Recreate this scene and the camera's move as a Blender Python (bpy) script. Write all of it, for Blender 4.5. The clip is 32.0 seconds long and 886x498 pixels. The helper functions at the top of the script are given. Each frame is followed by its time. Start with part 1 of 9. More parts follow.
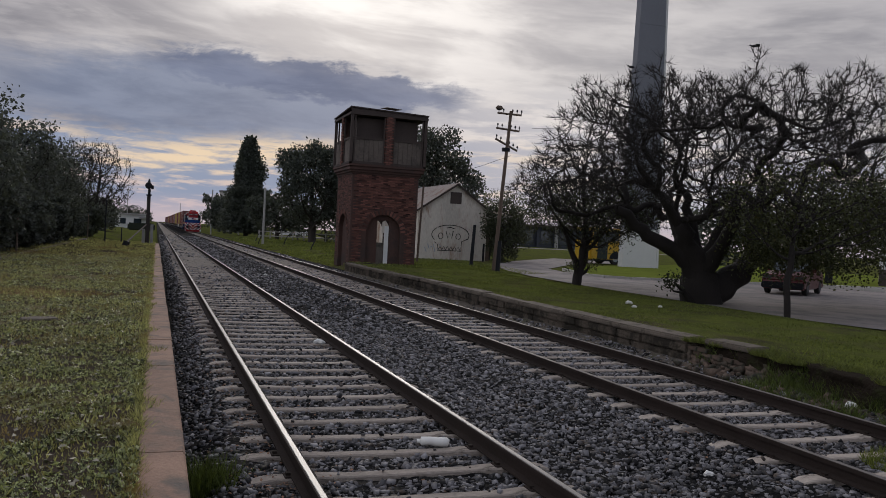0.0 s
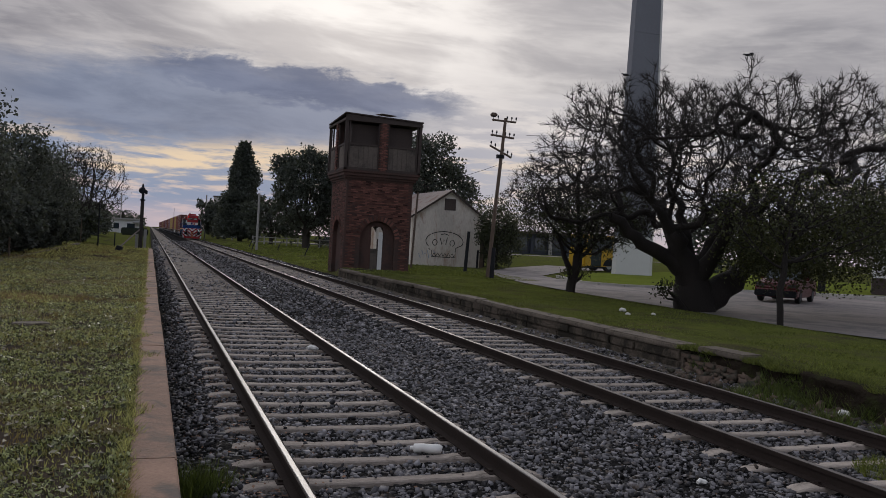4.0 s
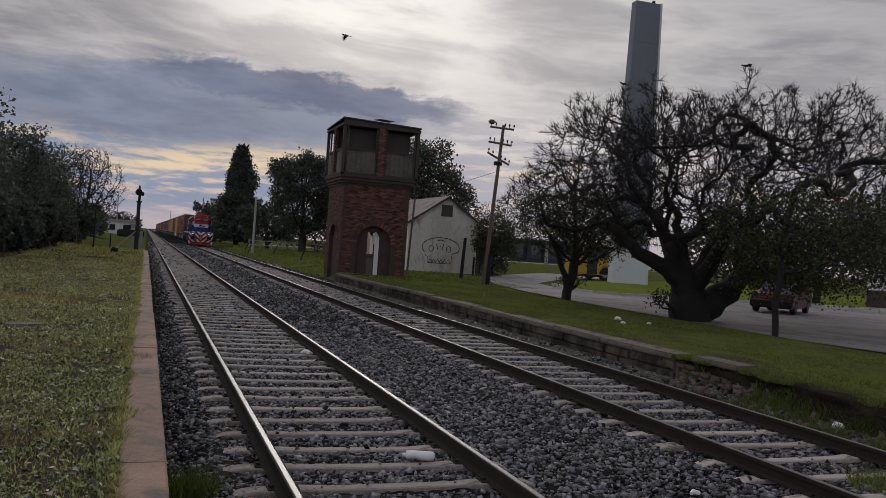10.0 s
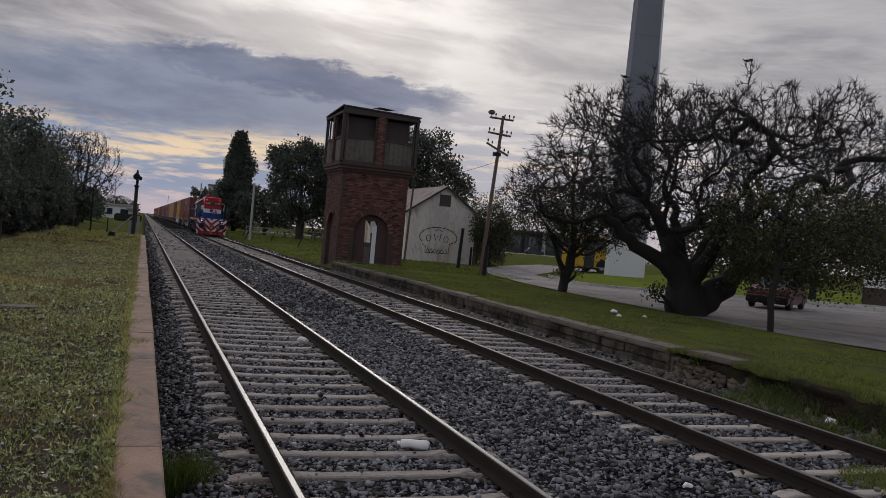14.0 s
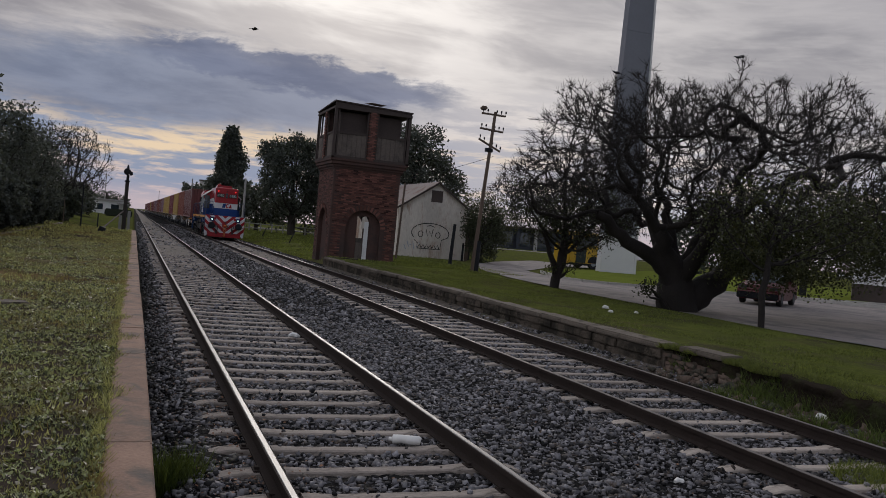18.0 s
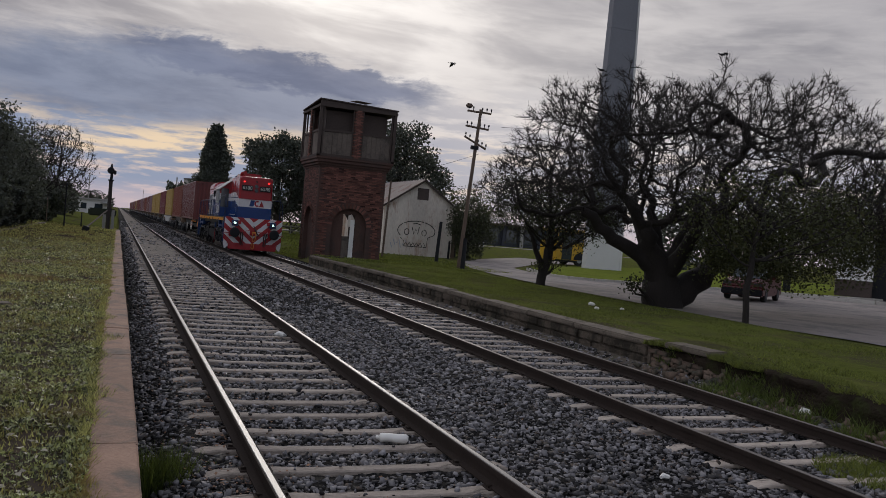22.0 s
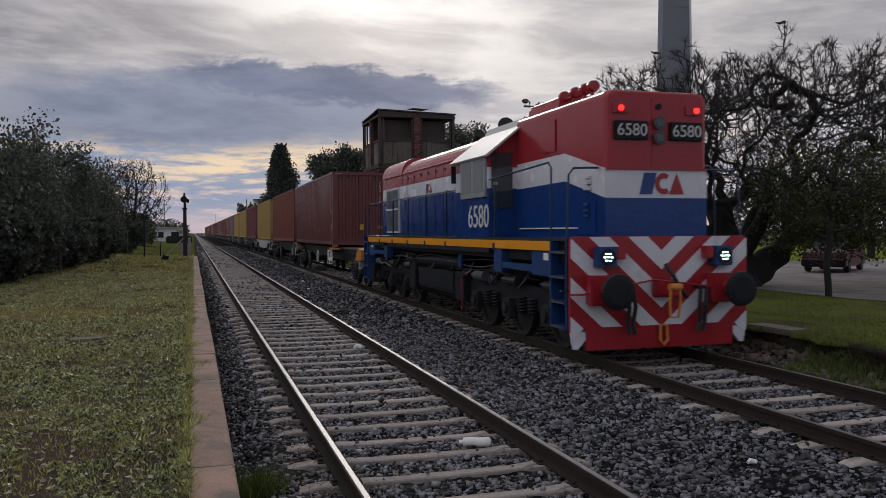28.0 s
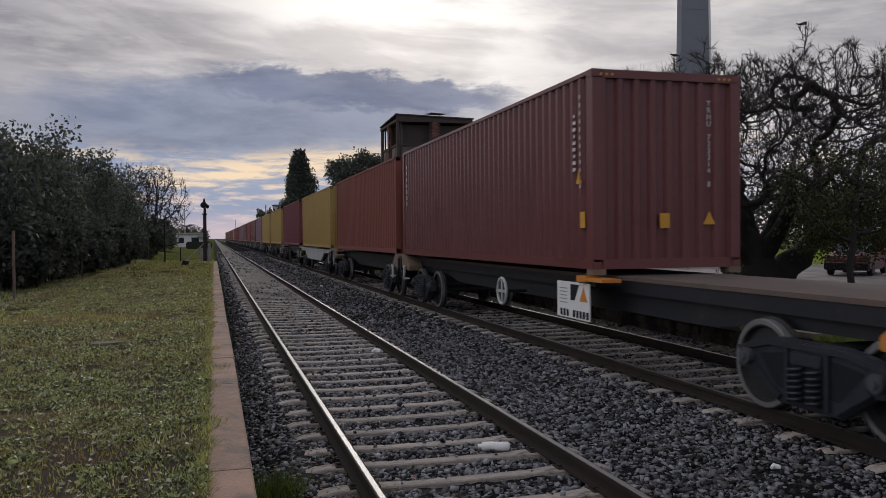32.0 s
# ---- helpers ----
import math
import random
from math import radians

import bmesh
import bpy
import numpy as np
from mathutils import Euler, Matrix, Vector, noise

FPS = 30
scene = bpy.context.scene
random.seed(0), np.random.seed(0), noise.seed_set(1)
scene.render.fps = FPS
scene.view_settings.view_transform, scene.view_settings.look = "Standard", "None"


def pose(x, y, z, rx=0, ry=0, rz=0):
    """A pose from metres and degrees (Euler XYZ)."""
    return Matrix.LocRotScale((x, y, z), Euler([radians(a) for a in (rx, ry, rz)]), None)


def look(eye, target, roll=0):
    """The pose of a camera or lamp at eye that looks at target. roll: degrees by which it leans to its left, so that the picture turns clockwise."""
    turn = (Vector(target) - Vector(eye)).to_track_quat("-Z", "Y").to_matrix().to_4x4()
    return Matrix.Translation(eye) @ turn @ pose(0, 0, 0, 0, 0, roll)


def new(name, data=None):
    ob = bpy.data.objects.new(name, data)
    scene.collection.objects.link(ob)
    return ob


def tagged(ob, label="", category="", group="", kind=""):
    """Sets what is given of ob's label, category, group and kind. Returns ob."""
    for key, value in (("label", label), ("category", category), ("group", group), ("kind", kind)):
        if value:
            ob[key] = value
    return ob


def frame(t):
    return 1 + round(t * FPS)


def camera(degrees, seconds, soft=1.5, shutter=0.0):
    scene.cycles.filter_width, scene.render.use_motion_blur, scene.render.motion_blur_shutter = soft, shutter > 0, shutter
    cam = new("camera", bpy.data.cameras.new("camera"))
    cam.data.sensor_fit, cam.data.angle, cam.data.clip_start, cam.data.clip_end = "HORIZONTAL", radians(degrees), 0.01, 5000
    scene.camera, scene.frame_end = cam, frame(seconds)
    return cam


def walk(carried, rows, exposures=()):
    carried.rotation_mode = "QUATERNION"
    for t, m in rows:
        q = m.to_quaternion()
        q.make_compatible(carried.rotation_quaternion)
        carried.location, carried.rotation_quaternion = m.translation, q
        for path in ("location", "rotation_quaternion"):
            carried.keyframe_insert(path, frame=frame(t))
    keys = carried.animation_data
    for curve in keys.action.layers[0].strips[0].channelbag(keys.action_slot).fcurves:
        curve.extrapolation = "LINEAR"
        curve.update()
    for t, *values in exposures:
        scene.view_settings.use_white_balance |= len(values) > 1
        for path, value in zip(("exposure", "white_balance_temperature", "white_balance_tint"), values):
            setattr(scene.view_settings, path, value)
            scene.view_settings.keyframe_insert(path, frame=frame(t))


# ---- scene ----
cam = camera(56.74, 32.0, soft=0.6, shutter=0.3)
PATH = [
    (0, (-1.994, 0.468, 1.759), (-1.332, 2.356, 1.727), 3.0),
    (0.5, (-1.973, 0.495, 1.746), (-1.31, 2.382, 1.714), 3.0),
    (1, (-1.994, 0.461, 1.758), (-1.333, 2.349, 1.729), 2.9),
    (1.5, (-1.99, 0.476, 1.756), (-1.33, 2.364, 1.731), 2.9),
    (2, (-1.99, 0.465, 1.757), (-1.328, 2.352, 1.734), 2.9),
    (2.5, (-1.985, 0.472, 1.75), (-1.323, 2.36, 1.729), 3.1),
    (3, (-1.995, 0.463, 1.754), (-1.33, 2.349, 1.731), 3.1),
    (3.5, (-1.994, 0.473, 1.755), (-1.324, 2.358, 1.735), 3.2),
    (5.5, (-1.984, 0.473, 1.773), (-1.3, 2.352, 1.768), 3.3),
    (6, (-1.987, 0.475, 1.773), (-1.302, 2.354, 1.77), 3.3),
    (6.5, (-1.978, 0.498, 1.77), (-1.293, 2.377, 1.771), 3.3),
    (7, (-1.977, 0.493, 1.769), (-1.293, 2.373, 1.772), 3.4),
    (7.5, (-1.975, 0.5, 1.764), (-1.291, 2.379, 1.771), 3.4),
    (8, (-1.981, 0.5, 1.764), (-1.293, 2.378, 1.774), 3.5),
    (8.5, (-1.971, 0.509, 1.759), (-1.282, 2.387, 1.77), 3.6),
    (9, (-1.982, 0.497, 1.761), (-1.29, 2.374, 1.773), 3.8),
    (9.5, (-1.977, 0.52, 1.754), (-1.292, 2.399, 1.76), 4.1),
    (10, (-1.976, 0.496, 1.76), (-1.294, 2.376, 1.76), 4.1),
    (10.5, (-1.968, 0.522, 1.754), (-1.284, 2.401, 1.754), 4.2),
    (11, (-1.979, 0.502, 1.759), (-1.297, 2.382, 1.758), 4.3),
    (11.5, (-1.983, 0.506, 1.761), (-1.304, 2.388, 1.759), 4.6),
    (12, (-1.985, 0.521, 1.754), (-1.306, 2.402, 1.749), 5.0),
    (12.5, (-1.987, 0.507, 1.758), (-1.31, 2.389, 1.743), 5.1),
    (13, (-1.987, 0.503, 1.758), (-1.304, 2.383, 1.734), 5.2),
    (13.5, (-1.998, 0.487, 1.769), (-1.312, 2.366, 1.745), 5.1),
    (14, (-1.982, 0.498, 1.758), (-1.292, 2.375, 1.734), 5.1),
    (14.5, (-1.983, 0.511, 1.752), (-1.291, 2.387, 1.727), 5.1),
    (16.5, (-1.984, 0.501, 1.756), (-1.288, 2.376, 1.727), 5.1),
    (17, (-1.986, 0.487, 1.758), (-1.286, 2.36, 1.73), 5.2),
    (17.5, (-1.984, 0.492, 1.758), (-1.28, 2.363, 1.728), 5.1),
    (18, (-1.976, 0.516, 1.751), (-1.267, 2.385, 1.719), 5.2),
    (18.5, (-1.968, 0.521, 1.748), (-1.255, 2.39, 1.714), 5.2),
    (19, (-1.975, 0.501, 1.758), (-1.259, 2.368, 1.726), 5.2),
    (19.5, (-1.99, 0.49, 1.764), (-1.269, 2.355, 1.736), 5.1),
    (20, (-1.972, 0.514, 1.758), (-1.248, 2.378, 1.726), 4.9),
    (20.5, (-1.975, 0.484, 1.759), (-1.248, 2.347, 1.729), 4.8),
    (21, (-1.972, 0.521, 1.753), (-1.239, 2.382, 1.718), 4.9),
    (21.5, (-1.973, 0.497, 1.758), (-1.236, 2.357, 1.722), 4.8),
    (22, (-1.977, 0.51, 1.758), (-1.236, 2.368, 1.723), 4.9),
    (22.5, (-1.977, 0.492, 1.759), (-1.233, 2.349, 1.728), 4.9),
    (23, (-1.978, 0.515, 1.756), (-1.23, 2.37, 1.726), 4.9),
    (23.5, (-1.973, 0.514, 1.753), (-1.221, 2.367, 1.718), 4.9),
    (24, (-1.968, 0.512, 1.754), (-1.212, 2.363, 1.717), 4.9),
    (24.5, (-1.99, 0.492, 1.769), (-1.229, 2.342, 1.735), 4.9),
    (25, (-1.966, 0.517, 1.752), (-1.207, 2.367, 1.721), 4.7),
    (25.5, (-1.992, 0.523, 1.752), (-1.318, 2.406, 1.721), 4.3),
    (27.5, (-2.0, 0.325, 1.832), (-1.419, 2.239, 1.823), 1.2),
    (28, (-1.999, 0.365, 1.829), (-1.417, 2.278, 1.786), -0.3),
    (28.5, (-1.99, 0.382, 1.831), (-1.416, 2.297, 1.792), -0.9),
    (29, (-1.997, 0.386, 1.826), (-1.444, 2.308, 1.791), -1.2),
    (29.5, (-1.99, 0.391, 1.824), (-1.443, 2.315, 1.792), -1.2),
    (30, (-1.993, 0.397, 1.822), (-1.445, 2.32, 1.794), -1.2),
    (30.5, (-1.992, 0.399, 1.818), (-1.449, 2.324, 1.794), -0.9),
    (31, (-1.989, 0.397, 1.821), (-1.457, 2.325, 1.8), -0.8),
    (31.5, (-1.983, 0.396, 1.819), (-1.447, 2.322, 1.793), -0.7),
    (32, (-1.984, 0.399, 1.812), (-1.445, 2.325, 1.781), -0.5),
]
walk(cam, [(t, look(eye, target, roll)) for t, eye, target, roll in PATH], [(0.0, 0.06), (3.0, 0.04), (7.0, -0.10), (11.0, -0.04), (14.0, 0.02), (18.0, 0.0), (22.0, 0.06), (25.0, 0.06), (28.0, 0.12), (29.0, -0.06), (30.0, 0.02), (31.0, 0.0), (32.0, 0.22)])


# ---- node helpers ----
def sock(nt, node, key, v):
    s = node.inputs[key]
    if isinstance(v, (int, float)):
        s.default_value = v
    elif isinstance(v, tuple):
        s.default_value = (*v, 1.0) if len(v) == 3 and s.type == "RGBA" else v
    else:
        nt.links.new(v, s)


def N(nt, kind, out=0, ins=None):
    node = nt.nodes.new(kind)
    for k, v in (ins or {}).items():
        sock(nt, node, k, v)
    return node.outputs[out]


def mth(nt, op, a, b=0.0, c=0.0):
    node = nt.nodes.new("ShaderNodeMath")
    node.operation = op
    for k, v in enumerate((a, b, c)):
        sock(nt, node, k, v)
    return node.outputs[0]


def ramp01(nt, v, lo, hi, smooth=True):
    node = nt.nodes.new("ShaderNodeMapRange")
    node.interpolation_type = "SMOOTHSTEP" if smooth else "LINEAR"
    for k, x in enumerate((v, lo, hi, 0.0, 1.0)):
        sock(nt, node, k, x)
    return node.outputs[0]


def mixc(nt, f, a, b, mode="MIX"):
    node = nt.nodes.new("ShaderNodeMix")
    node.data_type, node.blend_type = "RGBA", mode
    for k, x in ((0, f), (6, a), (7, b)):
        sock(nt, node, k, x)
    return node.outputs[2]


def noise3(nt, vec, scale, detail=4.0, rough=0.55, dist=0.0):
    return N(nt, "ShaderNodeTexNoise", 0, {"Vector": vec, "Scale": scale, "Detail": detail, "Roughness": rough, "Distortion": dist})


# ---- world: evening overcast, the sun behind cloud ahead of the camera ----
SUN_AZ, SUN_EL = radians(13.5), radians(21)


def build_world():
    w = bpy.data.worlds.new("world")
    w.use_nodes = True
    scene.world = w
    nt = w.node_tree
    nt.nodes.clear()
    co = N(nt, "ShaderNodeTexCoord", 0)
    xyz = nt.nodes.new("ShaderNodeSeparateXYZ")
    nt.links.new(co, xyz.inputs[0])
    X, Y, Z = xyz.outputs
    deg = 57.2958
    az = mth(nt, "MULTIPLY", mth(nt, "ARCTAN2", X, Y), deg)
    el = mth(nt, "MULTIPLY", mth(nt, "ARCSINE", Z), deg)
    st = nt.nodes.new("ShaderNodeTexSky")
    st.sky_type, st.sun_disc, st.sun_elevation, st.sun_rotation = "NISHITA", False, SUN_EL, SUN_AZ
    st.air_density, st.dust_density = 1.4, 2.5
    sky = mixc(nt, 1.0, st.outputs[0], (0.012, 0.012, 0.012), "MULTIPLY")
    # layered cloud, stretched along the horizon
    q = N(nt, "ShaderNodeCombineXYZ", 0, {0: mth(nt, "MULTIPLY", az, 0.045), 1: mth(nt, "MULTIPLY", el, 0.16), 2: 0.3})
    mid = noise3(nt, q, 3.2, 6, 0.6, 0.35)
    fine = noise3(nt, N(nt, "ShaderNodeCombineXYZ", 0, {0: mth(nt, "MULTIPLY", az, 0.06), 1: mth(nt, "MULTIPLY", el, 0.34), 2: 2.0}), 4.0, 6, 0.6, 0.2)
    wob = mth(nt, "MULTIPLY", mth(nt, "SUBTRACT", mid, 0.5), 4.0)
    wob2 = mth(nt, "MULTIPLY", mth(nt, "SUBTRACT", fine, 0.5), 2.4)

    puff = noise3(nt, N(nt, "ShaderNodeCombineXYZ", 0, {0: mth(nt, "MULTIPLY", az, 0.22), 1: mth(nt, "MULTIPLY", el, 0.45), 2: 8.0}), 1.6, 6, 0.62, 0.3)
    wob3 = mth(nt, "MULTIPLY", mth(nt, "SUBTRACT", puff, 0.5), 2.6)

    def blob(a0, e0, ra, re, soft=0.6, w1=1.0, tilt=0.0, w3=0.0):
        da = mth(nt, "DIVIDE", mth(nt, "SUBTRACT", az, a0), ra)
        e1 = mth(nt, "ADD", mth(nt, "SUBTRACT", el, e0), mth(nt, "MULTIPLY", wob2, w1 * 0.5))
        if w3:
            e1 = mth(nt, "ADD", e1, mth(nt, "MULTIPLY", wob3, w3))
        e1 = mth(nt, "SUBTRACT", e1, mth(nt, "MULTIPLY", mth(nt, "SUBTRACT", az, a0), tilt))
        de = mth(nt, "DIVIDE", e1, re)
        d = mth(nt, "SQRT", mth(nt, "ADD", mth(nt, "MULTIPLY", da, da), mth(nt, "MULTIPLY", de, de)))
        return ramp01(nt, d, 1.0 + soft * 0.5, 1.0 - soft * 0.5)

    streak = noise3(nt, N(nt, "ShaderNodeCombineXYZ", 0, {0: mth(nt, "MULTIPLY", az, 0.05), 1: mth(nt, "ADD", mth(nt, "MULTIPLY", el, 0.22), mth(nt, "MULTIPLY", az, 0.02)), 2: 5.0}), 1.7, 5, 0.55, 0.35)
    grey = mixc(nt, ramp01(nt, streak, 0.36, 0.66), (0.225, 0.22, 0.255), (0.39, 0.375, 0.405))
    grey = mixc(nt, mth(nt, "MULTIPLY", ramp01(nt, fine, 0.45, 0.65), 0.35), grey, (0.52, 0.495, 0.51))
    # thin bright cloud over the hidden sun
    glow = blob(15.5, 19, 17, 13, 1.6, 2.0)
    col = mixc(nt, mth(nt, "MULTIPLY", glow, 0.9), grey, mixc(nt, ramp01(nt, streak, 0.34, 0.66), (0.55, 0.525, 0.54), (0.95, 0.90, 0.875)))
    core = blob(12.3, 17.0, 8, 6.5, 1.7, 2.6)
    col = mixc(nt, mth(nt, "MULTIPLY", core, 0.8), col, mixc(nt, ramp01(nt, streak, 0.32, 0.6), (0.72, 0.68, 0.67), (1.12, 1.07, 1.03)))
    # lighter broken cloud to the right of the bank
    pale = blob(38, 9, 15, 9, 1.4, 2.0)
    col = mixc(nt, mth(nt, "MULTIPLY", pale, 0.35), col, mixc(nt, ramp01(nt, streak, 0.34, 0.66), (0.50, 0.485, 0.50), (0.74, 0.71, 0.70)))
    lowr = ramp01(nt, mth(nt, "ADD", el, mth(nt, "MULTIPLY", wob2, 0.6)), 11.5, 7.0)
    lowr = mth(nt, "MULTIPLY", lowr, ramp01(nt, az, 13.0, 21.0))
    col = mixc(nt, mth(nt, "MULTIPLY", lowr, 0.85), col, mixc(nt, ramp01(nt, fine, 0.38, 0.62), (0.50, 0.49, 0.54), (0.80, 0.745, 0.73)))
    # low band: blue-grey with cream and peach gaps near the horizon
    lowb = ramp01(nt, mth(nt, "ADD", el, mth(nt, "MULTIPLY", wob2, 0.5)), 7.6, 5.4)
    stripes = ramp01(nt, mth(nt, "ADD", fine, mth(nt, "MULTIPLY", wob, 0.02)), 0.46, 0.62)
    lowc = mixc(nt, stripes, (0.27, 0.325, 0.455), mixc(nt, ramp01(nt, el, 1.0, 5.0), (0.58, 0.485, 0.51), (0.72, 0.59, 0.47)))
    lowc = mixc(nt, mth(nt, "MULTIPLY", ramp01(nt, az, 14.0, 24.0), 0.75), lowc, mixc(nt, stripes, (0.52, 0.50, 0.54), (0.72, 0.64, 0.58)))
    col = mixc(nt, lowb, col, lowc)
    # blue-grey bank with a ragged upper edge
    bank = blob(3.0, 8.3, 15.0, 2.7, 0.8, 2.0, 0.02, 0.8)
    col = mixc(nt, mth(nt, "MULTIPLY", bank, 0.93), col, mixc(nt, ramp01(nt, mid, 0.36, 0.64), (0.158, 0.195, 0.295), (0.225, 0.265, 0.375)))
    tongue = blob(9.8, 10.05, 10.8, 1.2, 0.42, 1.0, -0.055, 1.1)
    col = mixc(nt, mth(nt, "MULTIPLY", tongue, 0.85), col, mixc(nt, ramp01(nt, mid, 0.36, 0.64), (0.112, 0.145, 0.245), (0.17, 0.205, 0.315)))
    warm = blob(4.5, 4.8, 8.5, 1.0, 1.2, 1.6, 0.09)
    wst = ramp01(nt, fine, 0.36, 0.58)
    col = mixc(nt, mth(nt, "MULTIPLY", mth(nt, "MULTIPLY", warm, 0.95), wst), col, (0.84, 0.66, 0.47))
    haze = ramp01(nt, el, 2.2, 0.3)
    col = mixc(nt, mth(nt, "MULTIPLY", haze, 0.8), col, (0.58, 0.475, 0.51))
    # clear sky shows thinly through the cloud
    col = mixc(nt, 0.08, col, sky)
    # overhead and behind: even grey-blue overcast
    up = ramp01(nt, el, 26.0, 55.0)
    col = mixc(nt, up, col, (0.335, 0.36, 0.43))
    # brighter sky added out of view on the left, to light the train's side
    side = mth(nt, "MULTIPLY", ramp01(nt, az, -20.0, -55.0), ramp01(nt, az, -170.0, -130.0))
    side = mth(nt, "MULTIPLY", side, ramp01(nt, el, 2.0, 14.0))
    col = mixc(nt, mth(nt, "MULTIPLY", side, 0.85), col, mixc(nt, ramp01(nt, streak, 0.35, 0.65), (0.64, 0.66, 0.74), (0.92, 0.93, 1.0)))
    back = mth(nt, "MULTIPLY", ramp01(nt, Y, 0.0, -0.6), mth(nt, "SUBTRACT", 1.0, side))
    col = mixc(nt, mth(nt, "MULTIPLY", back, 0.9), col, mixc(nt, ramp01(nt, streak, 0.35, 0.65), (0.29, 0.32, 0.39), (0.40, 0.42, 0.50)))
    below = ramp01(nt, el, 0.0, -2.0)
    col = mixc(nt, below, col, (0.10, 0.10, 0.09))
    bg = nt.nodes.new("ShaderNodeBackground")
    nt.links.new(col, bg.inputs[0])
    bg.inputs[1].default_value = 1.0
    out = nt.nodes.new("ShaderNodeOutputWorld")
    nt.links.new(bg.outputs[0], out.inputs[0])


build_world()
sun = new("sun", bpy.data.lights.new("sun", "SUN"))
sun.data.energy, sun.data.angle, sun.data.color = 0.6, radians(14), (1.0, 0.93, 0.86)
sun.matrix_world = look((math.sin(SUN_AZ) * 60, math.cos(SUN_AZ) * 60, math.tan(SUN_EL) * 60), (0, 0, 0))
scene.view_settings.exposure = 0.0


# ---- materials ----
def mat(name, base, rough=0.75, metal=0.0, var=0.22, scale=1.5, fine=28.0, bump=0.25, dist=0.01, stain=None, stain_at=(0.55, 0.72), stain_scale=0.9, spec=0.4, per_obj=0.0, island=0.0, stretch=(1, 1, 1), emit=None, thin=0.0):
    m = bpy.data.materials.new(name)
    m.use_nodes = True
    nt = m.node_tree
    p = nt.nodes["Principled BSDF"]
    co = N(nt, "ShaderNodeTexCoord", 3)
    co = N(nt, "ShaderNodeMapping", 0, {0: co, 3: stretch})
    n1 = noise3(nt, co, scale, 5, 0.6)
    n2 = noise3(nt, co, fine, 4, 0.6)
    k = mth(nt, "ADD", mth(nt, "MULTIPLY", mth(nt, "SUBTRACT", n1, 0.5), var * 2.2), mth(nt, "MULTIPLY", mth(nt, "SUBTRACT", n2, 0.5), var * 1.6))
    if per_obj:
        r = N(nt, "ShaderNodeObjectInfo", 5)
        k = mth(nt, "ADD", k, mth(nt, "MULTIPLY", mth(nt, "SUBTRACT", r, 0.5), per_obj * 2))
    if island:
        r = N(nt, "ShaderNodeNewGeometry", 8)
        k = mth(nt, "ADD", k, mth(nt, "MULTIPLY", mth(nt, "SUBTRACT", r, 0.5), island * 2))
    k = mth(nt, "MAXIMUM", mth(nt, "ADD", k, 1.0), 0.15)
    col = mixc(nt, 1.0, base, N(nt, "ShaderNodeCombineXYZ", 0, {0: k, 1: k, 2: k}), "MULTIPLY")
    if stain:
        s = ramp01(nt, noise3(nt, co, stain_scale, 7, 0.68, 0.4), *stain_at)
        col = mixc(nt, s, col, stain)
    sock(nt, p, "Base Color", col)
    sock(nt, p, "Roughness", mth(nt, "MINIMUM", mth(nt, "ADD", rough - 0.08, mth(nt, "MULTIPLY", n1, 0.16)), 1.0))
    p.inputs["Metallic"].default_value = metal
    p.inputs["Specular IOR Level"].default_value = spec
    if bump:
        b = N(nt, "ShaderNodeBump", 0, {"Strength": bump, "Distance": dist, "Height": mth(nt, "ADD", mth(nt, "MULTIPLY", n1, 0.6), n2)})
        nt.links.new(b, p.inputs["Normal"])
    if thin:
        tr = nt.nodes.new("ShaderNodeBsdfTranslucent")
        nt.links.new(mixc(nt, 1.0, col, (1.5, 1.45, 0.9), "MULTIPLY"), tr.inputs[0])
        ms = nt.nodes.new("ShaderNodeMixShader")
        ms.inputs[0].default_value = thin
        nt.links.new(p.outputs[0], ms.inputs[1])
        nt.links.new(tr.outputs[0], ms.inputs[2])
        nt.links.new(ms.outputs[0], nt.nodes["Material Output"].inputs[0])
    if emit:
        p.inputs["Emission Color"].default_value = (*emit[0], 1)
        p.inputs["Emission Strength"].default_value = emit[1]
    return m


def glass(name, base=(0.02, 0.025, 0.03), rough=0.06):
    m = bpy.data.materials.new(name)
    m.use_nodes = True
    p = m.node_tree.nodes["Principled BSDF"]
    p.inputs["Base Color"].default_value = (*base, 1)
    p.inputs["Roughness"].default_value = rough
    p.inputs["Specular IOR Level"].default_value = 0.8
    return m


# ---- palette ----
M_GRASS_SOIL = mat("grass_soil", (0.062, 0.050, 0.040), 0.95, var=0.45, scale=0.35, fine=9, bump=0.5, dist=0.03, stain=(0.155, 0.115, 0.06), stain_at=(0.52, 0.70), stain_scale=0.8, spec=0.0)


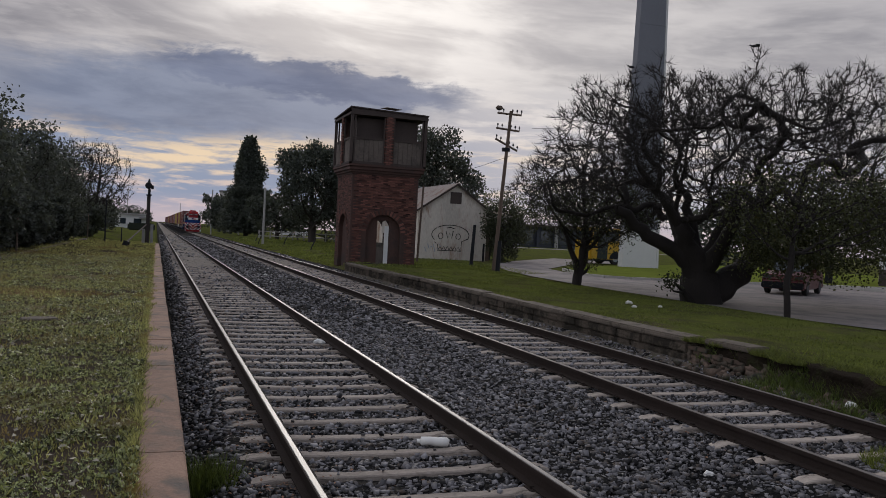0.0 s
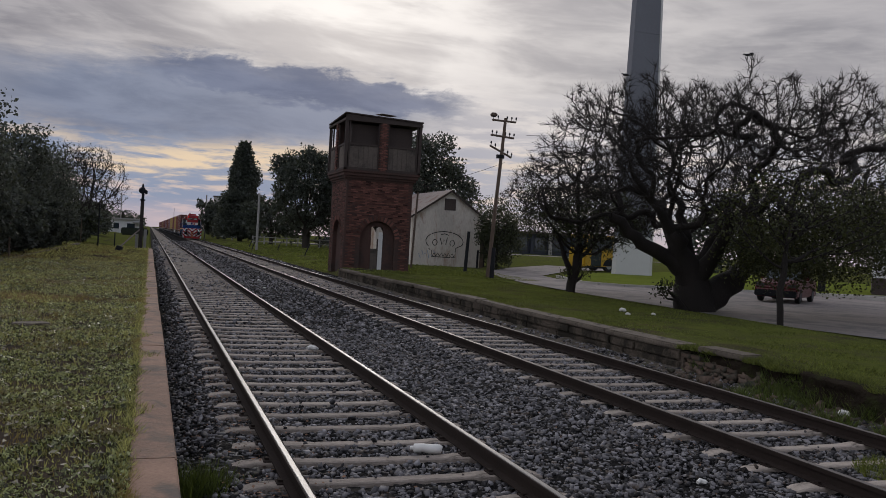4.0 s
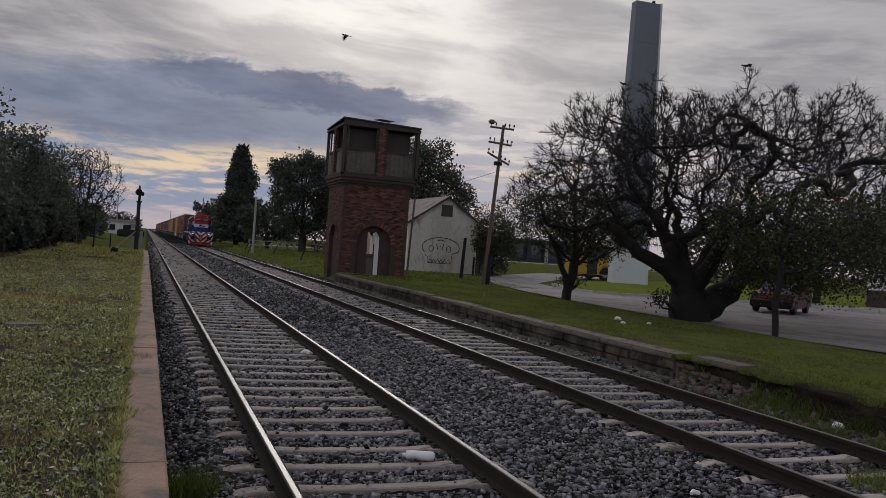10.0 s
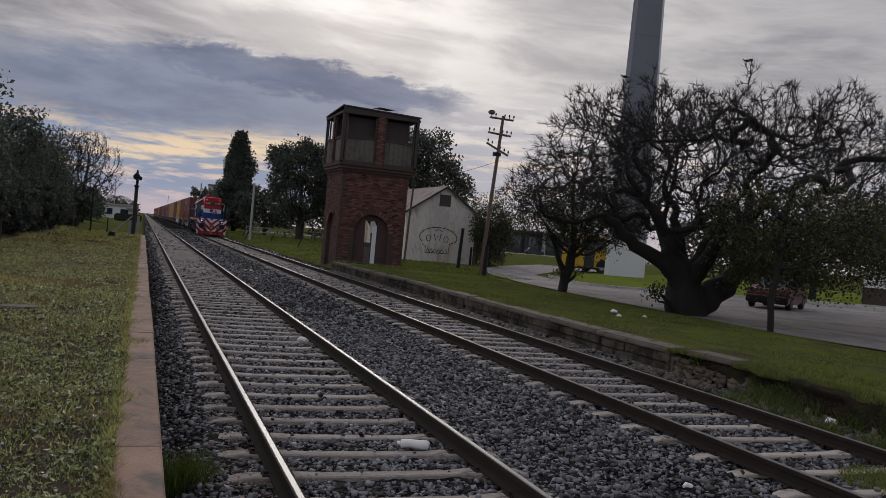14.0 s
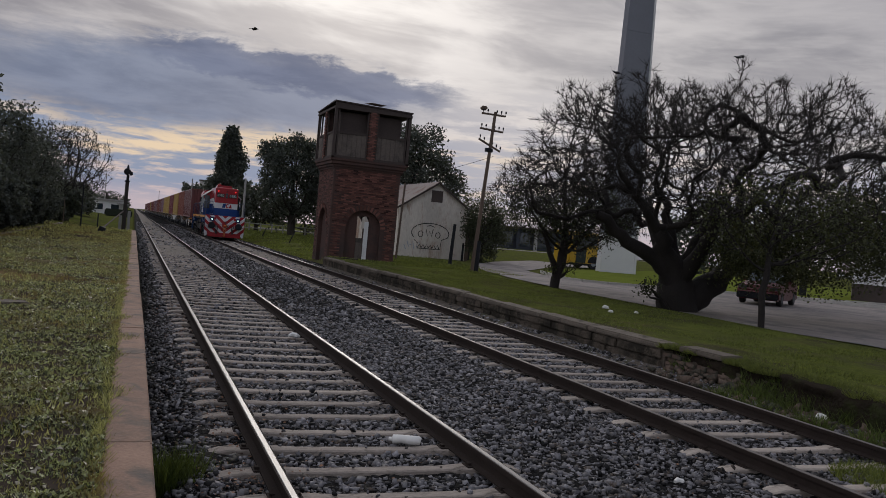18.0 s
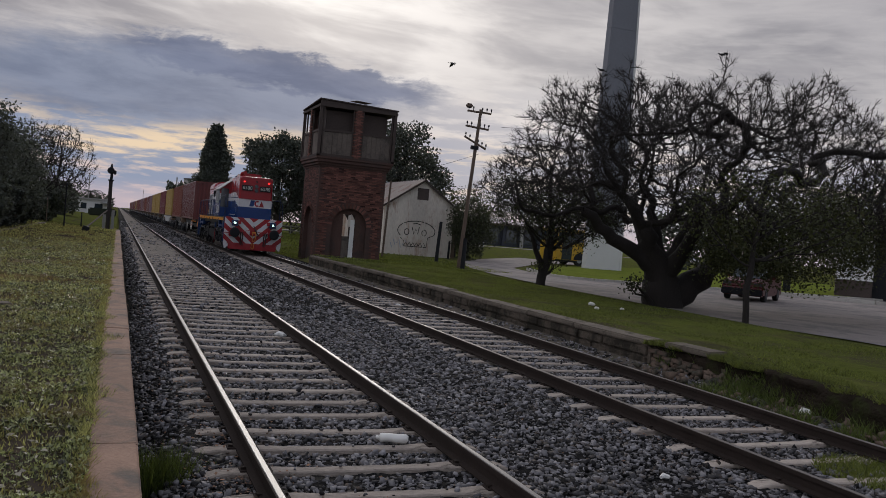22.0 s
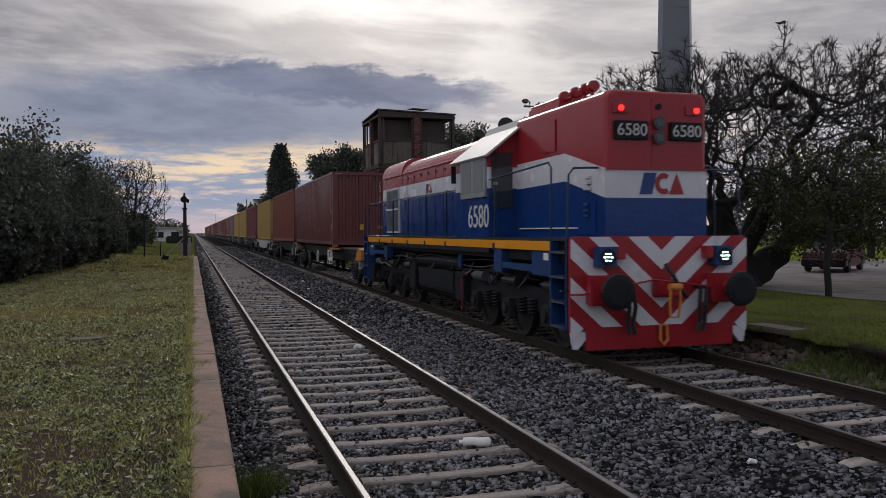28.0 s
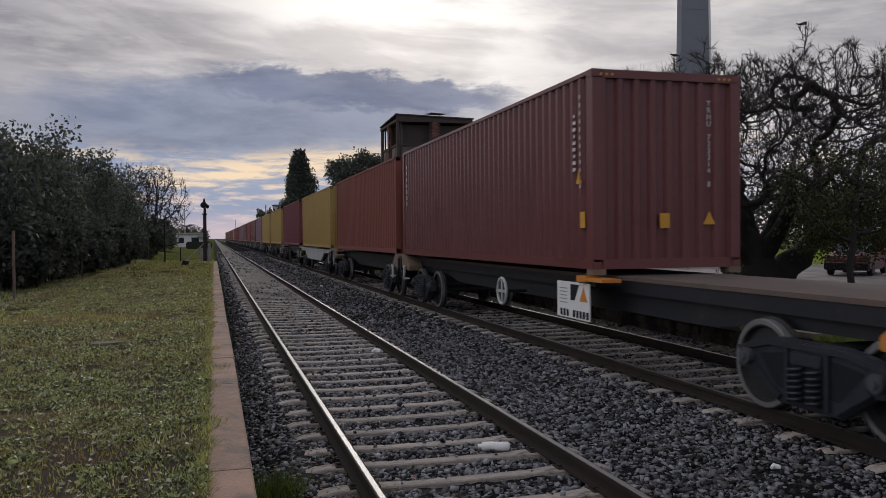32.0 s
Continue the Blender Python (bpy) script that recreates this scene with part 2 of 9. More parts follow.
def green_side(m):
    """The lawn past the platform wall is fresher green than the trodden side."""
    nt = m.node_tree
    p = nt.nodes["Principled BSDF"]
    old = p.inputs["Base Color"].links[0].from_socket
    co = N(nt, "ShaderNodeTexCoord", 3)
    sp = nt.nodes.new("ShaderNodeSeparateXYZ")
    nt.links.new(co, sp.inputs[0])
    k = mth(nt, "MULTIPLY", mth(nt, "MAXIMUM", ramp01(nt, sp.outputs[0], 5.5, 7.5), mth(nt, "MAXIMUM", ramp01(nt, sp.outputs[0], -8.0, -10.5), ramp01(nt, sp.outputs[1], 44.0, 58.0))), ramp01(nt, noise3(nt, co, 0.6, 4, 0.6), 0.25, 0.6))
    g = mixc(nt, ramp01(nt, noise3(nt, co, 5.0, 4, 0.6), 0.3, 0.7), (0.078, 0.096, 0.020), (0.128, 0.146, 0.034))
    lawn = mixc(nt, mth(nt, "MULTIPLY", k, 0.9), old, g)
    # worn brown patch on the platform
    dx = mth(nt, "DIVIDE", mth(nt, "ADD", sp.outputs[0], 5.3), 2.6)
    dy = mth(nt, "DIVIDE", mth(nt, "SUBTRACT", sp.outputs[1], 17.8), 1.5)
    d = mth(nt, "ADD", mth(nt, "SQRT", mth(nt, "ADD", mth(nt, "MULTIPLY", dx, dx), mth(nt, "MULTIPLY", dy, dy))), mth(nt, "MULTIPLY", mth(nt, "SUBTRACT", noise3(nt, co, 1.4, 5, 0.6), 0.5), 1.6))
    worn = mixc(nt, mth(nt, "MULTIPLY", ramp01(nt, d, 1.15, 0.45), 0.85), lawn, (0.175, 0.125, 0.062))
    nt.links.new(worn, p.inputs["Base Color"])


green_side(M_GRASS_SOIL)

# bed coloured near-black so the gaps between stones read as shade
M_BALLAST = mat("shade_black_ballast_bed", (0.011, 0.011, 0.012), 0.95, spec=0.05, var=0.6, scale=7, fine=26, bump=1.0, dist=0.05, stain=(0.055, 0.05, 0.045), stain_at=(0.5, 0.7), stain_scale=2.5)
M_STONE = mat("ballast_stone", (0.122, 0.118, 0.126), 0.7, spec=0.2, var=0.4, scale=9, fine=60, bump=0.3, island=1.25, stain=(0.125, 0.098, 0.08), stain_at=(0.54, 0.68), stain_scale=6.0)
M_DIRT = mat("trackbed_dirt", (0.17, 0.145, 0.125), 0.95, var=0.35, scale=1.2, fine=18, bump=0.7, dist=0.03, stain=(0.10, 0.095, 0.085), stain_at=(0.5, 0.68), stain_scale=3.0)
M_SLEEPER = mat("weathered_sleeper_concrete", (0.345, 0.295, 0.258), 0.9, var=0.45, scale=3.0, fine=36, bump=0.9, dist=0.015, per_obj=0.22, stretch=(0.6, 1.3, 1.3), stain=(0.085, 0.07, 0.06), stain_at=(0.58, 0.70), stain_scale=3.5)
M_RAIL = mat("rusty_rail_side", (0.030, 0.022, 0.019), 0.85, spec=0.15, var=0.35, scale=4, fine=40, bump=0.3)
M_RAILTOP = mat("polished_rail_head", (0.235, 0.23, 0.23), 0.48, 1.0, var=0.12, scale=6, fine=60, bump=0.05, stretch=(1, 0.05, 1))
M_RAILTOP2 = mat("worn_rail_head", (0.22, 0.20, 0.19), 0.45, 1.0, var=0.2, scale=6, fine=60, bump=0.05, stretch=(1, 0.05, 1))
M_SLAB = mat("reddish_concrete_slab", (0.29, 0.185, 0.135), 0.9, var=0.5, scale=2.2, fine=45, bump=0.7, per_obj=0.12, stain=(0.13, 0.11, 0.095), stain_at=(0.46, 0.68), stain_scale=2.4)
M_COPING = mat("old_concrete_coping", (0.150, 0.126, 0.104), 0.9, spec=0.2, var=0.6, scale=1.6, fine=30, bump=0.5, per_obj=0.12, stain=(0.060, 0.052, 0.040), stain_at=(0.50, 0.64), stain_scale=2.2)
M_PLATWALL = mat("mossy_platform_wall", (0.100, 0.082, 0.066), 0.92, spec=0.15, var=0.6, scale=2.2, fine=26, bump=1.0, dist=0.04, stain=(0.032, 0.028, 0.022), stain_at=(0.42, 0.58), stain_scale=2.0)
M_OLDBRICK = mat("dirty_old_brick", (0.135, 0.098, 0.078), 0.92, spec=0.15, var=0.4, scale=3, fine=40, bump=0.5, per_obj=0.3, stain=(0.05, 0.05, 0.04), stain_at=(0.42, 0.6), stain_scale=2.5)
M_ASPHALT = mat("worn_grey_asphalt", (0.235, 0.203, 0.192), 0.9, var=0.4, scale=0.5, fine=30, bump=0.5, stain=(0.15, 0.138, 0.132), stain_at=(0.46, 0.62), stain_scale=0.6)
M_KERB = mat("pale_kerb_concrete", (0.42, 0.40, 0.37), 0.9, var=0.25, scale=2, fine=30, bump=0.3, per_obj=0.1)
M_BLADE = mat("grass_blade", (0.255, 0.258, 0.125), 0.75, var=0.5, scale=0.5, fine=6, bump=0, island=0.8, stain=(0.20, 0.155, 0.075), stain_at=(0.50, 0.64), stain_scale=0.55, thin=0.5)
M_BLADE2 = mat("green_verge_blade", (0.110, 0.130, 0.030), 0.75, var=0.6, scale=0.9, fine=6, bump=0, island=0.5, stain=(0.12, 0.14, 0.045), stain_at=(0.55, 0.7), stain_scale=0.4, thin=0.3)
M_WEED = mat("dark_weed_blade", (0.078, 0.104, 0.026), 0.75, var=0.5, scale=0.6, fine=6, bump=0, island=0.6, thin=0.3)
M_ISLANDBLADE = mat("yellow_green_blade", (0.125, 0.148, 0.034), 0.75, var=0.35, scale=0.3, fine=6, bump=0, island=0.5, thin=0.3)
M_CLOVER = mat("clover_leaf", (0.185, 0.205, 0.092), 0.42, var=0.6, scale=0.8, fine=6, bump=0, island=1.25, stain=(0.19, 0.15, 0.08), stain_at=(0.50, 0.64), stain_scale=0.9, thin=0.3)
M_DRYLEAF = mat("dry_fallen_leaf", (0.34, 0.31, 0.24), 0.85, var=0.3, scale=3, fine=30, bump=0, island=0.4)
M_BROWNLEAF = mat("brown_withered_leaf", (0.17, 0.095, 0.06), 0.8, var=0.35, scale=3, fine=30, bump=0, island=0.7)
# grime black, blued for shade; also colours plates that stand for shade
M_BLACK = mat("black_grime_and_shade", (0.010, 0.011, 0.015), 0.55, var=0.4, scale=3, fine=30, bump=0.5, spec=0.25, stain=(0.03, 0.025, 0.02), stain_at=(0.56, 0.7), stain_scale=3)
M_DARKSTEEL = mat("dark_running_gear_steel", (0.034, 0.034, 0.038), 0.46, 0.45, var=0.4, scale=3, fine=30, bump=0.35, stain=(0.075, 0.06, 0.05), stain_at=(0.55, 0.75))
M_GREYCONC = mat("grey_concrete", (0.33, 0.32, 0.31), 0.9, var=0.25, scale=1.5, fine=25, bump=0.3, stain=(0.18, 0.175, 0.17), stain_at=(0.5, 0.75))
M_WOODPOLE = mat("weathered_pole_wood", (0.13, 0.095, 0.075), 0.9, var=0.35, scale=2, fine=30, bump=0.5, stretch=(2, 2, 0.2))
M_WHITE = mat("white_paint", (0.72, 0.71, 0.69), 0.6, var=0.08, scale=1, fine=20, bump=0.1)


# ---- mesh helpers ----
class Geo:
    """Vertices and faces of one mesh, gathered piece by piece."""

    def __init__(self):
        self.v, self.f = [], []

    def poly(self, pts):
        n = len(self.v)
        self.v += [tuple(p) for p in pts]
        self.f.append(tuple(range(n, n + len(pts))))
        return self

    def box(self, cx, cy, cz, sx, sy, sz, taper=1.0, yaw=0.0):
        n = len(self.v)
        c, s = math.cos(yaw), math.sin(yaw)
        for z, k in ((-0.5, 1.0), (0.5, taper)):
            for x, y in ((-0.5, -0.5), (0.5, -0.5), (0.5, 0.5), (-0.5, 0.5)):
                px, py = x * sx * k, y * sy * k
                self.v.append((cx + c * px - s * py, cy + s * px + c * py, cz + z * sz))
        self.f += [(n, n + 3, n + 2, n + 1), (n + 4, n + 5, n + 6, n + 7)]
        self.f += [(n + i, n + (i + 1) % 4, n + 4 + (i + 1) % 4, n + 4 + i) for i in range(4)]
        return self

    def span(self, x0, x1, y0, y1, z0, z1):
        return self.box((x0 + x1) / 2, (y0 + y1) / 2, (z0 + z1) / 2, abs(x1 - x0), abs(y1 - y0), abs(z1 - z0))

    def tube(self, pts, radii, seg=8, caps=True):
        pts = [Vector(p) for p in pts]
        if isinstance(radii, (int, float)):
            radii = [radii] * len(pts)
        n = len(self.v)
        d0 = (pts[1] - pts[0]).normalized()
        side = d0.orthogonal().normalized()
        for i, p in enumerate(pts):
            d = (pts[min(i + 1, len(pts) - 1)] - pts[max(i - 1, 0)])
            d = d.normalized() if d.length > 1e-9 else d0
            side = side - d * side.dot(d)
            side = side.normalized() if side.length > 1e-6 else d.orthogonal().normalized()
            up = d.cross(side)
            for k in range(seg):
                a = 2 * math.pi * k / seg
                self.v.append(tuple(p + (side * math.cos(a) + up * math.sin(a)) * radii[i]))
        for i in range(len(pts) - 1):
            for k in range(seg):
                a, b = n + i * seg + k, n + i * seg + (k + 1) % seg
                self.f.append((a, b, b + seg, a + seg))
        if caps:
            self.f.append(tuple(n + k for k in reversed(range(seg))))
            m = n + (len(pts) - 1) * seg
            self.f.append(tuple(m + k for k in range(seg)))
        return self

    def cyl(self, p0, p1, r, seg=16, r1=None):
        return self.tube([p0, p1], [r, r if r1 is None else r1], seg)

    def prism(self, poly, axis, lo, hi):
        """Extrude a flat outline along an axis; the outline's two numbers are the other axes in order."""
        n, m = len(self.v), len(poly)
        for w in (lo, hi):
            for a, b in poly:
                self.v.append((w, a, b) if axis == "x" else (a, w, b) if axis == "y" else (a, b, w))
        self.f += [tuple(n + i for i in range(m)), tuple(n + m + i for i in reversed(range(m)))]
        self.f += [(n + i, n + m + i, n + m + (i + 1) % m, n + (i + 1) % m) for i in range(m)]
        return self

    def mesh(self, name, material, bevel=0.0, smooth=False):
        me = bpy.data.meshes.new(name)
        me.from_pydata(self.v, [], self.f)
        bm = bmesh.new()
        bm.from_mesh(me)
        if bevel:
            bmesh.ops.bevel(bm, geom=bm.edges[:], offset=bevel, segments=2, affect="EDGES", clamp_overlap=True)
        bmesh.ops.recalc_face_normals(bm, faces=bm.faces[:])
        bm.to_mesh(me)
        bm.free()
        me.materials.append(material)
        if smooth:
            for p in me.polygons:
                p.use_smooth = True
        return me


def part(name, geo, material, parent=None, label="", bevel=0.0, smooth=False):
    """Link the gathered geometry as one mesh object under a thing or a part."""
    ob = new(name, geo.mesh(name, material, bevel, smooth) if isinstance(geo, Geo) else geo)
    ob.parent = parent
    if label:
        ob["label"] = label
    return ob


def raw_mesh(name, v, f, material, smooth=False):
    me = bpy.data.meshes.new(name)
    me.from_pydata(v, [], f)
    me.materials.append(material)
    if smooth:
        me.polygons.foreach_set("use_smooth", [True] * len(me.polygons))
    return me


def fast_mesh(name, v, f, material):
    """Mesh from arrays of vertices (n, 3) and equal faces (m, k)."""
    v, f = np.asarray(v, np.float32), np.asarray(f, np.int32)
    me = bpy.data.meshes.new(name)
    me.vertices.add(len(v))
    me.vertices.foreach_set("co", v.ravel())
    me.loops.add(f.size)
    me.loops.foreach_set("vertex_index", f.ravel())
    me.polygons.add(len(f))
    me.polygons.foreach_set("loop_start", np.arange(0, f.size, f.shape[1], dtype=np.int32))
    me.update(calc_edges=True)
    me.validate()
    me.materials.append(material)
    return me


def thing(name, at, label, category, group="", kind="", rz=0.0):
    ob = new(name)
    ob.matrix_world = pose(*at, 0, 0, rz)
    return tagged(ob, label, category, group, kind)


def text_mesh(body, size, material, depth=0.004):
    """Lettering in the built-in font as a mesh, centred, in the x-z plane facing -y."""
    cu = bpy.data.curves.new("lettering", "FONT")
    cu.body, cu.size, cu.align_x, cu.align_y, cu.extrude = body, size, "CENTER", "CENTER", depth
    ob = bpy.data.objects.new("lettering", cu)
    me = bpy.data.meshes.new_from_object(ob)
    me.transform(Euler((radians(90), 0, 0)).to_matrix().to_4x4())
    bpy.data.objects.remove(ob)
    bpy.data.curves.remove(cu)
    me.materials.clear()
    me.materials.append(material)
    return me


rng = np.random.default_rng(7)

# ---- plan, metres: rail tops at z = 0, track along y ----
GAUGE_HALF, TRACK2 = 0.873, 4.48
SLAB_X0, SLAB_X1, SLAB_Z, SLAB_END = -2.05, -1.755, 0.30, 56.0
PLAT_X, PLAT_Z, PLAT_END = 6.3, 0.31, 37.5


def smooth01(v, a, b):
    k = min(max((v - a) / (b - a), 0.0), 1.0)
    return k * k * (3 - 2 * k)


def ground_z(x, y):
    """Height of the ground sheet."""
    bed = -0.46
    if x < -1.9:
        top = 0.275 - 0.38 * smooth01(y, SLAB_END - 1.0, SLAB_END + 9.0) * smooth01(x, -9.0, -5.0)
        return top if x <= -2.0 else bed + (top - bed) * smooth01(-x, 1.8, 2.0)
    if x < 6.5:
        return bed if y < PLAT_END + 2 else bed + 0.28 * smooth01(x, 5.6, 6.5)
    top = 0.285 - 0.12 * smooth01(x, 6.8, 10.0) - 0.13 * smooth01(x, 12.6, 14.4)
    k = smooth01(y, PLAT_END + 0.5, PLAT_END + 4) * (1 - smooth01(x, 6.5, 9.5))
    return top + (-0.18 - top) * k


def build_ground():
    xs = [-2600, -900, -300, -120, -60, -30, -20, -15, -12, -10, -9, -8, -7, -6, -5, -4.2, -3.6, -3, -2.5, -2.04, -1.98, -1.8, -1.2, 0, 2, 4, 5.6, 5.9, 6.2, 6.42, 6.6, 6.9, 7.3, 7.8, 8.4, 9, 9.6, 10.5, 11.5, 12.6, 13.2, 13.8, 14.5, 16, 18, 21, 25, 30, 36, 45, 60, 90, 150, 300, 900, 2600]
    ys = [-2600, -300, -60, -20, -8] + [y * 0.8 for y in range(-5, 26)] + [22 + i * 2 for i in range(25)] + [74, 80, 90, 105, 125, 150, 190, 250, 350, 500, 800, 1400, 2600]
    v = []
    for y in ys:
        for x in xs:
            b = 0.03 * noise.noise(Vector((x * 0.6, y * 0.6, 0))) if abs(x) < 40 and abs(y) < 90 else 0.0
            far = -0.25 if y > 300 else 0.0
            v.append((x, y, ground_z(x, y) + b + far))
    n = len(xs)
    f = [(j * n + i, j * n + i + 1, (j + 1) * n + i + 1, (j + 1) * n + i) for j in range(len(ys) - 1) for i in range(n - 1)]
    tagged(new("ground", raw_mesh("ground", v, f, M_GRASS_SOIL, True)), "patchy green and brown grassy ground beside the tracks", "ground", kind="structure")


build_ground()


# ---- trackbed: ballast with fallen stones ----
def bed_z(x, y):
    """Top of the ballast across both tracks."""
    z = -0.186
    z -= 0.20 * smooth01(-x, 1.25, 1.75)
    z -= 0.06 * smooth01(x, 1.5, 2.0) * (1 - smooth01(x, 2.3, 2.9))
    z += 0.11 * smooth01(x, 5.75, 6.25)
    for c in (0.0, TRACK2):
        for s in (-1, 1):
            d = abs(x - c - s * GAUGE_HALF)
            if d < 0.2:
                z -= 0.02 * (1 - d / 0.2)
    return z


def build_bed():
    xs = [-1.77 + 0.07 * i for i in range(117)]
    ys = [-4 + 0.10 * i for i in range(240)] + [20 + 0.4 * i for i in range(75)] + [50 + 4 * i for i in range(30)] + [170 + 30 * i for i in range(40)]
    v = []
    for y in ys:
        amp = 0.030 if y < 22 else 0.014
        for x in xs:
            v.append((x, y, bed_z(x, y) + amp * noise.noise(Vector((x * 6, y * 6, 3))) + 0.02 * noise.noise(Vector((x * 1.3, y * 1.3, 9)))))
    n = len(xs)
    f = [(j * n + i, j * n + i + 1, (j + 1) * n + i + 1, (j + 1) * n + i) for j in range(len(ys) - 1) for i in range(n - 1)]
    tagged(new("trackbed", raw_mesh("trackbed", v, f, M_BALLAST, True)), "crushed-stone ballast bed under two railway tracks, near-black for shade between stones", "ballast", kind="structure")
    # earth over the sleepers farther along
    g = Geo()
    for c, y0 in ((0.0, 34.0), (TRACK2, 38.0)):
        xs2 = [c - 0.78 + 0.13 * i for i in range(13)]
        ys2 = [y0 + 0.5 * i for i in range(60)] + [y0 + 30 + 12 * i for i in range(90)]
        vv = []
        for y in ys2:
            lift = -0.225 + 0.085 * smooth01(y, y0 - 1, y0 + 7)
            for x in xs2:
                edge = 0.03 * smooth01(abs(x - c), 0.55, 0.8)
                vv.append((x, y, lift - edge + 0.02 * noise.noise(Vector((x * 4, y * 3, 1)))))
        k = len(g.v)
        g.v += vv
        m = len(xs2)
        g.f += [(k + j * m + i, k + j * m + i + 1, k + (j + 1) * m + i + 1, k + (j + 1) * m + i) for j in range(len(ys2) - 1) for i in range(m - 1)]
    tagged(new("trackbed_earth", raw_mesh("trackbed_earth", g.v, g.f, M_DIRT, True)), "dry grey-brown earth packed between the rails", "earth", kind="structure")


def stones(name, count, x0, x1, y0, y1, size, zfun, material, near=0.0):
    """Many loose angular stones in one mesh."""
    corner = np.array([(x, y, z) for z in (-1, 1) for x, y in ((-1, -1), (1, -1), (1, 1), (-1, 1))], float) * (1.0, 0.72, 0.5)
    quads = ((0, 3, 2, 1), (4, 5, 6, 7), (0, 1, 5, 4), (1, 2, 6, 5), (2, 3, 7, 6), (3, 0, 4, 7))
    faces = np.array([t for q in quads for t in ((q[0], q[1], q[2]), (q[0], q[2], q[3]))])
    u = rng.random(count)
    y = y0 + (y1 - y0) * (u ** (1 + near))
    x = x0 + (x1 - x0) * rng.random(count)
    # few stones lie on the sleepers
    on = np.zeros(count, bool)
    for c, off in ((0.0, 0.05), (TRACK2, 0.52)):
        ph = np.mod(y + 3.6 - off + 0.3025, 0.605) - 0.3025
        on |= (np.abs(x - c) < 1.2) & (np.abs(ph) < 0.104)
    keep = ~on | (rng.random(count) < 0.025)
    x, y = x[keep], y[keep]
    count = len(x)
    s = size * (0.5 + 1.0 * rng.random(count) ** 2.5)
    z = np.array([zfun(a, b) for a, b in zip(x, y)]) + s * (0.85 * rng.random(count) - 0.1)
    z[on[keep]] += 0.045
    v = corner[None] + (0.9, 0.7, 0.7) * (rng.random((count, 8, 3)) - 0.5)
    v = v * (s[:, None, None] * (0.55 + 0.7 * rng.random((count, 1, 3))))
    a = np.stack([rng.random(count) * 6.28, rng.normal(0, 0.55, count)], -1)
    ca, sa, cb, sb = np.cos(a[:, 0]), np.sin(a[:, 0]), np.cos(a[:, 1]), np.sin(a[:, 1])
    vx = v[..., 0] * ca[:, None] - v[..., 1] * sa[:, None]
    vy = v[..., 0] * sa[:, None] + v[..., 1] * ca[:, None]
    vz = v[..., 2] * cb[:, None] - vy * sb[:, None]
    vy = vy * cb[:, None] + v[..., 2] * sb[:, None]
    out = np.stack([vx + x[:, None], vy + y[:, None], vz + z[:, None]], -1).reshape(-1, 3)
    f = (faces[None] + 8 * np.arange(count)[:, None, None]).reshape(-1, 3)
    return fast_mesh(name, out, f, material)


def rail_geo(x, y0, y1):
    prof = [(-0.07, -0.14), (0.07, -0.14), (0.07, -0.128), (0.012, -0.115), (0.010, -0.045), (0.034, -0.038), (0.034, -0.004), (-0.034, -0.004), (-0.034, -0.038), (-0.010, -0.045), (-0.012, -0.115), (-0.07, -0.128)]
    return Geo().prism([(x + a, b) for a, b in prof], "y", y0, y1)


def head_geo(x, y0, y1):
    return Geo().prism([(x - 0.024, -0.003), (x - 0.020, 0.0015), (x + 0.020, 0.0015), (x + 0.024, -0.003)], "y", y0, y1)


def sleeper_mesh():
    """Concrete sleeper: slim waist, broader flat seats under the rails, sloping ends."""
    rows = [(-1.24, 0.150, -0.030), (-1.17, 0.16, -0.010), (-1.06, 0.16, 0.0), (-0.70, 0.16, 0.0), (-0.52, 0.13, -0.009), (0.52, 0.13, -0.009), (0.70, 0.16, 0.0), (1.06, 0.16, 0.0), (1.17, 0.16, -0.010), (1.24, 0.150, -0.030)]
    g = Geo()
    for x, w, z in rows:
        g.v += [(x, -w / 2 - 0.015, -0.15), (x, -w / 2, z - 0.012), (x, -w / 2 + 0.012, z), (x, w / 2 - 0.012, z), (x, w / 2, z - 0.012), (x, w / 2 + 0.015, -0.15)]
    for i in range(len(rows) - 1):
        for k in range(5):
            a = 6 * i + k
            g.f.append((a, a + 1, a + 7, a + 6))
    g.f += [tuple(range(6)), tuple(range(6 * len(rows) - 1, 6 * len(rows) - 7, -1))]
    return g.mesh("sleeper", M_SLEEPER)


